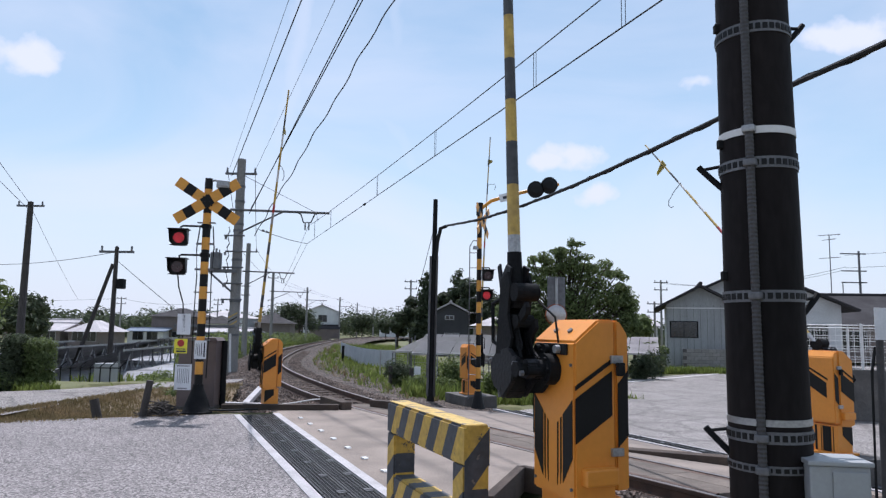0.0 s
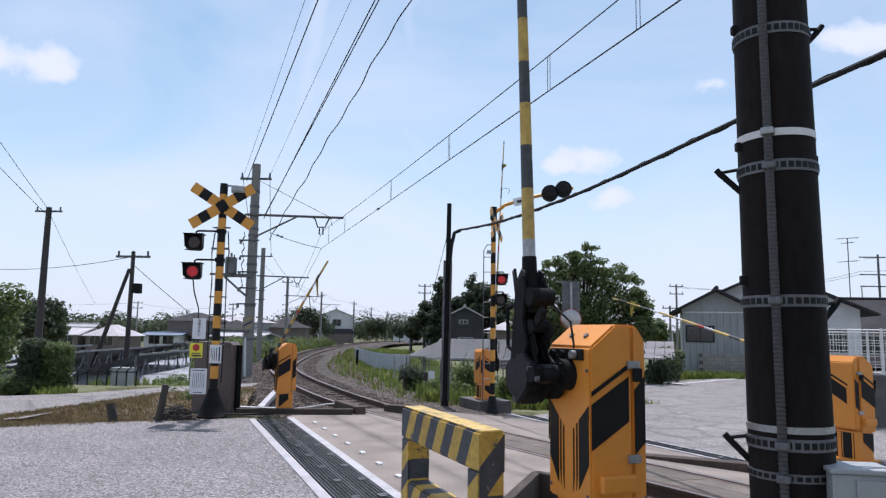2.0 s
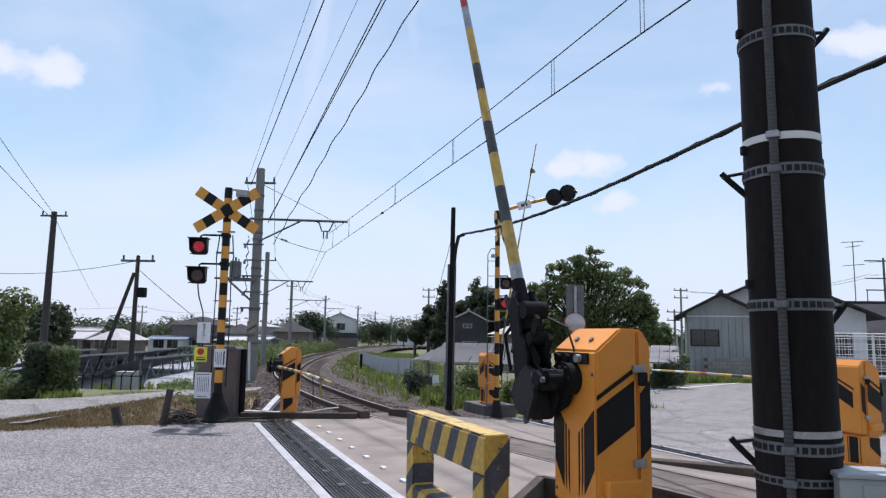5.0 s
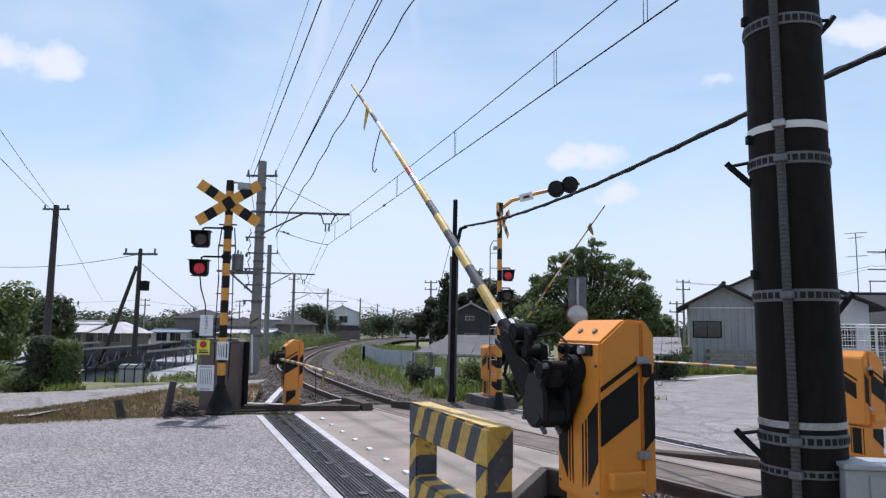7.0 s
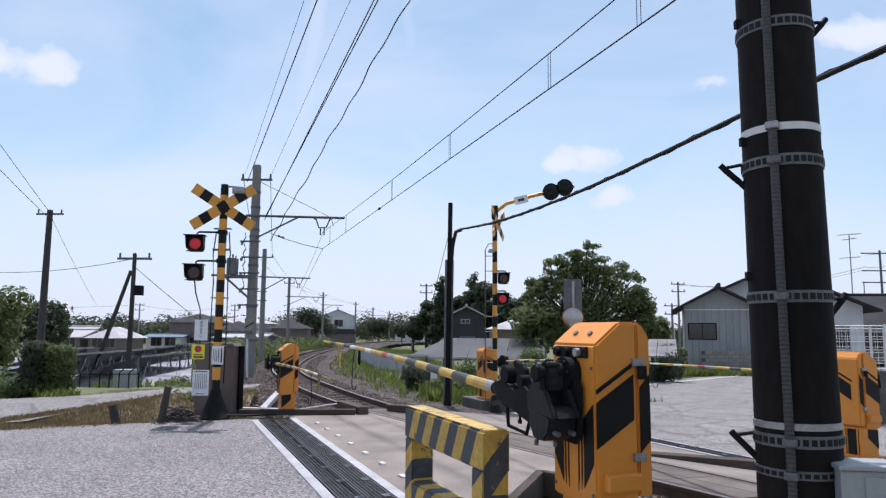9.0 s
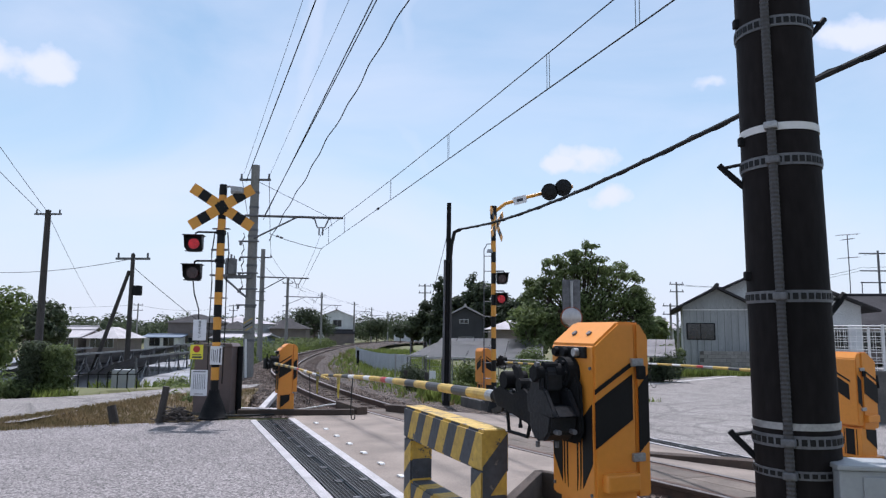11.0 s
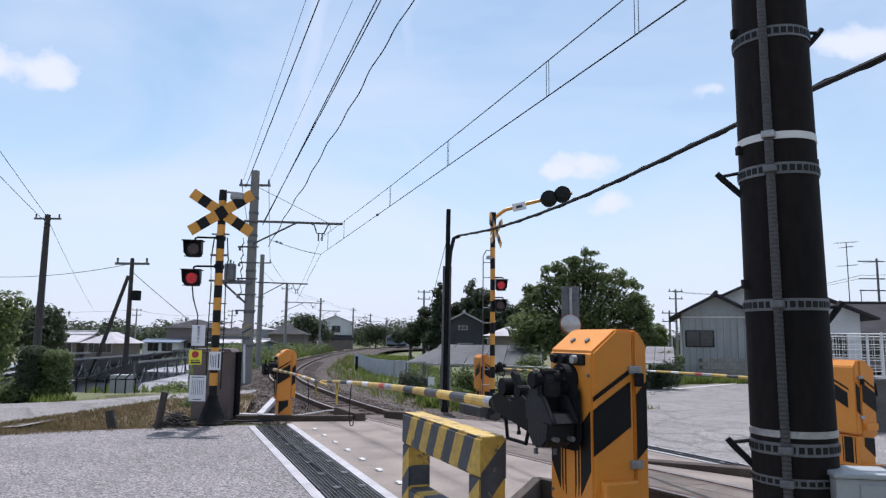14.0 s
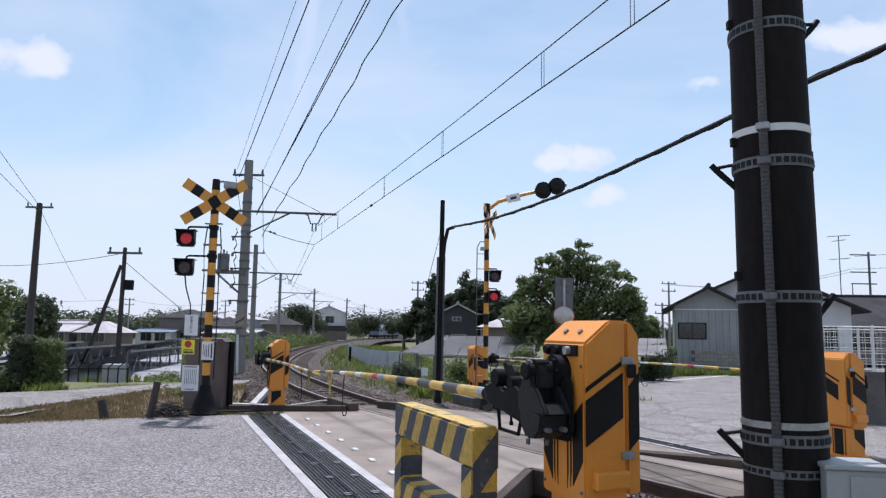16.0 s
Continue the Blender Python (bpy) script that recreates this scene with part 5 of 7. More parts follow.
def build_signal_far():
    X, Y, B = 0.92, 17.5, -0.5
    g = empty("crossing_signal", pose(X, Y, B), "orange and black signal with an overhead arm carrying two lamps", "crossing signal", "crossing signals")
    banded_pole(g, 0, 0, 0, 4.9, 0.062, 0.27)
    bm = nb()
    rod(bm, (0, 0, 4.9), (0, 0, 5.22), 0.085, seg=16)
    part("pole_cap", bm, BLACK, g)
    bm = nb()
    tube(bm, [(0, 0, 5.05), (0.3, -0.02, 5.28), (0.9, -0.05, 5.46), (2.0, -0.1, 5.72)], 0.045, 10)
    part("overhead_arm", bm, SIGNAL_YELLOW, g, "orange overhead arm")
    plate("notice", g, pose(0.66, -0.12, 5.36, 0, -14, 0), 0.34, 0.2, SIGN_WHITE, "white notice on the arm", [(0, 0, 0.16, 0.07)])
    for dx, dz in ((1.52, 5.55), (1.86, 5.66)):
        bm = nb()
        dx -= 0.12
        rod(bm, (dx, -0.26, dz), (dx, -0.16, dz), 0.21, seg=28)
        rod(bm, (dx, -0.30, dz), (dx, -0.26, dz), 0.10, 0.17, seg=20)
        prism(bm, [(dx + 0.15 * math.cos(a), dz + 0.15 * math.sin(a)) for a in np.linspace(0, 2 * math.pi, 18)[:-1]], -0.16, -0.05, "xz")
        part("overhead_lamp", bm, BLACK, g, "round black lamp seen from behind")
    crossbuck(g, pose(0.08, -0.1, 4.75, 0, 0, 70), 0.6, 0.17)
    for k, (z, first) in enumerate(((2.86 - B, False), (2.36 - B, True))):
        lamp_unit(g, pose(0.21 - 0.02 * k, -0.16, z, 0, 0, 10), first, w=0.26, h=0.27)
        bm = nb()
        tube(bm, [(0, 0, z + 0.2), (0.25, -0.05, z + 0.2), (0.27, -0.05, z + 0.15)], 0.018, 6)
        part("lamp_bracket", bm, BLACK_IRON, g)
    bm = nb()
    tube(bm, [(-0.24, 0, 0.3), (-0.24, 0, 4.1), (-0.16, 0, 4.25), (0, 0, 4.25)], 0.014, 6)
    part("ladder_rail", bm, STEEL_DULL, g)
    for k in range(9):
        bm = nb()
        rod(bm, (-0.24, 0, 0.9 + 0.38 * k), (0, 0, 0.9 + 0.38 * k), 0.01, seg=6)
        part("ladder_rung", bm, STEEL_DULL, g)
    bm = nb()
    rod(bm, (-0.1, -0.1, 4.02), (-0.1, -0.1, 4.1), 0.08, 0.06, seg=14)
    part("bell", bm, STEEL, g, "grey warning bell")
    bm = nb()
    rod(bm, (0, 0, 0), (0, 0, 0.5), 0.2, 0.08, seg=16)
    part("cast_base", bm, BLACK, g)


build_signal_far()


# ---- poles and wires ----
def wire(name, pts, r, label, category="wire", seg=6):
    bm = nb()
    tube(bm, pts, r, seg)
    return tagged(part(name, bm, WIRE, None, label), "", category)


def catenary_pole(x, y, z0, z1, arm_x, arm_z, r=0.16, first=False):
    g = empty("catenary_mast", pose(x, y, z0), "round grey concrete mast with a steel cantilever over the track", "railway mast", "masts along the track")
    h = z1 - z0
    bm = nb()
    rod(bm, (0, 0, 0), (0, 0, h), r * 1.15, r * 0.85, seg=20)
    part("shaft", bm, CONC_POLE, g, smooth=True)
    L, az = arm_x - x, arm_z - z0
    bm = nb()
    rod(bm, (-0.3, -0.2, az + 0.05), (L, -0.2, az - 0.04), 0.05, seg=8)
    part("cantilever", bm, STEEL_DULL, g)
    bm = nb()
    rod(bm, (0.1, -0.2, az - 0.85), (L * 0.5, -0.2, az), 0.035, seg=8)
    part("brace", bm, STEEL_DULL, g)
    bm = nb()
    tube(bm, [(L * 0.66, -0.2, az - 0.05), (L * 0.69, -0.2, az - 0.1), (L * 0.72, -0.2, az - 0.42), (L * 0.8, -0.2, az - 0.42), (L * 0.84, -0.2, az - 0.1), (L * 0.87, -0.2, az - 0.05)], 0.03, 6)
    for q in (0.74, 0.78):
        rod(bm, (L * q, -0.2, az - 0.42), (L * q, -0.2, az - 0.72), 0.028, seg=8)
    part("wire_support", bm, STEEL_DULL, g)
    bm = nb()
    box(bm, (-0.62, -0.05, h - 0.62), (0.62, 0.05, h - 0.54), 0.01)
    part("crossarm", bm, STEEL_DULL, g)
    for dx in (-0.55, 0.55):
        bm = nb()
        rod(bm, (dx, 0, h - 0.54), (dx, 0, h - 0.34), 0.05, 0.03, seg=10)
        part("insulator", bm, STEEL_DULL, g)
    for k in range(5 if first else 2):
        bm = nb()
        z = az - 1.0 - 0.62 * k
        box(bm, (-0.5 + 0.08 * (k % 2), -0.22, z), (0.30, -0.15, z + 0.06), 0.01)
        rod(bm, (-0.42, -0.19, z - 0.12), (-0.42, -0.19, z), 0.05, seg=8)
        part("bracket", bm, STEEL_DULL, g)
    if first:
        for z in (2.3, 3.6, 5.2, 6.35, 6.6, 7.5, 8.1):
            bm = nb()
            rod(bm, (0, 0, z), (0, 0, z + 0.09), r * 1.15 - (r * 0.3) * z / h + 0.018, seg=20)
            part("collar", bm, STEEL_DULL, g)
        bm = nb()
        tube(bm, [(-0.3 + 0.05 * math.sin(k * 2.1), -0.24, 6.5 - 0.16 * k) for k in range(16)], 0.022, 6)
        part("cable", bm, WIRE, g)
        bm = nb()
        box(bm, (-1.25, -0.3, 4.72), (0.1, -0.2, 4.86), 0.01)
        rod(bm, (-0.95, -0.25, 4.72), (-0.1, -0.25, 4.0), 0.04, seg=8)
        part("equipment_arm", bm, STEEL_DULL, g)
        bm = nb()
        box(bm, (-2.2, -0.28, 2.62), (0.1, -0.2, 2.72), 0.01)
        part("lower_arm", bm, STEEL_DULL, g)
        bm = nb()
        box(bm, (-0.92, -0.42, 4.86), (-0.56, -0.05, 5.5), 0.03)
        rod(bm, (-0.74, -0.25, 5.5), (-0.74, -0.25, 5.66), 0.04, seg=8)
        for dx in (-0.86, -0.62):
            rod(bm, (dx, -0.25, 5.5), (dx, -0.25, 5.6), 0.025, seg=8)
        part("transformer", bm, STEEL_DULL, g, "grey box transformer")
        bm = nb()
        rod(bm, (0.02, -0.22, 0.3), (-0.06, -0.22, 2.4), 0.045, seg=8)
        part("cable_duct", bm, WHITE, g, "white cable duct")
        bm = nb()
        box(bm, (-0.19, -0.2, 2.6), (0.19, -0.175, 3.2), 0.0)
        part("marker_plate", bm, CONC_POLE, g)
        for k in range(3):
            bm = nb()
            prism(bm, [(-0.17, 2.65 + 0.16 * k), (0.17, 2.85 + 0.16 * k), (0.17, 2.90 + 0.16 * k), (-0.17, 2.70 + 0.16 * k)], -0.205, -0.201, "xz")
            part("marker_stripe", bm, YELLOW if k % 2 == 0 else BLACK, g)
    return g


MASTS = [(-8.02, 27, -1.2, 8.05, -4.45, 5.95), (-13.5, 48, -1.4, 7.15, -10.2, 5.15), (-19.5, 80, -1.6, 7.5, -15.3, 5.35), (-22.3, 115, -1.7, 7.8, -19.0, 5.7), (-22.0, 150, -1.9, 7.7, -18.6, 5.7), (-22.5, 185, -2, 7.7, -19.3, 5.6), (-21.1, 215, -2, 7.6, -18, 5.5)]
for i, a in enumerate(MASTS):
    catenary_pole(*a, r=0.19 if i == 0 else 0.17, first=i == 0)


def sagged(a, b, sag, n=14):
    a, b = Vector(a), Vector(b)
    return [a.lerp(b, k / n) - Vector((0, 0, 4 * sag * (k / n) * (1 - k / n))) for k in range(n + 1)]


NEAR_END = Vector((5.856, -4.4, 4.654))
hang = [NEAR_END] + [Vector((a[0] + (a[4] - a[0]) * 0.76, a[1], a[5] - 1.22)) for a in MASTS]
wire("contact_wire", hang, 0.0085, "thin dark contact wire over the track")
mess = []
for k, (a, b) in enumerate(zip(hang, hang[1:])):
    mess += sagged(a + Vector((0, 0, 0.67)), b + Vector((0, 0, 0.67)), 0.16 if k else 0.2)[:-1]
wire("messenger_wire", mess + [hang[-1] + Vector((0, 0, 0.67))], 0.0075, "thin dark messenger wire above the contact wire")
a, b = hang[0], hang[1]
for f in (0.25, 0.36, 0.42, 0.54, 0.67, 0.853, 0.95):
    p = a.lerp(b, f)
    for d in (-0.035, 0.035):
        q = p + (b - a).normalized() * d
        wire("dropper", [q, q + Vector((0, 0, 0.67 - 4 * 0.2 * f * (1 - f)))], 0.004, "thin dropper between the overhead wires", "wire", 4)
bm = nb()
rod(bm, a.lerp(b, 0.71) - (b - a).normalized() * 0.06, a.lerp(b, 0.71) + (b - a).normalized() * 0.06, 0.03, seg=8)
tagged(part("section_insulator", bm, BLACK, None, "small dark insulator on the contact wire"), "", "insulator")

# feeders from the first mast over the camera
T = Vector((-8.02, 27, 0))
FEED = [((-8.39, 27, 7.39), (-3.175, 14.8, 8.953), 0.015, 0.0), ((-7.60, 27, 6.03), (-1.80, 14.8, 8.948), 0.015, 0.0), ((-7.64, 27, 5.87), (-1.89, 14.8, 8.948), 0.015, 0.0), ((-8.49, 27, 7.69), (-3.468, 14.8, 8.954), 0.006, 0.0), ((-7.49, 27, 7.555), (-2.424, 14.8, 8.95), 0.006, 0.0)]
for a, b, r, s in FEED:
    a, b = Vector(a), Vector(b)
    wire("feeder_wire", sagged(a, a + (b - a) * 2.6, s * 4), r, "dark feeder cable strung from the mast")
a, b = Vector((-7.40, 27, 5.02)), Vector((-1.142, 14.8, 8.946))
bm = nb()
pts = []
for k in range(120):
    p = a + (b - a) * 2.2 * k / 119 - Vector((0, 0, 0.3 * (k / 119) * (1 - k / 119)))
    pts.append(p + Vector((0.022 * math.cos(k * 0.9) + 0.02 * math.sin(k * 0.37), 0, 0.02 * math.sin(k * 0.9))))
tube(bm, pts, 0.016, 6)
tagged(part("spiral_cable", bm, WIRE, None, "dark cable wound with a loose spiral"), "", "cable")
for a, b in zip(MASTS, MASTS[1:]):
    for dx in (-0.55, 0.55):
        wire("feeder_wire", sagged((a[0] + dx, a[1], a[3] - 0.4), (b[0] + dx, b[1], b[3] - 0.4), 0.25), 0.012, "dark feeder cable along the railway masts")
wire("pull_off_wire", sagged((-7.32, 26.8, 5.29), (-6.3, 26.9, 4.95), 0.02, 6) + sagged((-6.25, 26.9, 4.93), hang[1], 0.02, 10), 0.012, "thin pull-off wire from the mast to the contact wire")
for px_, pz_ in ((-7.0, 5.19), (-6.85, 5.14)):
    bm = nb()
    rod(bm, (px_ - 0.05, 26.85, pz_ + 0.015), (px_ + 0.05, 26.85, pz_ - 0.015), 0.05, 0.03, seg=10)
    tagged(part("wire_insulator", bm, STEEL_DULL, None, "small grey insulator on the pull-off wire"), "", "insulator")
wire("stay_wire", [(-7.9, 27, 7.4), (-5.0, 27, 5.95), (-4.9, 26.9, 5.6)], 0.01, "thin stay wire on the mast")


def build_cable_pole():
    g = empty("cable_pole", pose(-0.27, 18.6, -0.55), "slim dark pole with conduits holding a thick cable", "utility pole")
    bm = nb()
    rod(bm, (0, 0, 0), (0.05, 0, 5.55), 0.075, 0.06, seg=14)
    part("shaft", bm, BLACK_IRON, g, smooth=True)
    for k, dx in enumerate((-0.085, 0.09)):
        bm = nb()
        rod(bm, (dx, -0.05, 0.3), (dx + 0.03, -0.05, 4.0), 0.03, seg=8)
        part("conduit", bm, STEEL_DULL if k == 0 else CONDUIT, g)
    bm = nb()
    tube(bm, [(0.08, -0.05, 3.9), (0.12, -0.05, 4.4), (0.2, -0.05, 4.75), (0.36, -0.05, 4.82)], 0.05, 8)
    part("cable_bend", bm, BLACK, g)
    bm = nb()
    rod(bm, (0, 0, -0.05), (0, 0, 0.5), 0.11, 0.09, seg=12)
    part("foot_cover", bm, BLACK, g)
    return g


build_cable_pole()
pts = []
ca = [Vector((0.06, 18.55, 4.27)), Vector((0.9, 15, 3.94)), Vector((1.88, 11, 3.76)), Vector((2.98, 6.2, 3.72)), Vector((3.42, 4.4, 3.72)), Vector((4.6, -0.5, 4.0))]
for p in spline([tuple(p) for p in ca], 0.15):
    pts.append(p)
bm = nb()
tube(bm, pts, 0.027, 8)
tagged(part("thick_cable", bm, WIRE, None, "thick black cable slung across the crossing", smooth=True), "", "cable")
bm = nb()
n = len(pts)
tube(bm, [p + Vector((0.02 * math.cos(k * 0.9), 0, 0.030 * math.sin(k * 0.9))) for k, p in enumerate(pts)], 0.009, 5)
tagged(part("lashing_wire", bm, WIRE, None, "lashing wire wound round the thick cable"), "", "cable")
wire("guy_wire", [(-0.25, 18.6, 4.2), (-0.75, 19.2, 2.2)], 0.008, "thin guy wire on the cable pole")


def utility_pole(x, y, z0, z1, r=0.13, arms=2, label="weathered utility pole with crossarms", material=None, lean=0.0):
    g = empty("utility_pole", pose(x, y, z0, 0, lean, 0), label, "utility pole", "utility poles in the distance")
    h = z1 - z0
    bm = nb()
    rod(bm, (0, 0, 0), (0, 0, h), r * 1.2, r * 0.8, seg=12)
    part("shaft", bm, material or TIMBER, g, smooth=True)
    for k in range(arms):
        bm = nb()
        z = h - 0.25 - 0.75 * k
        box(bm, (-0.7, -0.04, z), (0.7, 0.04, z + 0.09))
        part("crossarm", bm, STEEL_DULL, g)
        for dx in (-0.6, 0.0, 0.6):
            bm = nb()
            rod(bm, (dx, 0, z + 0.09), (dx, 0, z + 0.28), 0.04, seg=6)
            part("insulator", bm, STEEL_DULL, g)
    return g


utility_pole(-21.05, 35, -1.2, 7.6, 0.17, 1)
stay = utility_pole(-13.2, 28, -1.0, 4.6, 0.095, 1, "weathered pole leaning on a strut beside the solar panels")
bm = nb()
rod(bm, (-1.55, 0, 0.3), (-0.12, 0, 4.9), 0.095, 0.07, seg=10)
part("strut", bm, TIMBER, stay, "leaning timber strut")
bm = nb()
box(bm, (0.12, -0.15, 3.9), (0.40, 0.15, 4.3), 0.03)
part("transformer", bm, BLACK_IRON, stay, "dark pole transformer")
for a, b, s in (((-21, 35, 7.3), (-39.17, 75.00, 3.99), 0.2), ((-21, 35, 7.4), (-12.43, 13.00, 9.69), 0.1), ((-21, 35, 7.1), (-12.25, 13.00, 7.91), 0.1), ((-13.2, 28, 4.4), (-24, 33, 4.3), 0.3), ((-13.1, 28, 4.0), (-9.6, 31, 0.6), 0.1)):
    wire("service_wire", sagged(a, b, s), 0.012, "thin overhead service wire")
for x, y, z0, z1 in ((-46, 100, -1.5, 5.2), (-36, 112, -1.5, 5.6), (-3.4, 75, -1, 6.6), (-3.5, 110, -1, 6.4), (-2.5, 160, -1.5, 8), (-9.0, 170, -1.5, 7), (-12.5, 200, -1.5, 7.5), (22, 70, -0.7, 6.6), (21.3, 62, -0.7, 3.3), (19.5, 64, -0.7, 4.2)):
    utility_pole(x, y, z0, z1, 0.11, 2, "distant utility pole with crossarms", CONC_POLE)
for a, b in (((-46, 100, 5), (-110, 105, 5)), ((-46, 100, 5), (-36, 112, 5.4)), ((22, 70, 6.4), (38, 66, 7.5)), ((34.9, 60, 8.3), (60, 40, 12)), ((34.9, 60, 7.2), (60, 40, 10.5)), ((22, 70, 6.3), (34.9, 60, 7.3))):
    wire("service_wire", sagged(a, b, 0.8), 0.016, "thin overhead service wire")


g = empty("roof_aerial", pose(33.6, 60, 4.0), "thin television aerial on a tall mast", "aerial")
bm = nb()
rod(bm, (0, 0, 0), (0, 0, 6.1), 0.04, seg=6)
part("mast", bm, STEEL_DULL, g)
for z, w in ((6.0, 0.9), (5.6, 0.5), (4.0, 0.8)):
    bm = nb()
    rod(bm, (-w, 0, z), (w, 0, z + 0.15), 0.025, seg=5)
    part("aerial_boom", bm, STEEL_DULL, g)
    for k in range(7):
        bm = nb()
        rod(bm, (-w + w * k / 3, -0.3, z + 0.02 * k), (-w + w * k / 3, 0.3, z + 0.02 * k), 0.015, seg=4)
        part("aerial_rod", bm, STEEL_DULL, g)
g = empty("utility_pole", pose(36.1, 60, -0.7), "steel pole with square switch frames", "utility pole")
bm = nb()
rod(bm, (0, 0, 0), (0, 0, 9.4), 0.11, 0.09, seg=8)
part("shaft", bm, STEEL_DULL, g)
for z in (9.1, 7.6, 6.6, 5.2):
    bm = nb()
    box(bm, (-1.6, -0.04, z), (0.6, 0.04, z + 0.1))
    part("crossarm", bm, STEEL_DULL, g)
bm = nb()
rod(bm, (-1.5, 0, 5.2), (-1.5, 0, 6.6), 0.04, seg=6)
part("frame_upright", bm, STEEL_DULL, g)


# ---- furniture of the crossing ----
def post(name, x, y, z0, z1, r, material, label, category, lean=0.0, seg=12, square=False):
    bm = nb()
    if square:
        box(bm, (-r, -r, 0), (r, r, z1 - z0), 0.008)
    else:
        rod(bm, (0, 0, 0), (0, 0, z1 - z0), r, r * 0.95, seg=seg)
    return tagged(part(name, bm, material, None, label, pose(x, y, z0, 0, lean, 0)), "", category)


post("cable_post", -4.07, 13.2, 0, 1.24, 0.055, BLACK_IRON, "dark pipe post beside the relay cabinet", "post")
post("bollard", -5.72, 11.85, -0.05, 0.28, 0.075, TIMBER, "short leaning stump of dark wood at the road's edge", "bollard", -14)
post("bollard", -4.98, 11.85, -0.05, 0.60, 0.06, TIMBER, "leaning dark wooden post at the road's edge", "bollard", 9)
post("marker_post", -1.72, 24.0, -0.6, 0.22, 0.07, TIMBER, "dark wooden marker post in the grass", "post")
post("marker_post", -0.95, 22.6, -0.6, 0.25, 0.07, TIMBER, "dark wooden marker post in the grass", "post")
post("marker_post", -6.3, 45, -0.9, 0.3, 0.09, BLACK_IRON, "dark marker post beside the track", "post")
g = empty("marker_sign", pose(-0.74, 22.0, -0.6), "small white marker sign on a thin stake", "sign")
bm = nb()
rod(bm, (0, 0, 0), (0, 0, 0.9), 0.018, seg=8)
part("stake", bm, STEEL_DULL, g)
plate("marker_plate", g, pose(0, -0.03, 0.8), 0.2, 0.26, SIGN_WHITE)
# sleepers and planks laid about the far machine
for (x0, y0, x1, y1, z, h, w) in ((-4.0, 12.95, -1.9, 13.2, 0.0, 0.10, 0.16), (-2.35, 14.35, -1.75, 13.2, -0.1, 0.24, 0.2), (-1.35, 14.1, -0.65, 13.75, -0.12, 0.22, 0.22), (-1.3, 14.5, -0.6, 14.1, -0.12, 0.18, 0.2)):
    d = Vector((x1 - x0, y1 - y0, 0))
    bm = nb()
    box(bm, (0, -w / 2, 0), (d.length, w / 2, h), 0.012)
    tagged(part("old_timber", bm, SLEEPER, None, "old dark timber laid beside the track", pose(x0, y0, z, 0, 0, math.degrees(math.atan2(d.y, d.x)))), "", "timber")
for pts, w, label in (([(-4.2, 13.75), (-3.2, 13.6)], 0.16, "pale concrete cable trough"), ([(-4.45, 17.5), (-3.78, 13.7)], 0.13, "pale concrete cable trough lid")):
    (x0, y0), (x1, y1) = pts
    d = Vector((x1 - x0, y1 - y0, 0))
    bm = nb()
    box(bm, (0, -w / 2, -0.05), (d.length, w / 2, 0.05), 0.008)
    tagged(part("cable_trough", bm, KERB, None, label, pose(x0, y0, 0.0, 0, 0, math.degrees(math.atan2(d.y, d.x)))), "", "cable trough")
bm = nb()
tube(bm, [(-3.3, 13.9, -0.02), (-2.9, 14.1, 0.02), (-2.6, 14.3, 0.06), (-2.3, 14.6, 0.06)], 0.014, 8)
tagged(part("white_pipe", bm, WHITE, None, "thin white pipe lying over the ballast"), "", "pipe")
bm = nb()
tube(bm, [(-4.05, 12.35, 0.06), (-3.9, 12.6, 0.03), (-3.7, 12.75, 0.02), (-3.3, 12.85, 0.03)], 0.02, 8)
tagged(part("ground_cable", bm, WIRE, None, "black cable lying on the ground"), "", "cable")
# edge of the ballast pit before the near machine
for (x0, y0, x1, y1) in ((0.92, 8.05, 0.45, 6.6), (0.92, 8.05, 1.6, 7.45)):
    d = Vector((x1 - x0, y1 - y0, 0))
    bm = nb()
    box(bm, (0, -0.05, -0.25), (d.length, 0.05, 0.02), 0.008)
    tagged(part("timber_edge", bm, SLEEPER, None, "dark timber edge of the concrete apron", pose(x0, y0, 0, 0, 0, math.degrees(math.atan2(d.y, d.x)))), "", "timber")
for s0, s1, off, z in ((S0 - 8.5, S0 - 4.4, 0.98, -0.09), (S0 - 8.5, S0 - 5.1, -0.98, -0.09)):
    a, b = on_track(s0, off), on_track(s1, off)
    d = b - a
    bm = nb()
    box(bm, (0, -0.1, -0.14), (d.length, 0.1, 0.04), 0.01)
    tagged(part("old_timber", bm, SLEEPER, None, "long dark timber beside the rail", Matrix.Translation(a + Vector((0, 0, z))) @ pose(0, 0, 0, 0, 0, math.degrees(math.atan2(d.y, d.x)))), "", "timber")


a, b = Vector((2.484, 9.917, -0.17)), Vector((3.910, 9.302, -0.17))
a, b = a - (b - a) * 0.1, b + (b - a) * 0.25
bm = nb()
box(bm, (0, -0.11, -0.12), ((b - a).length, 0.11, 0.10), 0.012)
tagged(part("old_timber", bm, SLEEPER, None, "long black timber along the edge of the concrete apron", Matrix.Translation(a) @ pose(0, 0, 0, 0, 0, math.degrees(math.atan2(b.y - a.y, b.x - a.x)))), "", "timber")


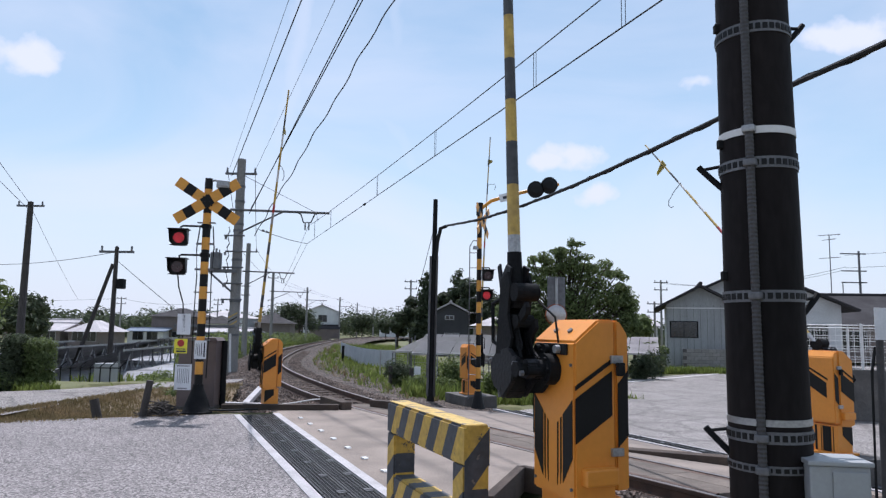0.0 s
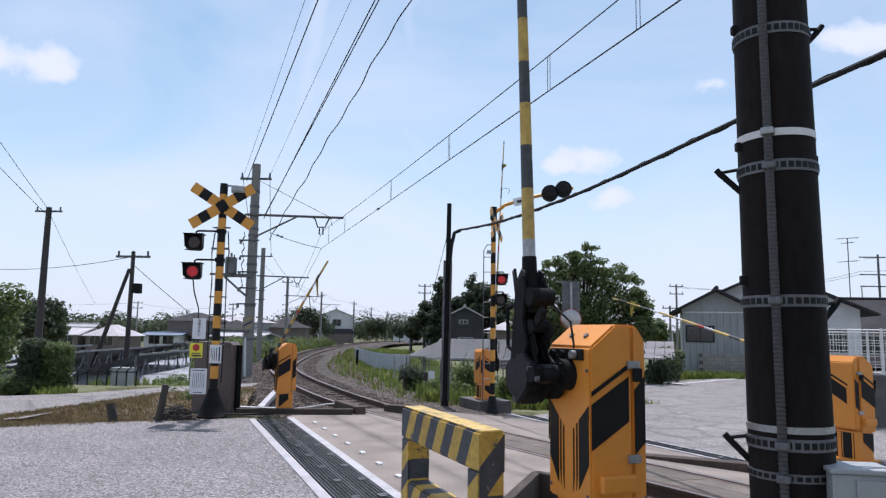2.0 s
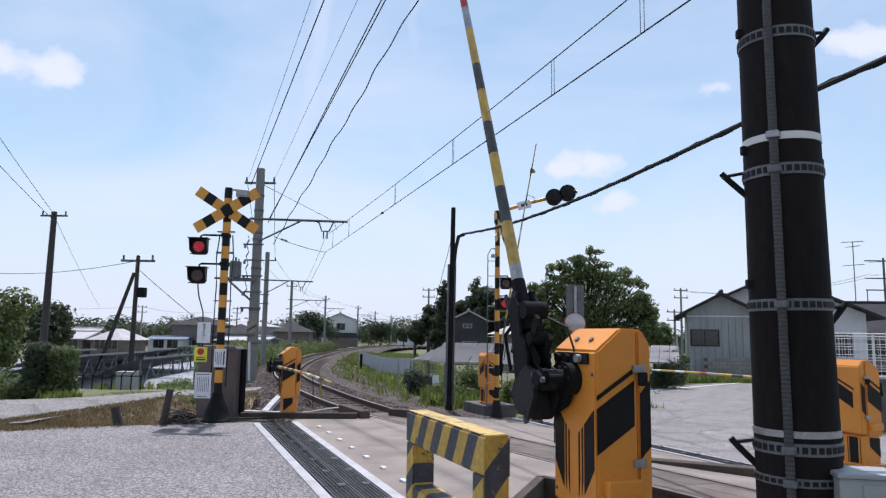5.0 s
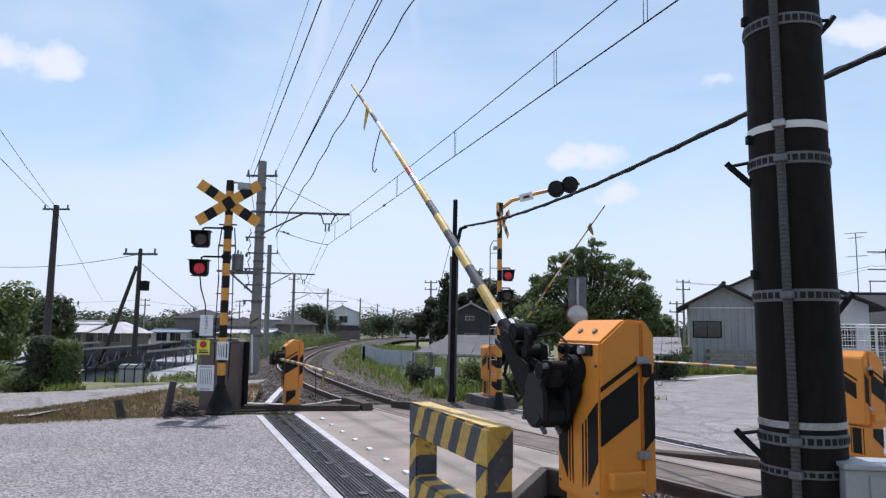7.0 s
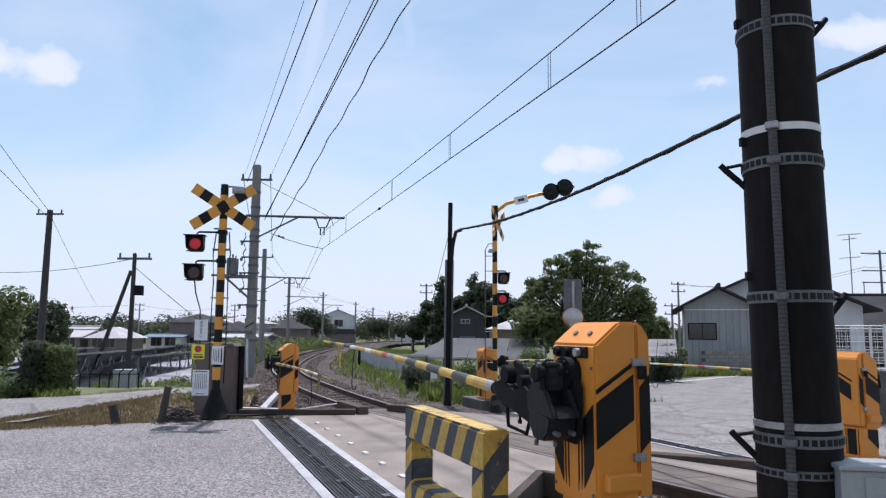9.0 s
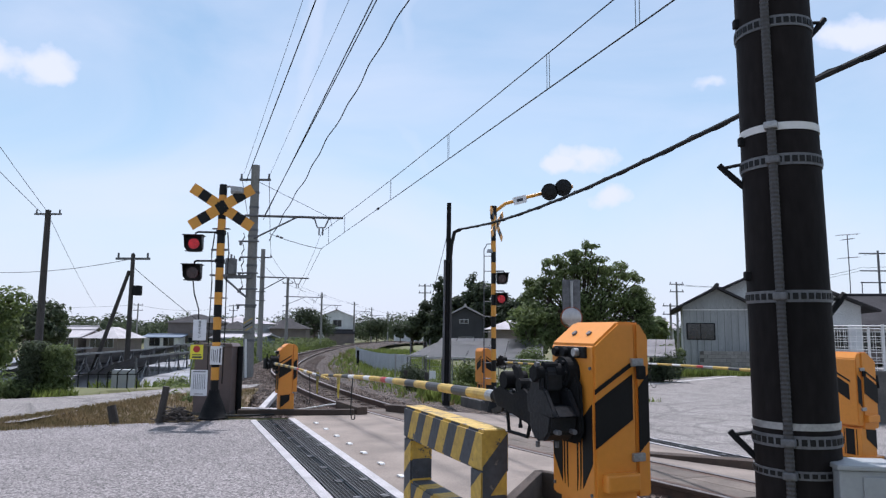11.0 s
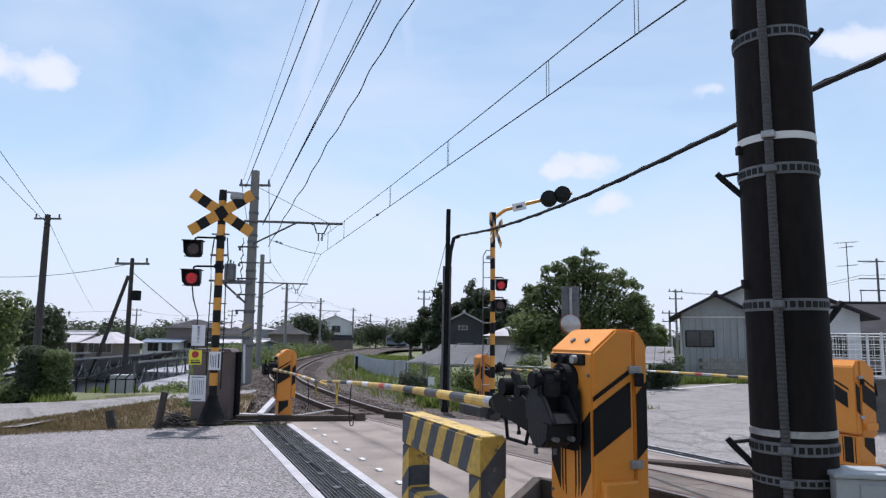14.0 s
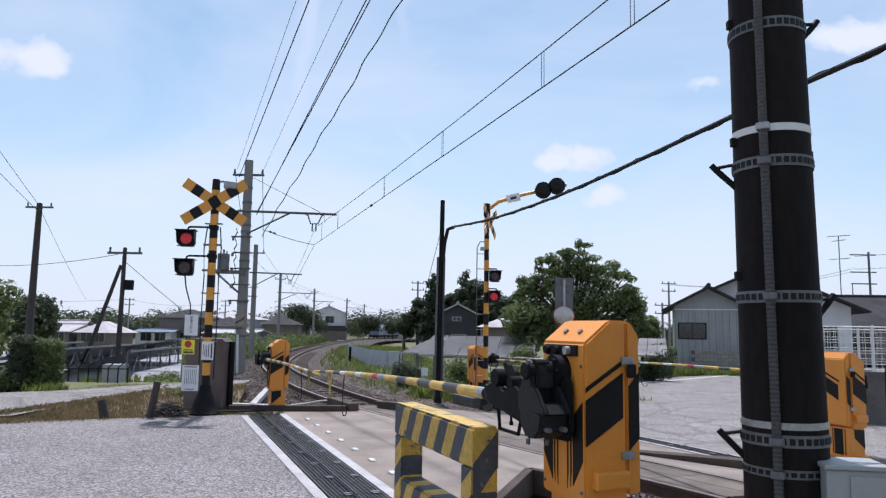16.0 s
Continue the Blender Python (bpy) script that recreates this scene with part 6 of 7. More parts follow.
def build_mirror():
    g = empty("traffic_mirror", pose(3.61, 22, -0.6), "convex traffic mirror and a grey sign back on one post", "traffic mirror")
    bm = nb()
    rod(bm, (0, 0, 0), (0, 0, 3.75), 0.045, seg=12)
    part("post", bm, STEEL, g)
    bm = nb()
    box(bm, (-0.28, 0.04, 2.75), (0.28, 0.07, 3.8), 0.01)
    part("sign_back", bm, STEEL_DULL, g, "plain grey sign back")
    bm = nb()
    bmesh.ops.create_uvsphere(bm, u_segments=24, v_segments=12, radius=0.31, matrix=pose(-0.02, -0.06, 2.60) @ Matrix.Diagonal((1, 0.25, 1, 1)))
    part("mirror_face", bm, mat("mirror_face", (0.5, 0.46, 0.44), rough=0.3, metal=0.8), g, smooth=True)
    bm = nb()
    tube(bm, [(-0.02 + 0.33 * math.cos(a), -0.03, 2.60 + 0.33 * math.sin(a)) for a in np.linspace(0, 2 * math.pi, 33)], 0.014, 6)
    part("rim", bm, mat("mirror_orange", (0.40, 0.09, 0.03), rough=0.5), g, "orange rim")


build_mirror()


def build_notice_post():
    g = empty("notice_post", pose(3.42, 5.5, -0.05), "grey pipe post with a white notice at its top", "sign")
    bm = nb()
    rod(bm, (0, 0, 0), (0.02, 0, 1.75), 0.028, seg=12)
    part("post", bm, CONDUIT, g)
    plate("notice", g, pose(0.05, -0.035, 1.68, 0, 0, 0), 0.17, 0.25, SIGN_WHITE, "white notice", [(0.02, 0, 0.02, 0.18)], SIGN_RED)
    bm = nb()
    tube(bm, [(0.03, 0.05, 0.1), (-0.04, 0.05, 0.3), (-0.03, 0.04, 1.3), (0.0, 0.03, 1.5)], 0.012, 6)
    part("cable", bm, WIRE, g)


build_notice_post()


# ---- buildings ----
def house_mat(name, a, b, **k):
    return mat(name, a, b, scale=0.8, rough=0.8, bump=0.2, fine=14, **k)


SIDING = house_mat("grey_siding", (0.34, 0.35, 0.345), (0.28, 0.29, 0.285), stretch=(4, 4, 0.3))
ROOF_DARK = house_mat("dark_tiles", (0.05, 0.047, 0.05), (0.032, 0.03, 0.032), spec=0.2)
ROOF_PALE = house_mat("pale_tin", (0.50, 0.47, 0.475), (0.34, 0.32, 0.33))
ROOF_BLUE = house_mat("blue_tin", (0.16, 0.20, 0.26), (0.12, 0.15, 0.20))
WALL_WHITE = house_mat("white_render", (0.66, 0.67, 0.66), (0.54, 0.55, 0.54))
WALL_BROWN = house_mat("brown_wall", (0.20, 0.16, 0.14), (0.14, 0.12, 0.11))
DARK_WALL = house_mat("dark_wall", (0.045, 0.045, 0.05), (0.03, 0.03, 0.034))
BLOCK = house_mat("concrete_block", (0.30, 0.285, 0.26), (0.22, 0.21, 0.19), rand=0.12)


def house(x, y, z, w, d, h, rise, wall, roof, label, turn=0.0, gable_front=True, wins=(), over=0.4, hip=False, group=""):
    """Gable to the front or ridge across; windows on the front wall as (x, z, w, h)."""
    g = empty("house", pose(x, y, z, 0, 0, turn), label, "house", group)
    bm = nb()
    if hip:
        box(bm, (-w / 2, 0, 0), (w / 2, d, h))
    elif gable_front:
        prism(bm, [(-w / 2, 0), (w / 2, 0), (w / 2, h), (0, h + rise), (-w / 2, h)], 0, d, "xz")
    else:
        prism(bm, [(0, 0), (d, 0), (d, h), (d / 2, h + rise), (0, h)], -w / 2, w / 2, "yz")
    part("wall", bm, wall, g)
    if hip:
        bm = nb()
        e, t = over, 0.12
        lo = [bm.verts.new(p) for p in ((-w / 2 - e, -e, h), (w / 2 + e, -e, h), (w / 2 + e, d + e, h), (-w / 2 - e, d + e, h))]
        k = min(w, d) / 2 + e
        a, b = bm.verts.new((-w / 2 - e + k if w > d else 0, d / 2 if w > d else k - e, h + rise)), bm.verts.new((w / 2 + e - k + 0.01 if w > d else 0, d / 2 if w > d else d + e - k + 0.01, h + rise))
        if w > d:
            for f in ((lo[0], lo[1], b, a), (lo[1], lo[2], b), (lo[2], lo[3], a, b), (lo[3], lo[0], a), (lo[3], lo[2], lo[1], lo[0])):
                bm.faces.new(f)
        else:
            for f in ((lo[0], lo[1], a), (lo[1], lo[2], b, a), (lo[2], lo[3], b), (lo[3], lo[0], a, b), (lo[3], lo[2], lo[1], lo[0])):
                bm.faces.new(f)
        bmesh.ops.recalc_face_normals(bm, faces=bm.faces)
        part("roof", bm, roof, g)
    else:
        for s in (-1, 1):
            bm = nb()
            W = w if gable_front else d
            sl = rise / (W / 2)
            pr = [(0, h + rise + 0.03), (s * (W / 2 + over), h - over * sl + 0.03), (s * (W / 2 + over), h - over * sl + 0.15), (0, h + rise + 0.17)]
            if gable_front:
                prism(bm, pr, -over, d + over, "xz")
            else:
                prism(bm, [(p + d / 2, q) for p, q in pr], -w / 2 - over, w / 2 + over, "yz")
            r = part("roof", bm, roof, g)
        bm = nb()
        if gable_front:
            rod(bm, (0, -over - 0.05, h + rise + 0.2), (0, d + over, h + rise + 0.2), 0.12, seg=8)
        else:
            rod(bm, (-w / 2 - over, d / 2, h + rise + 0.2), (w / 2 + over, d / 2, h + rise + 0.2), 0.12, seg=8)
        part("ridge", bm, roof, g)
    for wx, wz, ww, wh in wins:
        bm = nb()
        box(bm, (wx - ww / 2 - 0.05, -0.04, wz - wh / 2 - 0.05), (wx + ww / 2 + 0.05, -0.003, wz + wh / 2 + 0.05), 0.01)
        f = part("window", bm, BLACK_IRON if wall is SIDING else STEEL, g)
        for s in (-1, 1):
            bm = nb()
            box(bm, (wx + s * ww / 4 - ww / 4 + 0.02, -0.048, wz - wh / 2), (wx + s * ww / 4 + ww / 4 - 0.02, -0.042, wz + wh / 2))
            part("pane", bm, GLASS_DARK, f)
    return g


hg = house(14.82, 40, -0.55, 3.75, 9, 3.62, 0.98, SIDING, ROOF_DARK, "single-storey house with grey siding and a dark tiled gable", -17, True, [(-0.92, 2.2, 1.45, 0.85)], 0.58)
for k in range(11):
    bm = nb()
    box(bm, (-1.85 + k * 0.365, -0.012, 0.05), (-1.83 + k * 0.365, -0.002, 3.6))
    part("siding_joint", bm, STEEL_DULL, hg)
bm = nb()
box(bm, (-1.86, -0.02, 3.40), (1.86, -0.003, 3.46))
part("fascia", bm, WHITE, hg)
bm = nb()
rod(bm, (1.82, -0.08, 0.1), (1.82, -0.08, 3.5), 0.05, seg=8)
part("downpipe", bm, BLACK_IRON, hg)
house(20.2, 45.5, -0.55, 10.4, 8, 3.85, 2.35, WALL_WHITE, ROOF_DARK, "larger pale house with a broad dark tiled roof", -17, True, [(3.6, 1.9, 1.6, 1.5)], 0.9)
house(30.5, 52, -0.55, 10, 8, 3.0, 2.0, WALL_BROWN, ROOF_DARK, "low brown house with a dark tiled roof", -6, False, [(0, 1.6, 2, 1.3)], 0.7)
house(0.75, 60, -0.9, 3.0, 7, 3.75, 0.75, DARK_WALL, ROOF_PALE, "dark two-storey house with a pale gable roof", 0, True, [(-0.1, 3.3, 0.7, 0.28), (0.1, 1.5, 1.2, 0.9)], 0.25)
house(3.6, 46, -0.8, 2.6, 5, 2.5, 0.65, WALL_BROWN, ROOF_PALE, "low dark outbuilding with pale ribbed roof", 0, True, [(0.1, 1.4, 1.0, 0.7)], 0.35, True)
house(-25.8, 150, -1.2, 7.6, 9, 5.6, 1.5, WALL_WHITE, ROOF_PALE, "white two-storey house with a shallow gable", 8, True, [(0.2, 4.3, 1.8, 1.4), (-2.6, 4.4, 0.9, 0.9)], 0.3)
house(-25.0, 149.2, -1.2, 6.2, 1.0, 2.2, 0.5, WALL_BROWN, ROOF_DARK, "dark lean-to before a white house", 8, False, [], 0.2)
for x, y, w, d, h, r, wl, rf, hip in ((-52.3, 92, 4.6, 6, 2.2, 0.8, WALL_BROWN, ROOF_PALE, False), (-46.9, 92, 4.4, 6, 2.1, 1.5, WALL_BROWN, ROOF_PALE, True), (-58, 100, 9, 6, 2.3, 1.2, WALL_BROWN, ROOF_PALE, False), (-42, 108, 6, 8, 4.4, 1.4, WALL_BROWN, ROOF_DARK, True), (-38, 118, 9, 8, 4.4, 1.3, WALL_WHITE, ROOF_PALE, True), (-44.0, 104, 5.0, 6, 2.1, 0.3, WALL_WHITE, ROOF_BLUE, False), (-35.0, 108, 4.5, 5, 3.4, 1.3, WALL_WHITE, ROOF_DARK, True), (-24.5, 78, 5, 6, 2.4, 0.3, ROOF_BLUE, ROOF_PALE, False), (-33, 135, 7, 7, 4.2, 1.6, WALL_BROWN, ROOF_DARK, True), (-28.5, 118, 6, 6, 3.6, 1.5, WALL_BROWN, ROOF_DARK, True), (-31, 165, 9, 8, 5, 1.6, WALL_BROWN, ROOF_DARK, True), (-16.5, 235, 9, 7, 4, 1.8, WALL_WHITE, ROOF_DARK, True), (40, 75, 9, 7, 4.8, 1.4, WALL_BROWN, ROOF_DARK, True), (25, 95, 9, 7, 4.0, 1.2, WALL_WHITE, ROOF_PALE, False)):
    house(x, y, -1.9, w, d, h + 0.1, r, wl, rf, "distant low house with a weathered roof", random.uniform(-8, 8), False, [(-w * 0.2, 1.6, 1.5, 1.2), (w * 0.2, 1.6, 1.5, 1.2)], 0.5, hip, "houses beyond the fields")


def block_wall(x0, y0, x1, y1, z, rows, name, label):
    d = Vector((x1 - x0, y1 - y0, 0))
    g = empty(name, pose(x0, y0, z, 0, 0, math.degrees(math.atan2(d.y, d.x))), label, "wall", kind="structure")
    bm = nb()
    box(bm, (0, -0.06, 0.0), (0.385, 0.06, 0.185), 0.006)
    me = mesh_of("block", bm, BLOCK)
    n = int(d.length / 0.4)
    for r in range(rows):
        for k in range(n):
            shared("block", me, g, pose(k * 0.4 + (0.2 if r % 2 else 0), random.uniform(-0.004, 0.004), r * 0.2))
    bm = nb()
    box(bm, (0, -0.045, -0.1), (n * 0.4 + 0.2, 0.045, rows * 0.2 - 0.02))
    part("mortar", bm, CONC_DARK, g)


block_wall(13.3, 38.7, 18.2, 38.4, -0.6, 6, "wall_block", "low wall of grey concrete blocks before the house")


def mesh_fence(x0, y0, x1, y1, z, h, n, label, material, low=0.0):
    d = Vector((x1 - x0, y1 - y0, 0))
    g = empty("mesh_fence", pose(x0, y0, z, 0, 0, math.degrees(math.atan2(d.y, d.x))), label, "fence", "mesh fences")
    L = d.length
    for k in range(n + 1):
        bm = nb()
        rod(bm, (L * k / n, 0, 0), (L * k / n, 0, h + 0.04), 0.028, seg=8)
        part("post", bm, material, g)
    for k in range(n):
        bm = nb()
        a, b = L * k / n + 0.03, L * (k + 1) / n - 0.03
        for zz in np.linspace(low + 0.05, h, 9):
            rod(bm, (a, 0, zz), (b, 0, zz), 0.006 if zz < h else 0.016, seg=5, caps=False)
        for xx in np.linspace(a, b, max(4, int((b - a) / 0.12))):
            rod(bm, (xx, 0, low + 0.05), (xx, 0, h), 0.004, seg=4, caps=False)
        part("mesh_panel", bm, material, g)
    return g


mesh_fence(8.6, 17.2, 14.5, 15.6, 0.7, 1.05, 4, "white welded-mesh fence on a concrete wall", WHITE)
mesh_fence(9.2, 19.2, 16.0, 17.6, -0.55, 2.25, 4, "taller white welded-mesh fence behind", WHITE)
bm = nb()
box(bm, (0, -0.1, 0), (6.6, 0.1, 1.35), 0.02)
tagged(part("retaining_wall", bm, CONC_DARK, None, "dark weathered concrete retaining wall", pose(8.5, 17.2, -0.65, 0, 0, -15.2)), "", "wall", "", "structure")
mesh_fence(-2.6, 30, 3.5, 24.5, -0.6, 1.15, 5, "pale green wire fence along a garden", STEEL)

# corrugated sheet fence by the curve
g = empty("sheet_fence", None, "pale corrugated sheet fence following the curve", "fence")
path = [Vector((-8.3, 58, 0)), Vector((-6.8, 50, 0)), Vector((-5.2, 43.5, 0)), Vector((-3.4, 38.5, 0)), Vector((-2.4, 36.4, 0))]
pl = mat("sheet_metal", (0.44, 0.47, 0.50), (0.34, 0.37, 0.40), rough=0.5, metal=0.3, scale=1.5)
pp = spline([tuple(p) for p in path], 0.6)
for a, b in zip(pp, pp[1:]):
    d = b - a
    bm = nb()
    n = 6
    zg_ = ground_z(a.x, a.y) - 0.05
    for k in range(n):
        q0, q1 = a + d * (k / n), a + d * ((k + 1) / n)
        off = Vector((-d.y, d.x, 0)).normalized() * 0.015 * (1 if k % 2 else -1)
        vs = [bm.verts.new((q0 + off) + Vector((0, 0, zg_))), bm.verts.new((q1 - off) + Vector((0, 0, zg_))), bm.verts.new((q1 - off) + Vector((0, 0, zg_ + 0.98))), bm.verts.new((q0 + off) + Vector((0, 0, zg_ + 0.98)))]
        bm.faces.new(vs)
    bmesh.ops.remove_doubles(bm, verts=bm.verts, dist=0.001)
    bmesh.ops.solidify(bm, geom=list(bm.faces), thickness=0.01)
    part("sheet", bm, pl, g)

# roofs of low sheds and panel arrays on the far side
SOLAR = mat("solar_glass", (0.13, 0.13, 0.14), (0.19, 0.185, 0.185), rough=0.55, scale=0.6, spec=0.5)
SOLAR_BACK = mat("panel_back", (0.17, 0.175, 0.185), (0.12, 0.125, 0.135), rough=0.7, scale=1.2)


def lean_roof(x0, x1, y0, z0, y1, z1, label, skew=0.0, n=6, material=None, legs=True):
    g = empty("panel_array", None, label, "solar panels", "panel arrays")
    for k in range(n):
        a, b = x0 + (x1 - x0) * k / n + 0.01, x0 + (x1 - x0) * (k + 1) / n - 0.01
        bm = nb()
        vs = [bm.verts.new(p) for p in ((a, y0, z0), (b, y0, z0), (b + skew, y1, z1), (a + skew, y1, z1))]
        bm.faces.new(vs)
        bmesh.ops.solidify(bm, geom=list(bm.faces), thickness=0.05)
        p = part("panel", bm, material or SOLAR, g)
        bm = nb()
        box(bm, (a, y0 - 0.03, z0 - 0.05), (b, y0, z0 + 0.02))
        part("panel_frame", bm, STEEL, p)
        if legs:
            for (yy, zz) in ((y0 + 0.1, z0 - 0.05), (y1 - 0.1, z1 - 0.05)):
                bm = nb()
                rod(bm, (a, yy, -1.3), (a, yy, zz), 0.03, seg=6)
                part("leg", bm, STEEL_DULL, g)
    return g


lean_roof(-1.2, 3.4, 27.6, 0.52, 31.5, 1.25, "weathered panel array over a low shed", 0.5, 6)
lean_roof(-2.0, 0.1, 28.6, 0.55, 30.6, 1.15, "small weathered panel array", 1.3, 3)
lean_roof(7.4, 10.4, 33.5, 0.45, 38.5, 1.2, "pale weathered panel array beyond the road", 1.5, 6, ROOF_PALE)
# rows of panels in the low field, seen from behind
for xa, ya, xb, yb, z0, n in ((-13.87, 24.34, -14.65, 33.77, 0.62, 8), (-10.84, 23.91, -11.39, 30.74, 0.62, 6), (-15.45, 27.25, -15.72, 30.06, 0.75, 4), (-14.12, 35.27, -14.22, 37.72, 0.8, 3), (-14.1, 32.82, -14.71, 39.64, 0.7, 4)):
    run = Vector((xb - xa, yb - ya, 0))
    g = lean_roof(0, run.length, 0, z0, 2.4, z0 - 0.75, "row of ground-mounted solar panels seen from behind", 0, n, SOLAR_BACK)
    g.matrix_basis = pose(xa, ya, 0, 0, 0, math.degrees(math.atan2(run.y, run.x)))
    for k in range(n):
        a, b = run.length * k / n, run.length * (k + 1) / n
        bm = nb()
        rod(bm, (a, 0.1, -0.9), (b, 0.15, z0 - 0.2), 0.018, seg=5)
        rod(bm, (b, 0.1, -0.9), (a, 0.15, z0 - 0.2), 0.018, seg=5)
        part("cross_brace", bm, STEEL, g)
rows = [[((23.4 + 14 * j / 16) * (-0.70 + 0.32 * k / 24), 23.4 + 14 * j / 16, (-0.62 if j == 0 else -0.14 + 0.008 * j) - 0.03 * noise.noise(Vector((k * 0.7, j, 0)))) for k in range(25)] for j in range(17)]
sheet("weed_sheet", rows, mat("weed_sheet", (0.36, 0.365, 0.39), (0.10, 0.10, 0.105), scale=0.9, rough=0.6), label="pale weed sheeting under the solar panels", category="ground sheet", kind="structure")
# low black rail and boxes by the solar field
g = empty("black_railing", None, "low black tubular railing beside the solar field", "railing")
for k in range(9):
    bm = nb()
    x = -10.9 + k * 0.27
    tube(bm, [(x, 19.2, -0.2), (x, 19.2, 0.35), (x + 0.1, 19.3, 0.48)], 0.018, 6)
    part("post", bm, BLACK_IRON, g)
bm = nb()
rod(bm, (-10.9, 19.2, 0.30), (-8.7, 19.2, 0.32), 0.015, seg=6)
part("rail", bm, BLACK_IRON, g)
bm = nb()
box(bm, (-0.25, -0.2, 0), (0.25, 0.2, 0.75), 0.02)
tagged(part("meter_cabinet", bm, CABINET, None, "pale grey cabinet behind the low railing", pose(-9.5, 20.0, -0.35)), "", "cabinet")


# ---- trees, hedges, grass ----
def leaves(name, blobs, count, size, material, parent=None, seed=1, flat=0.5, label="", m=None):
    """Many small leaf blades on the outside and inside of overlapping clumps."""
    rnd = random.Random(seed)
    V, F = [], []
    w = [b[3] * b[4] * b[5] for b in blobs]
    w = [x ** 0.7 for x in w]
    for _ in range(count):
        x, y, z, rx, ry, rz = rnd.choices(blobs, w)[0]
        d = Vector((rnd.gauss(0, 1), rnd.gauss(0, 1), rnd.gauss(0, 1))).normalized()
        r = rnd.random() ** 0.35
        ns = noise.noise(Vector((x, y, z)) + d * 1.7) * 0.25
        p = Vector((x + d.x * rx * (r + ns), y + d.y * ry * (r + ns), z + d.z * rz * (r + ns)))
        n = (d + Vector((rnd.uniform(-1, 1), rnd.uniform(-1, 1), rnd.uniform(-0.4, 1.2))) * flat * 1.6).normalized()
        t = n.orthogonal().normalized()
        t = Matrix.Rotation(rnd.random() * 6.28, 3, n) @ t
        u = n.cross(t)
        s = size * rnd.uniform(0.6, 1.4)
        b = len(V)
        V += [tuple(p - t * s), tuple(p + u * s * 0.42 + n * s * 0.1), tuple(p + t * s), tuple(p - u * s * 0.42 + n * s * 0.1)]
        F.append((b, b + 1, b + 2, b + 3))
    me = bpy.data.meshes.new(name)
    me.from_pydata(V, [], F)
    me.materials.append(material)
    ob = new(name, me)
    ob.parent = parent
    if m is not None:
        ob.matrix_basis = m
    return tagged(ob, label)


def tree(x, y, z, h, spread, material, label, count=5000, size=0.14, seed=1, blobs=None, trunk=0.16, category="tree", group=""):
    rnd = random.Random(seed)
    g = empty("tree", pose(x, y, z), label, category, group)
    bm = nb()
    rod(bm, (0, 0, -0.2), (0.05, 0, h * 0.4), trunk, trunk * 0.7, seg=8)
    if blobs is None:
        blobs = []
        for k in range(11):
            a, q = rnd.random() * 6.28, rnd.random() ** 0.6
            zz = h * rnd.uniform(0.38, 0.86)
            rr = spread * (0.34 + 0.16 * rnd.random())
            blobs.append((math.cos(a) * spread * 0.62 * q, math.sin(a) * spread * 0.62 * q, zz, rr, rr, rr * 0.8))
    for b in blobs:
        rod(bm, (0.04, 0, h * rnd.uniform(0.2, 0.4)), b[:3], trunk * 0.4, trunk * 0.08, seg=5)
    part("trunk", bm, BARK, g)
    leaves("crown", blobs, count, size, material, g, seed)
    return g


# the big garden tree behind the crossing
B = [(-1.9, 0, 3.0, 1.1, 1.2, 0.9), (-0.9, 0, 4.3, 1.25, 1.2, 0.95), (0.1, 0.2, 5.05, 1.3, 1.2, 0.95), (1.2, 0, 4.5, 1.1, 1.1, 0.8), (1.9, 0, 3.6, 1.2, 1.2, 0.9), (2.7, 0.3, 3.5, 0.95, 1.0, 0.8), (2.6, 0, 2.5, 1.0, 1.0, 0.9), (0.3, -0.2, 3.4, 1.6, 1.4, 1.1), (-1.2, -0.2, 2.2, 1.2, 1.1, 0.9), (1.2, -0.3, 2.2, 1.5, 1.2, 1.0), (0.0, -0.3, 1.2, 1.4, 1.1, 0.7), (2.0, -0.2, 1.3, 1.0, 1.0, 0.6)]
_r = random.Random(77)
B = [(a, b, c, d * 0.86, e * 0.9, f * 0.86) for a, b, c, d, e, f in B]
for _ in range(95):
    _a = _r.uniform(-0.3, 3.5)
    B.append((0.35 + 2.75 * math.cos(_a) * _r.uniform(0.85, 1.08), _r.uniform(-0.6, 0.6), 2.9 + 3.0 * math.sin(_a) * _r.uniform(0.7, 1.08), _r.uniform(0.18, 0.42), 0.35, _r.uniform(0.12, 0.30)))
tree(5.6, 32, -0.6, 6.2, 3.4, LEAF, "broad leafy garden tree with an uneven crown", 34000, 0.075, 3, B, 0.22)
tree(3.4, 31, -0.6, 3.6, 1.5, LEAF, "smaller garden tree beside a bigger one", 3000, 0.11, 5)
# conifers and dark trees in a group behind the dark house
for k, (x, y, h, s) in enumerate(((-1.7, 72, 8.2, 1.8), (-3.3, 74, 6.2, 2.0), (1.6, 72, 8.6, 2.2), (3.6, 70, 8.0, 2.6), (-0.2, 76, 6.8, 2.2), (5.5, 66, 6.5, 2.2), (0.4, 70, 4.5, 2.0), (-5.0, 78, 4.2, 1.6))):
    if k in (0, 2):
        bl = [(0.25 * math.cos(i * 2.4), 0.25 * math.sin(i * 2.4), h * (0.2 + 0.075 * i), s * (1.05 - 0.085 * i), s * (1.05 - 0.085 * i), h * 0.07) for i in range(11)]
        tree(x, y, -1.0, h, s, LEAF_DARK, "tall dark conifer behind the houses", 3200, 0.24, 30 + k, bl, 0.2, "conifer", "dark trees")
    else:
        tree(x, y, -1.0, h, s, LEAF_DARK, "dark spreading tree behind the houses", 3200, 0.24, 30 + k, None, 0.2, "tree", "dark trees")
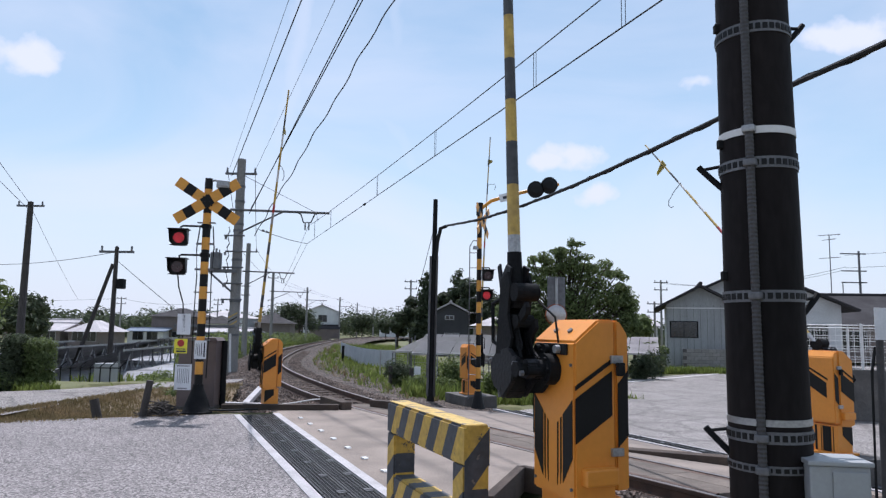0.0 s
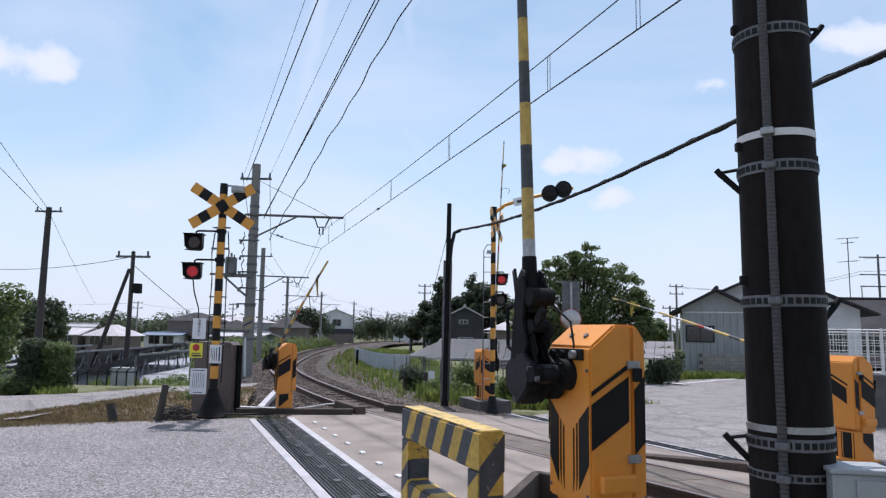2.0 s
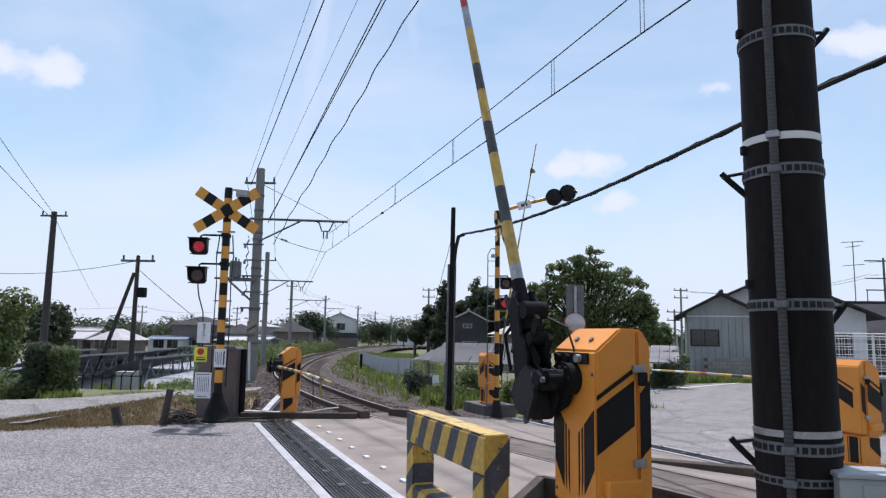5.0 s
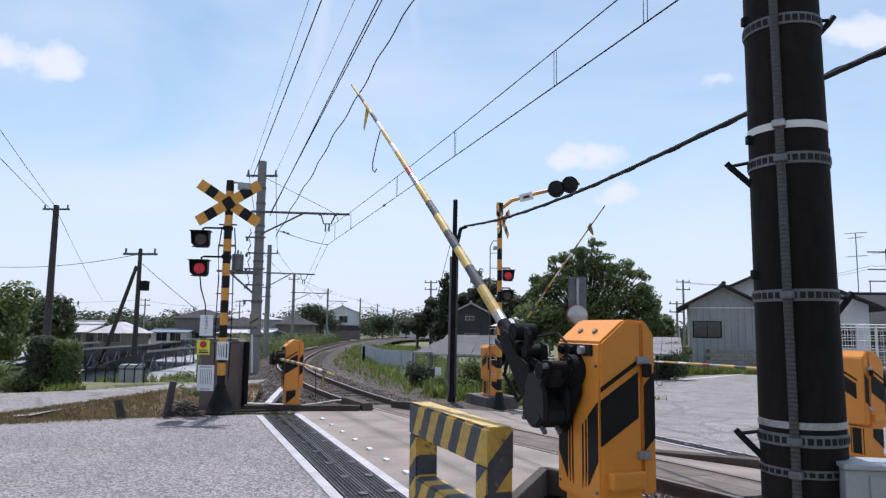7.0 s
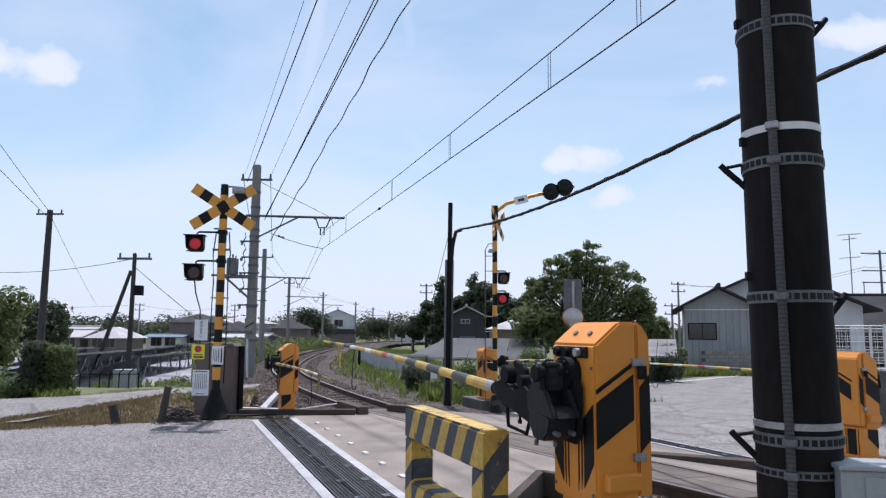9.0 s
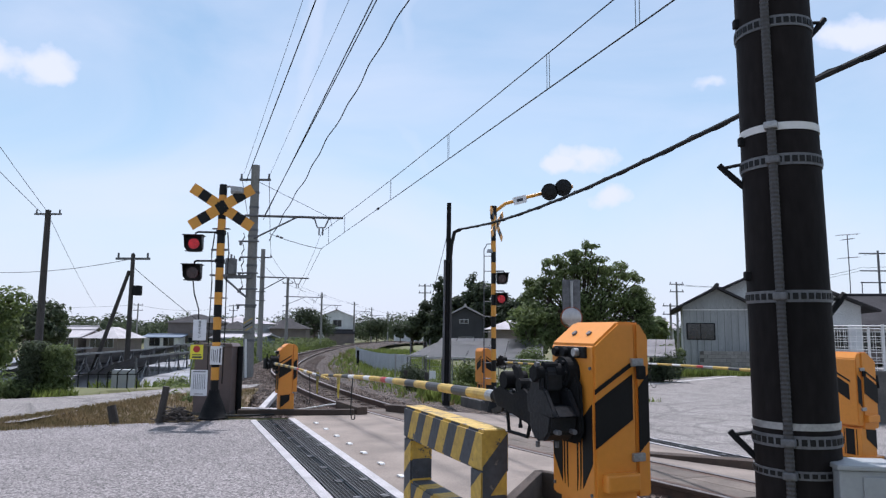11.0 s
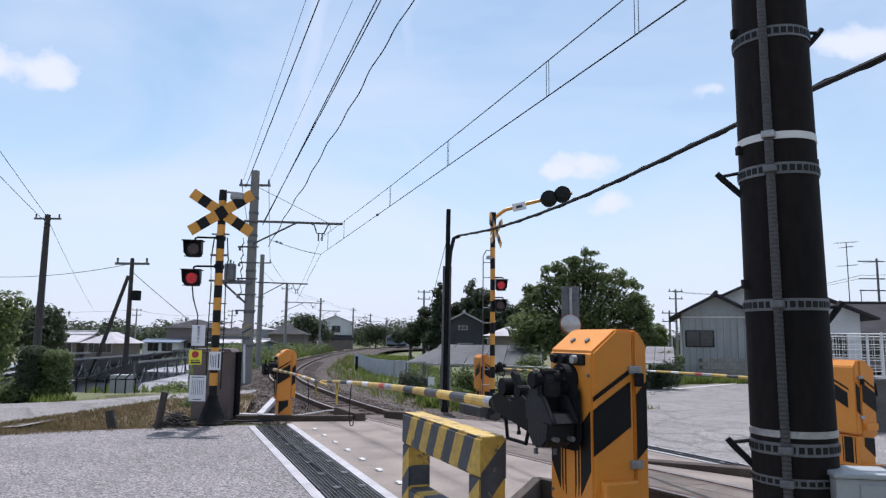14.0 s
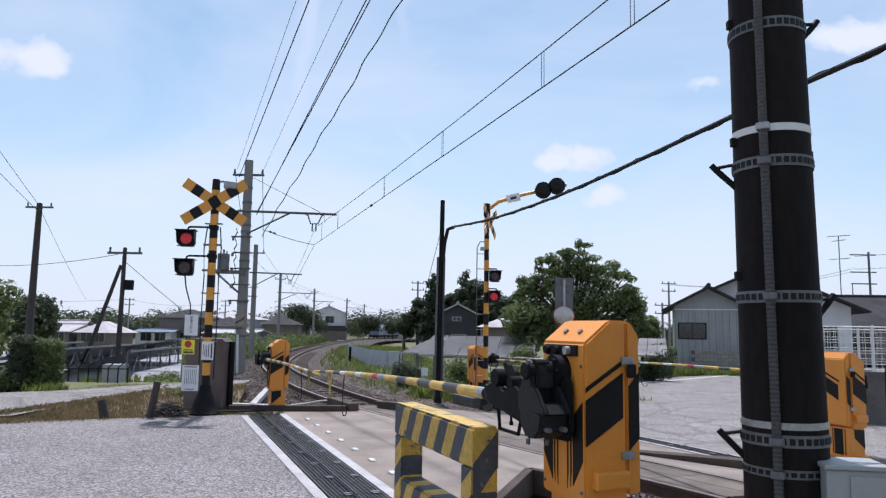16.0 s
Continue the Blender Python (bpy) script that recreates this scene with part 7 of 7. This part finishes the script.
for k, (x, y, z, h, s, mt) in enumerate(((-16.8, 24, -0.9, 4.2, 1.9, LEAF_BRIGHT), (-18.4, 26, -0.9, 3.6, 2.0, LEAF_BRIGHT), (-19.0, 27, -0.9, 3.6, 2.0, LEAF_BRIGHT), (-40, 66, -1.3, 5.4, 3.2, LEAF_DARK), (-43, 70, -1.3, 4.5, 3.5, LEAF_DARK), (-26, 128, -1.5, 7.6, 4.2, LEAF_DARK), (38, 80, -0.7, 6.0, 4.0, LEAF_DARK), (45, 70, -0.7, 5.5, 3.5, LEAF_DARK), (-20.5, 180, -1.5, 6.2, 4.0, LEAF_DARK), (-15.2, 190, -1.5, 5.2, 3.0, LEAF_DARK), (16.5, 60, -0.7, 3.4, 2.2, LEAF), (11.0, 36.5, -0.6, 1.6, 0.8, LEAF))):
    tree(x, y, z, h, s, mt, "leafy tree standing among the fields", 4200 if y < 60 else 2600, 0.12 if y < 60 else 0.28, 60 + k, None, 0.15, "tree", "trees in the fields")
# clipped hedge and shrubs
hb = [(-0.58 + 0.15 * k, 0.3 * j, 0.22 + 0.25 * i, 0.18, 0.24, 0.2) for k in range(2) for j in range(3) for i in range(4)]
g = empty("hedge", pose(-9.15, 16.6, 0.0), "clipped leafy hedge beside the lane", "hedge")
leaves("foliage", hb, 6000, 0.042, LEAF, g, 8)
# the hedge's end away from the sun: shade put in as darker leaves
hb2 = [(-0.87 + 0.14 * k, -0.45 + 0.22 * j, 0.1 + 0.24 * i, 0.15, 0.2, 0.19) for k in range(2) for j in range(4) for i in range(5)]
leaves("shaded_end", hb2, 9000, 0.04, LEAF_DARK, g, 9)
for k, (x, y, z, rx, rz, mt, sz, ct) in enumerate(((-1.45, 24.2, 0.05, 0.62, 0.42, LEAF_DARK, 0.045, 3000), (-1.3, 24.0, -0.3, 0.45, 0.25, LEAF, 0.05, 900), (-0.7, 21.4, -0.2, 0.30, 0.42, LEAF, 0.05, 900), (0.15, 20.8, -0.2, 0.42, 0.36, LEAF_BRIGHT, 0.055, 900), (1.75, 20.6, 0.1, 0.55, 0.55, LEAF_BRIGHT, 0.06, 1600), (2.6, 21.5, 0.0, 0.6, 0.6, LEAF, 0.06, 1600), (3.3, 23.0, 0.1, 0.9, 0.7, LEAF, 0.07, 2200), (0.5, 23, 0.2, 0.6, 0.5, LEAF_BRIGHT, 0.06, 1200), (9.2, 31.5, 0.15, 0.9, 0.9, LEAF_DARK, 0.07, 2600), (-10.3, 16.4, 0.2, 0.7, 0.35, LEAF, 0.05, 1800), (-11.5, 17.0, 0.2, 0.8, 0.5, LEAF, 0.05, 1800), (-5.0, 15.2, -0.05, 0.5, 0.4, LEAF_BRIGHT, 0.045, 1500), (-6.0, 16.0, -0.15, 0.6, 0.35, LEAF_BRIGHT, 0.045, 1400), (3.0, 26.5, 0.3, 0.9, 0.8, LEAF, 0.08, 2000))):
    g = empty("shrub", pose(x, y, z), "leafy garden shrub beside the railway" if mt is not LEAF_DARK else "dark rounded shrub beside the railway", "shrub", "shrubs")
    rnd = random.Random(k)
    bl = [(rnd.uniform(-0.5, 0.5) * rx, rnd.uniform(-0.4, 0.4) * rx, rnd.uniform(-0.5, 0.4) * rz, rx * 0.6, rx * 0.6, rz * 0.65) for _ in range(6)]
    leaves("foliage", bl, ct, sz, mt, g, k + 90)
    bm = nb()
    for b in bl:
        rod(bm, (0, 0, -rz - 0.35), b[:3], 0.018, 0.008, seg=5)
    part("stems", bm, BARK, g)
# undergrowth along the outside of the curve and the far tree line
rnd = random.Random(11)
bl = []
for k in range(70):
    s = S0 + 40 + k * 1.25
    p = on_track(s, -rnd.uniform(4, 10))
    bl.append((p.x, p.y, p.z - 0.3 + rnd.uniform(0, 0.6), rnd.uniform(0.9, 2.0), rnd.uniform(0.9, 1.8), rnd.uniform(0.5, 1.3)))
tagged(leaves("undergrowth", bl, 16000, 0.16, LEAF_BRIGHT, None, 12, label="thick green undergrowth along the curving track"), "", "undergrowth", "", "stuff")
bl = []
for k in range(24):
    s = S0 + 8 + k * 1.4
    p = on_track(s, -rnd.uniform(2.9, 4.2))
    bl.append((p.x, p.y, p.z - 0.55 + rnd.uniform(0, 0.3), rnd.uniform(0.4, 0.9), rnd.uniform(0.4, 0.9), rnd.uniform(0.3, 0.6)))
tagged(leaves("undergrowth", bl, 12000, 0.07, LEAF_BRIGHT, None, 13, label="green weeds behind the signal and along the ballast"), "", "undergrowth", "", "stuff")
bl = []
for k in range(300):
    a = rnd.uniform(-50, 42)
    dd = rnd.uniform(150, 230)
    if -14 < a < 3 and dd > 150:
        dd += 110
    x, y = dd * math.sin(radians(a)), dd * math.cos(radians(a))
    hh = rnd.uniform(2.0, 4.2) * dd / 190
    bl.append((x, y, -1.6 + hh * 0.8, rnd.uniform(3, 8), rnd.uniform(3, 5), hh))
tagged(leaves("far_woods", bl, 75000, 0.62, LEAF_DARK, None, 14, label="dark distant tree line on the horizon"), "", "woods", "", "stuff")


def grass(name, spots, size, material, seed, label):
    rnd = random.Random(seed)
    V, F = [], []
    for x, y, z, h in spots:
        for _ in range(5):
            a = rnd.random() * 6.28
            w = h * rnd.uniform(0.06, 0.12)
            dx, dy = math.cos(a) * w, math.sin(a) * w
            lx, ly = rnd.uniform(-0.5, 0.5) * h, rnd.uniform(-0.5, 0.5) * h
            ox, oy = rnd.uniform(-0.06, 0.06), rnd.uniform(-0.06, 0.06)
            hh = h * rnd.uniform(0.6, 1.3)
            b = len(V)
            V += [(x + ox - dx, y + oy - dy, z - 0.02), (x + ox + dx, y + oy + dy, z - 0.02), (x + ox + lx * 0.4 + dx * 0.7, y + oy + ly * 0.4 + dy * 0.7, z + hh * 0.6), (x + ox + lx, y + oy + ly, z + hh)]
            F += [(b, b + 1, b + 2), (b, b + 2, b + 3)]
    me = bpy.data.meshes.new(name)
    me.from_pydata(V, [], F)
    me.materials.append(material)
    tagged(new(name, me), label, "grass", "", "stuff")


rnd = random.Random(21)
spots, dry, bank = [], [], []
while len(spots) < 9000:
    s = S0 + 7 + rnd.random() ** 1.5 * 75
    off = (rnd.uniform(3.9, 10.0) if rnd.random() < 0.85 else rnd.uniform(2.2, 4.2)) if rnd.random() < 0.8 else -rnd.uniform(3.0, 6.5)
    p = on_track(s, off)
    z = ground_z(p.x, p.y) - (0.15 if off > 0 else 0.35)
    if lateral(p.x, p.y) < 2.8 and off > 0 and off < 2.8:
        z = p.z - 0.45
    far = 1 + p.y / 60
    (dry if (off < 3.2 and off > 0 and rnd.random() < 0.3) else spots).append((p.x, p.y, z, rnd.uniform(0.06, 0.22) * far))
grass("track_grass", spots, 1, GRASS, 1, "uneven green grass along the railway")
while len(dry) < 9000:
    # verge between the road and the lane
    a, b = rnd.random(), rnd.random()
    b = 0.03 + 0.9 * b
    e0, e1 = verge_edges(a)
    p = e0.lerp(e1, b)
    dry.append((p.x, p.y, -0.30 * math.sin(math.pi * min(1, b * 1.35)) * (1 - a), rnd.uniform(0.02, 0.08)))
grass("dry_grass", dry, 1, GRASS_DRY, 2, "dry straw-coloured grass on the verge")
while len(bank) < 3500:
    a = rnd.random()
    x, y = (rnd.uniform(8.0, 17.5), rnd.uniform(36.5, 38.3)) if a < 0.45 else (rnd.uniform(-9.7, -8.9), rnd.uniform(15.9, 16.5)) if a < 0.5 else (rnd.uniform(-1, 3.4), rnd.uniform(19.6, 24))
    bank.append((x, y, ground_z(x, y) - 0.05, rnd.uniform(0.12, 0.4) * (0.55 if x < -8 else 1)))
grass("bank_grass", bank, 1, GRASS, 3, "green weeds at the edges of road and gardens")
# heap of cut brush beside the signal
rnd = random.Random(5)
bm = nb()
for k in range(170):
    a = rnd.random() * 6.28
    c = Vector((-4.75 + rnd.gauss(0, 0.15), 12.05 + rnd.gauss(0, 0.10), 0))
    c.z = rnd.uniform(0.0, max(0.04, 0.26 - 0.9 * abs(c.x + 4.75)))
    d = Vector((math.cos(a), math.sin(a) * 0.5, rnd.uniform(-0.3, 0.3))) * rnd.uniform(0.05, 0.17)
    rod(bm, c - d, c + d, 0.012, 0.006, seg=5)
tagged(part("brush_heap", bm, TIMBER, None, "heap of dark cut brushwood beside the signal"), "", "brush heap", "", "stuff")

# ---- road paint ----
for a, b, w in (((5.9 + 1.6, 22.4 + 6.5), (15.8, 38.2), 0.16),):
    d = Vector((b[0] - a[0], b[1] - a[1], 0)).normalized()
    sd = Vector((-d.y, d.x, 0)) * w / 2
    rows = []
    for k in range(9):
        p = Vector((a[0] + (b[0] - a[0]) * k / 8, a[1] + (b[1] - a[1]) * k / 8, 0))
        z = ground_z(p.x, p.y) + 0.012
        rows.append([(p.x - sd.x, p.y - sd.y, z), (p.x + sd.x, p.y + sd.y, z)])
    sheet("edge_line", rows, WHITE, label="worn white edge line on the road", category="road marking")

# ---- the train ----
TRAIN_BLUE = mat("train_blue", (0.16, 0.20, 0.27), (0.13, 0.16, 0.22), scale=1, rough=0.45)
TRAIN_ROOF = mat("train_roof", (0.42, 0.43, 0.45), (0.34, 0.35, 0.36), scale=1, rough=0.6)


def train_car(front):
    """Local x points the way it goes."""
    g = empty("train_car", None, "blue-grey electric railcar coming down the line", "train", "train cars")
    bm = nb()
    prism(bm, [(-1.4, 0.95), (1.4, 0.95), (1.42, 2.4), (1.36, 3.2), (1.0, 3.55), (-1.0, 3.55), (-1.36, 3.2), (-1.42, 2.4)], -9.2, 9.2)
    part("body", bm, TRAIN_BLUE, g)
    bm = nb()
    prism(bm, [(-1.02, 3.552), (1.02, 3.552), (0.7, 3.7), (-0.7, 3.7)], -9.1, 9.1)
    for x in (-5, 0, 5):
        box(bm, (x - 1.2, -0.6, 3.7), (x + 1.2, 0.6, 3.95), 0.05)
    part("roof", bm, TRAIN_ROOF, g)
    for s in (-1, 1):
        for k in range(9):
            bm = nb()
            box(bm, (-8.3 + k * 1.9, s * 1.405, 1.95), (-7.0 + k * 1.9, s * 1.43, 2.75))
            part("window", bm, GLASS_DARK, g)
        for x in (-6.5, 6.5):
            bm = nb()
            for q in (-1.05, 1.05):
                rod(bm, (x + q, s * 0.45, 0.43), (x + q, s * 0.6, 0.43), 0.43, seg=16)
            part("wheelset", bm, BLACK_IRON, g)
    for y in (-0.95, 0, 0.95):
        bm = nb()
        box(bm, (9.19, y - 0.40, 2.05), (9.22, y + 0.40, 2.85))
        part("windscreen", bm, GLASS_DARK, g)
    bm = nb()
    box(bm, (-8.5, -1.2, 0.4), (8.9, 1.2, 0.96), 0.05)
    part("underframe", bm, BLACK_IRON, g)
    if front:
        bm = nb()
        tube(bm, [(3.0, 0, 3.95), (4.2, 0, 4.3), (3.2, 0, 4.75), (3.2, 0.6, 4.77), (3.2, -0.6, 4.77)], 0.03, 5)
        part("pantograph", bm, BLACK_IRON, g)
    return g


CARS = [(train_car(True), 9.0), (train_car(False), 28.2)]


# ---- what moves ----
UP = [-0.2, 1.08, 2.30, 3.45, 4.70, 5.95, 7.20, 8.42, 9.65, 10.90, 12.12, 13.33, 14.56, 15.83]
DOWN = [0.33, 1.70, 2.92, 4.10, 5.32, 6.60, 7.83, 9.06, 10.27, 11.55, 12.75, 13.92, 15.25, 16.6]


def swing(arm, rows, side):
    at = arm.matrix_basis.translation.copy()
    walk(arm, [(t, pose(*at, 0, -a, 0)) for t, a in rows])


def blink(disc, lit_first):
    """A lamp's disc, lit on one face, turns over at each change."""
    at = disc.matrix_basis.translation.copy()
    rows = []
    changes = sorted([(t, lit_first) for t in UP] + [(t, not lit_first) for t in DOWN])
    ang = 0 if lit_first else 180
    rows.append((0, ang))
    for t, lit in changes[1:]:
        if t > 15.95:
            break
        rows += [(t - 0.0667, ang), (t - 0.0334, ang + 60), (t, ang + 120), (t + 0.0334, ang + 180)]
        ang += 180
    rows.append((16, ang))
    walk(disc, [(t, pose(*at, 0, 0, a)) for t, a in rows])


def motions():
    swing(arm_a, [(0, 61), (0.5, 48.7), (1, 37.2), (1.5, 26.8), (2, 17.6), (2.5, 8.6), (3, 2.2), (3.3, 1.0), (4, 1.0), (16, 1.0)], -1)
    swing(arm_c, [(0, 46.9), (0.5, 38.8), (1, 30.7), (1.5, 23.2), (2, 14.3), (2.5, 5.8), (3, 1.4), (3.3, 0.6), (4, 0.6), (16, 0.6)], -1)
    swing(arm_b, [(0, 86.7), (3.5, 86.7), (4, 83.3), (4.2, 81.5), (5.2, 64), (6.3, 46.6), (6.5, 43.4), (7, 35.4), (7.5, 27.1), (8, 18.9), (8.5, 11.1), (9, 3.1), (9.3, 0.1), (9.7, -1.0), (11, -1.15), (16, -1.15)], 1)
    swing(arm_d, [(0, 85.5), (3.8, 85.5), (4.2, 83.5), (5.2, 66), (6.3, 46.8), (6.5, 43.4), (7, 35.0), (7.5, 26.8), (8, 18.3), (8.5, 10.6), (9, 3.2), (9.3, 1), (11, 1), (16, 1)], 1)
    for ob, first in DISCS:
        blink(ob, first)
    rows = []
    for k in range(0, 33):
        t = k * 0.5
        d = 197 + 9.0 * (16 - t)
        rows.append((t, d))
    for ob, back in CARS:
        out = []
        for t, d in rows:
            s = float(np.interp(d + back, LY, LS))
            p, q = on_track(s + 7), on_track(s - 7)
            v = (q - p).normalized()
            c = (p + q) / 2
            out.append((t, pose(c.x, c.y, c.z, 0, 0, math.degrees(math.atan2(v.y, v.x)))))
        walk(ob, out)


motions()
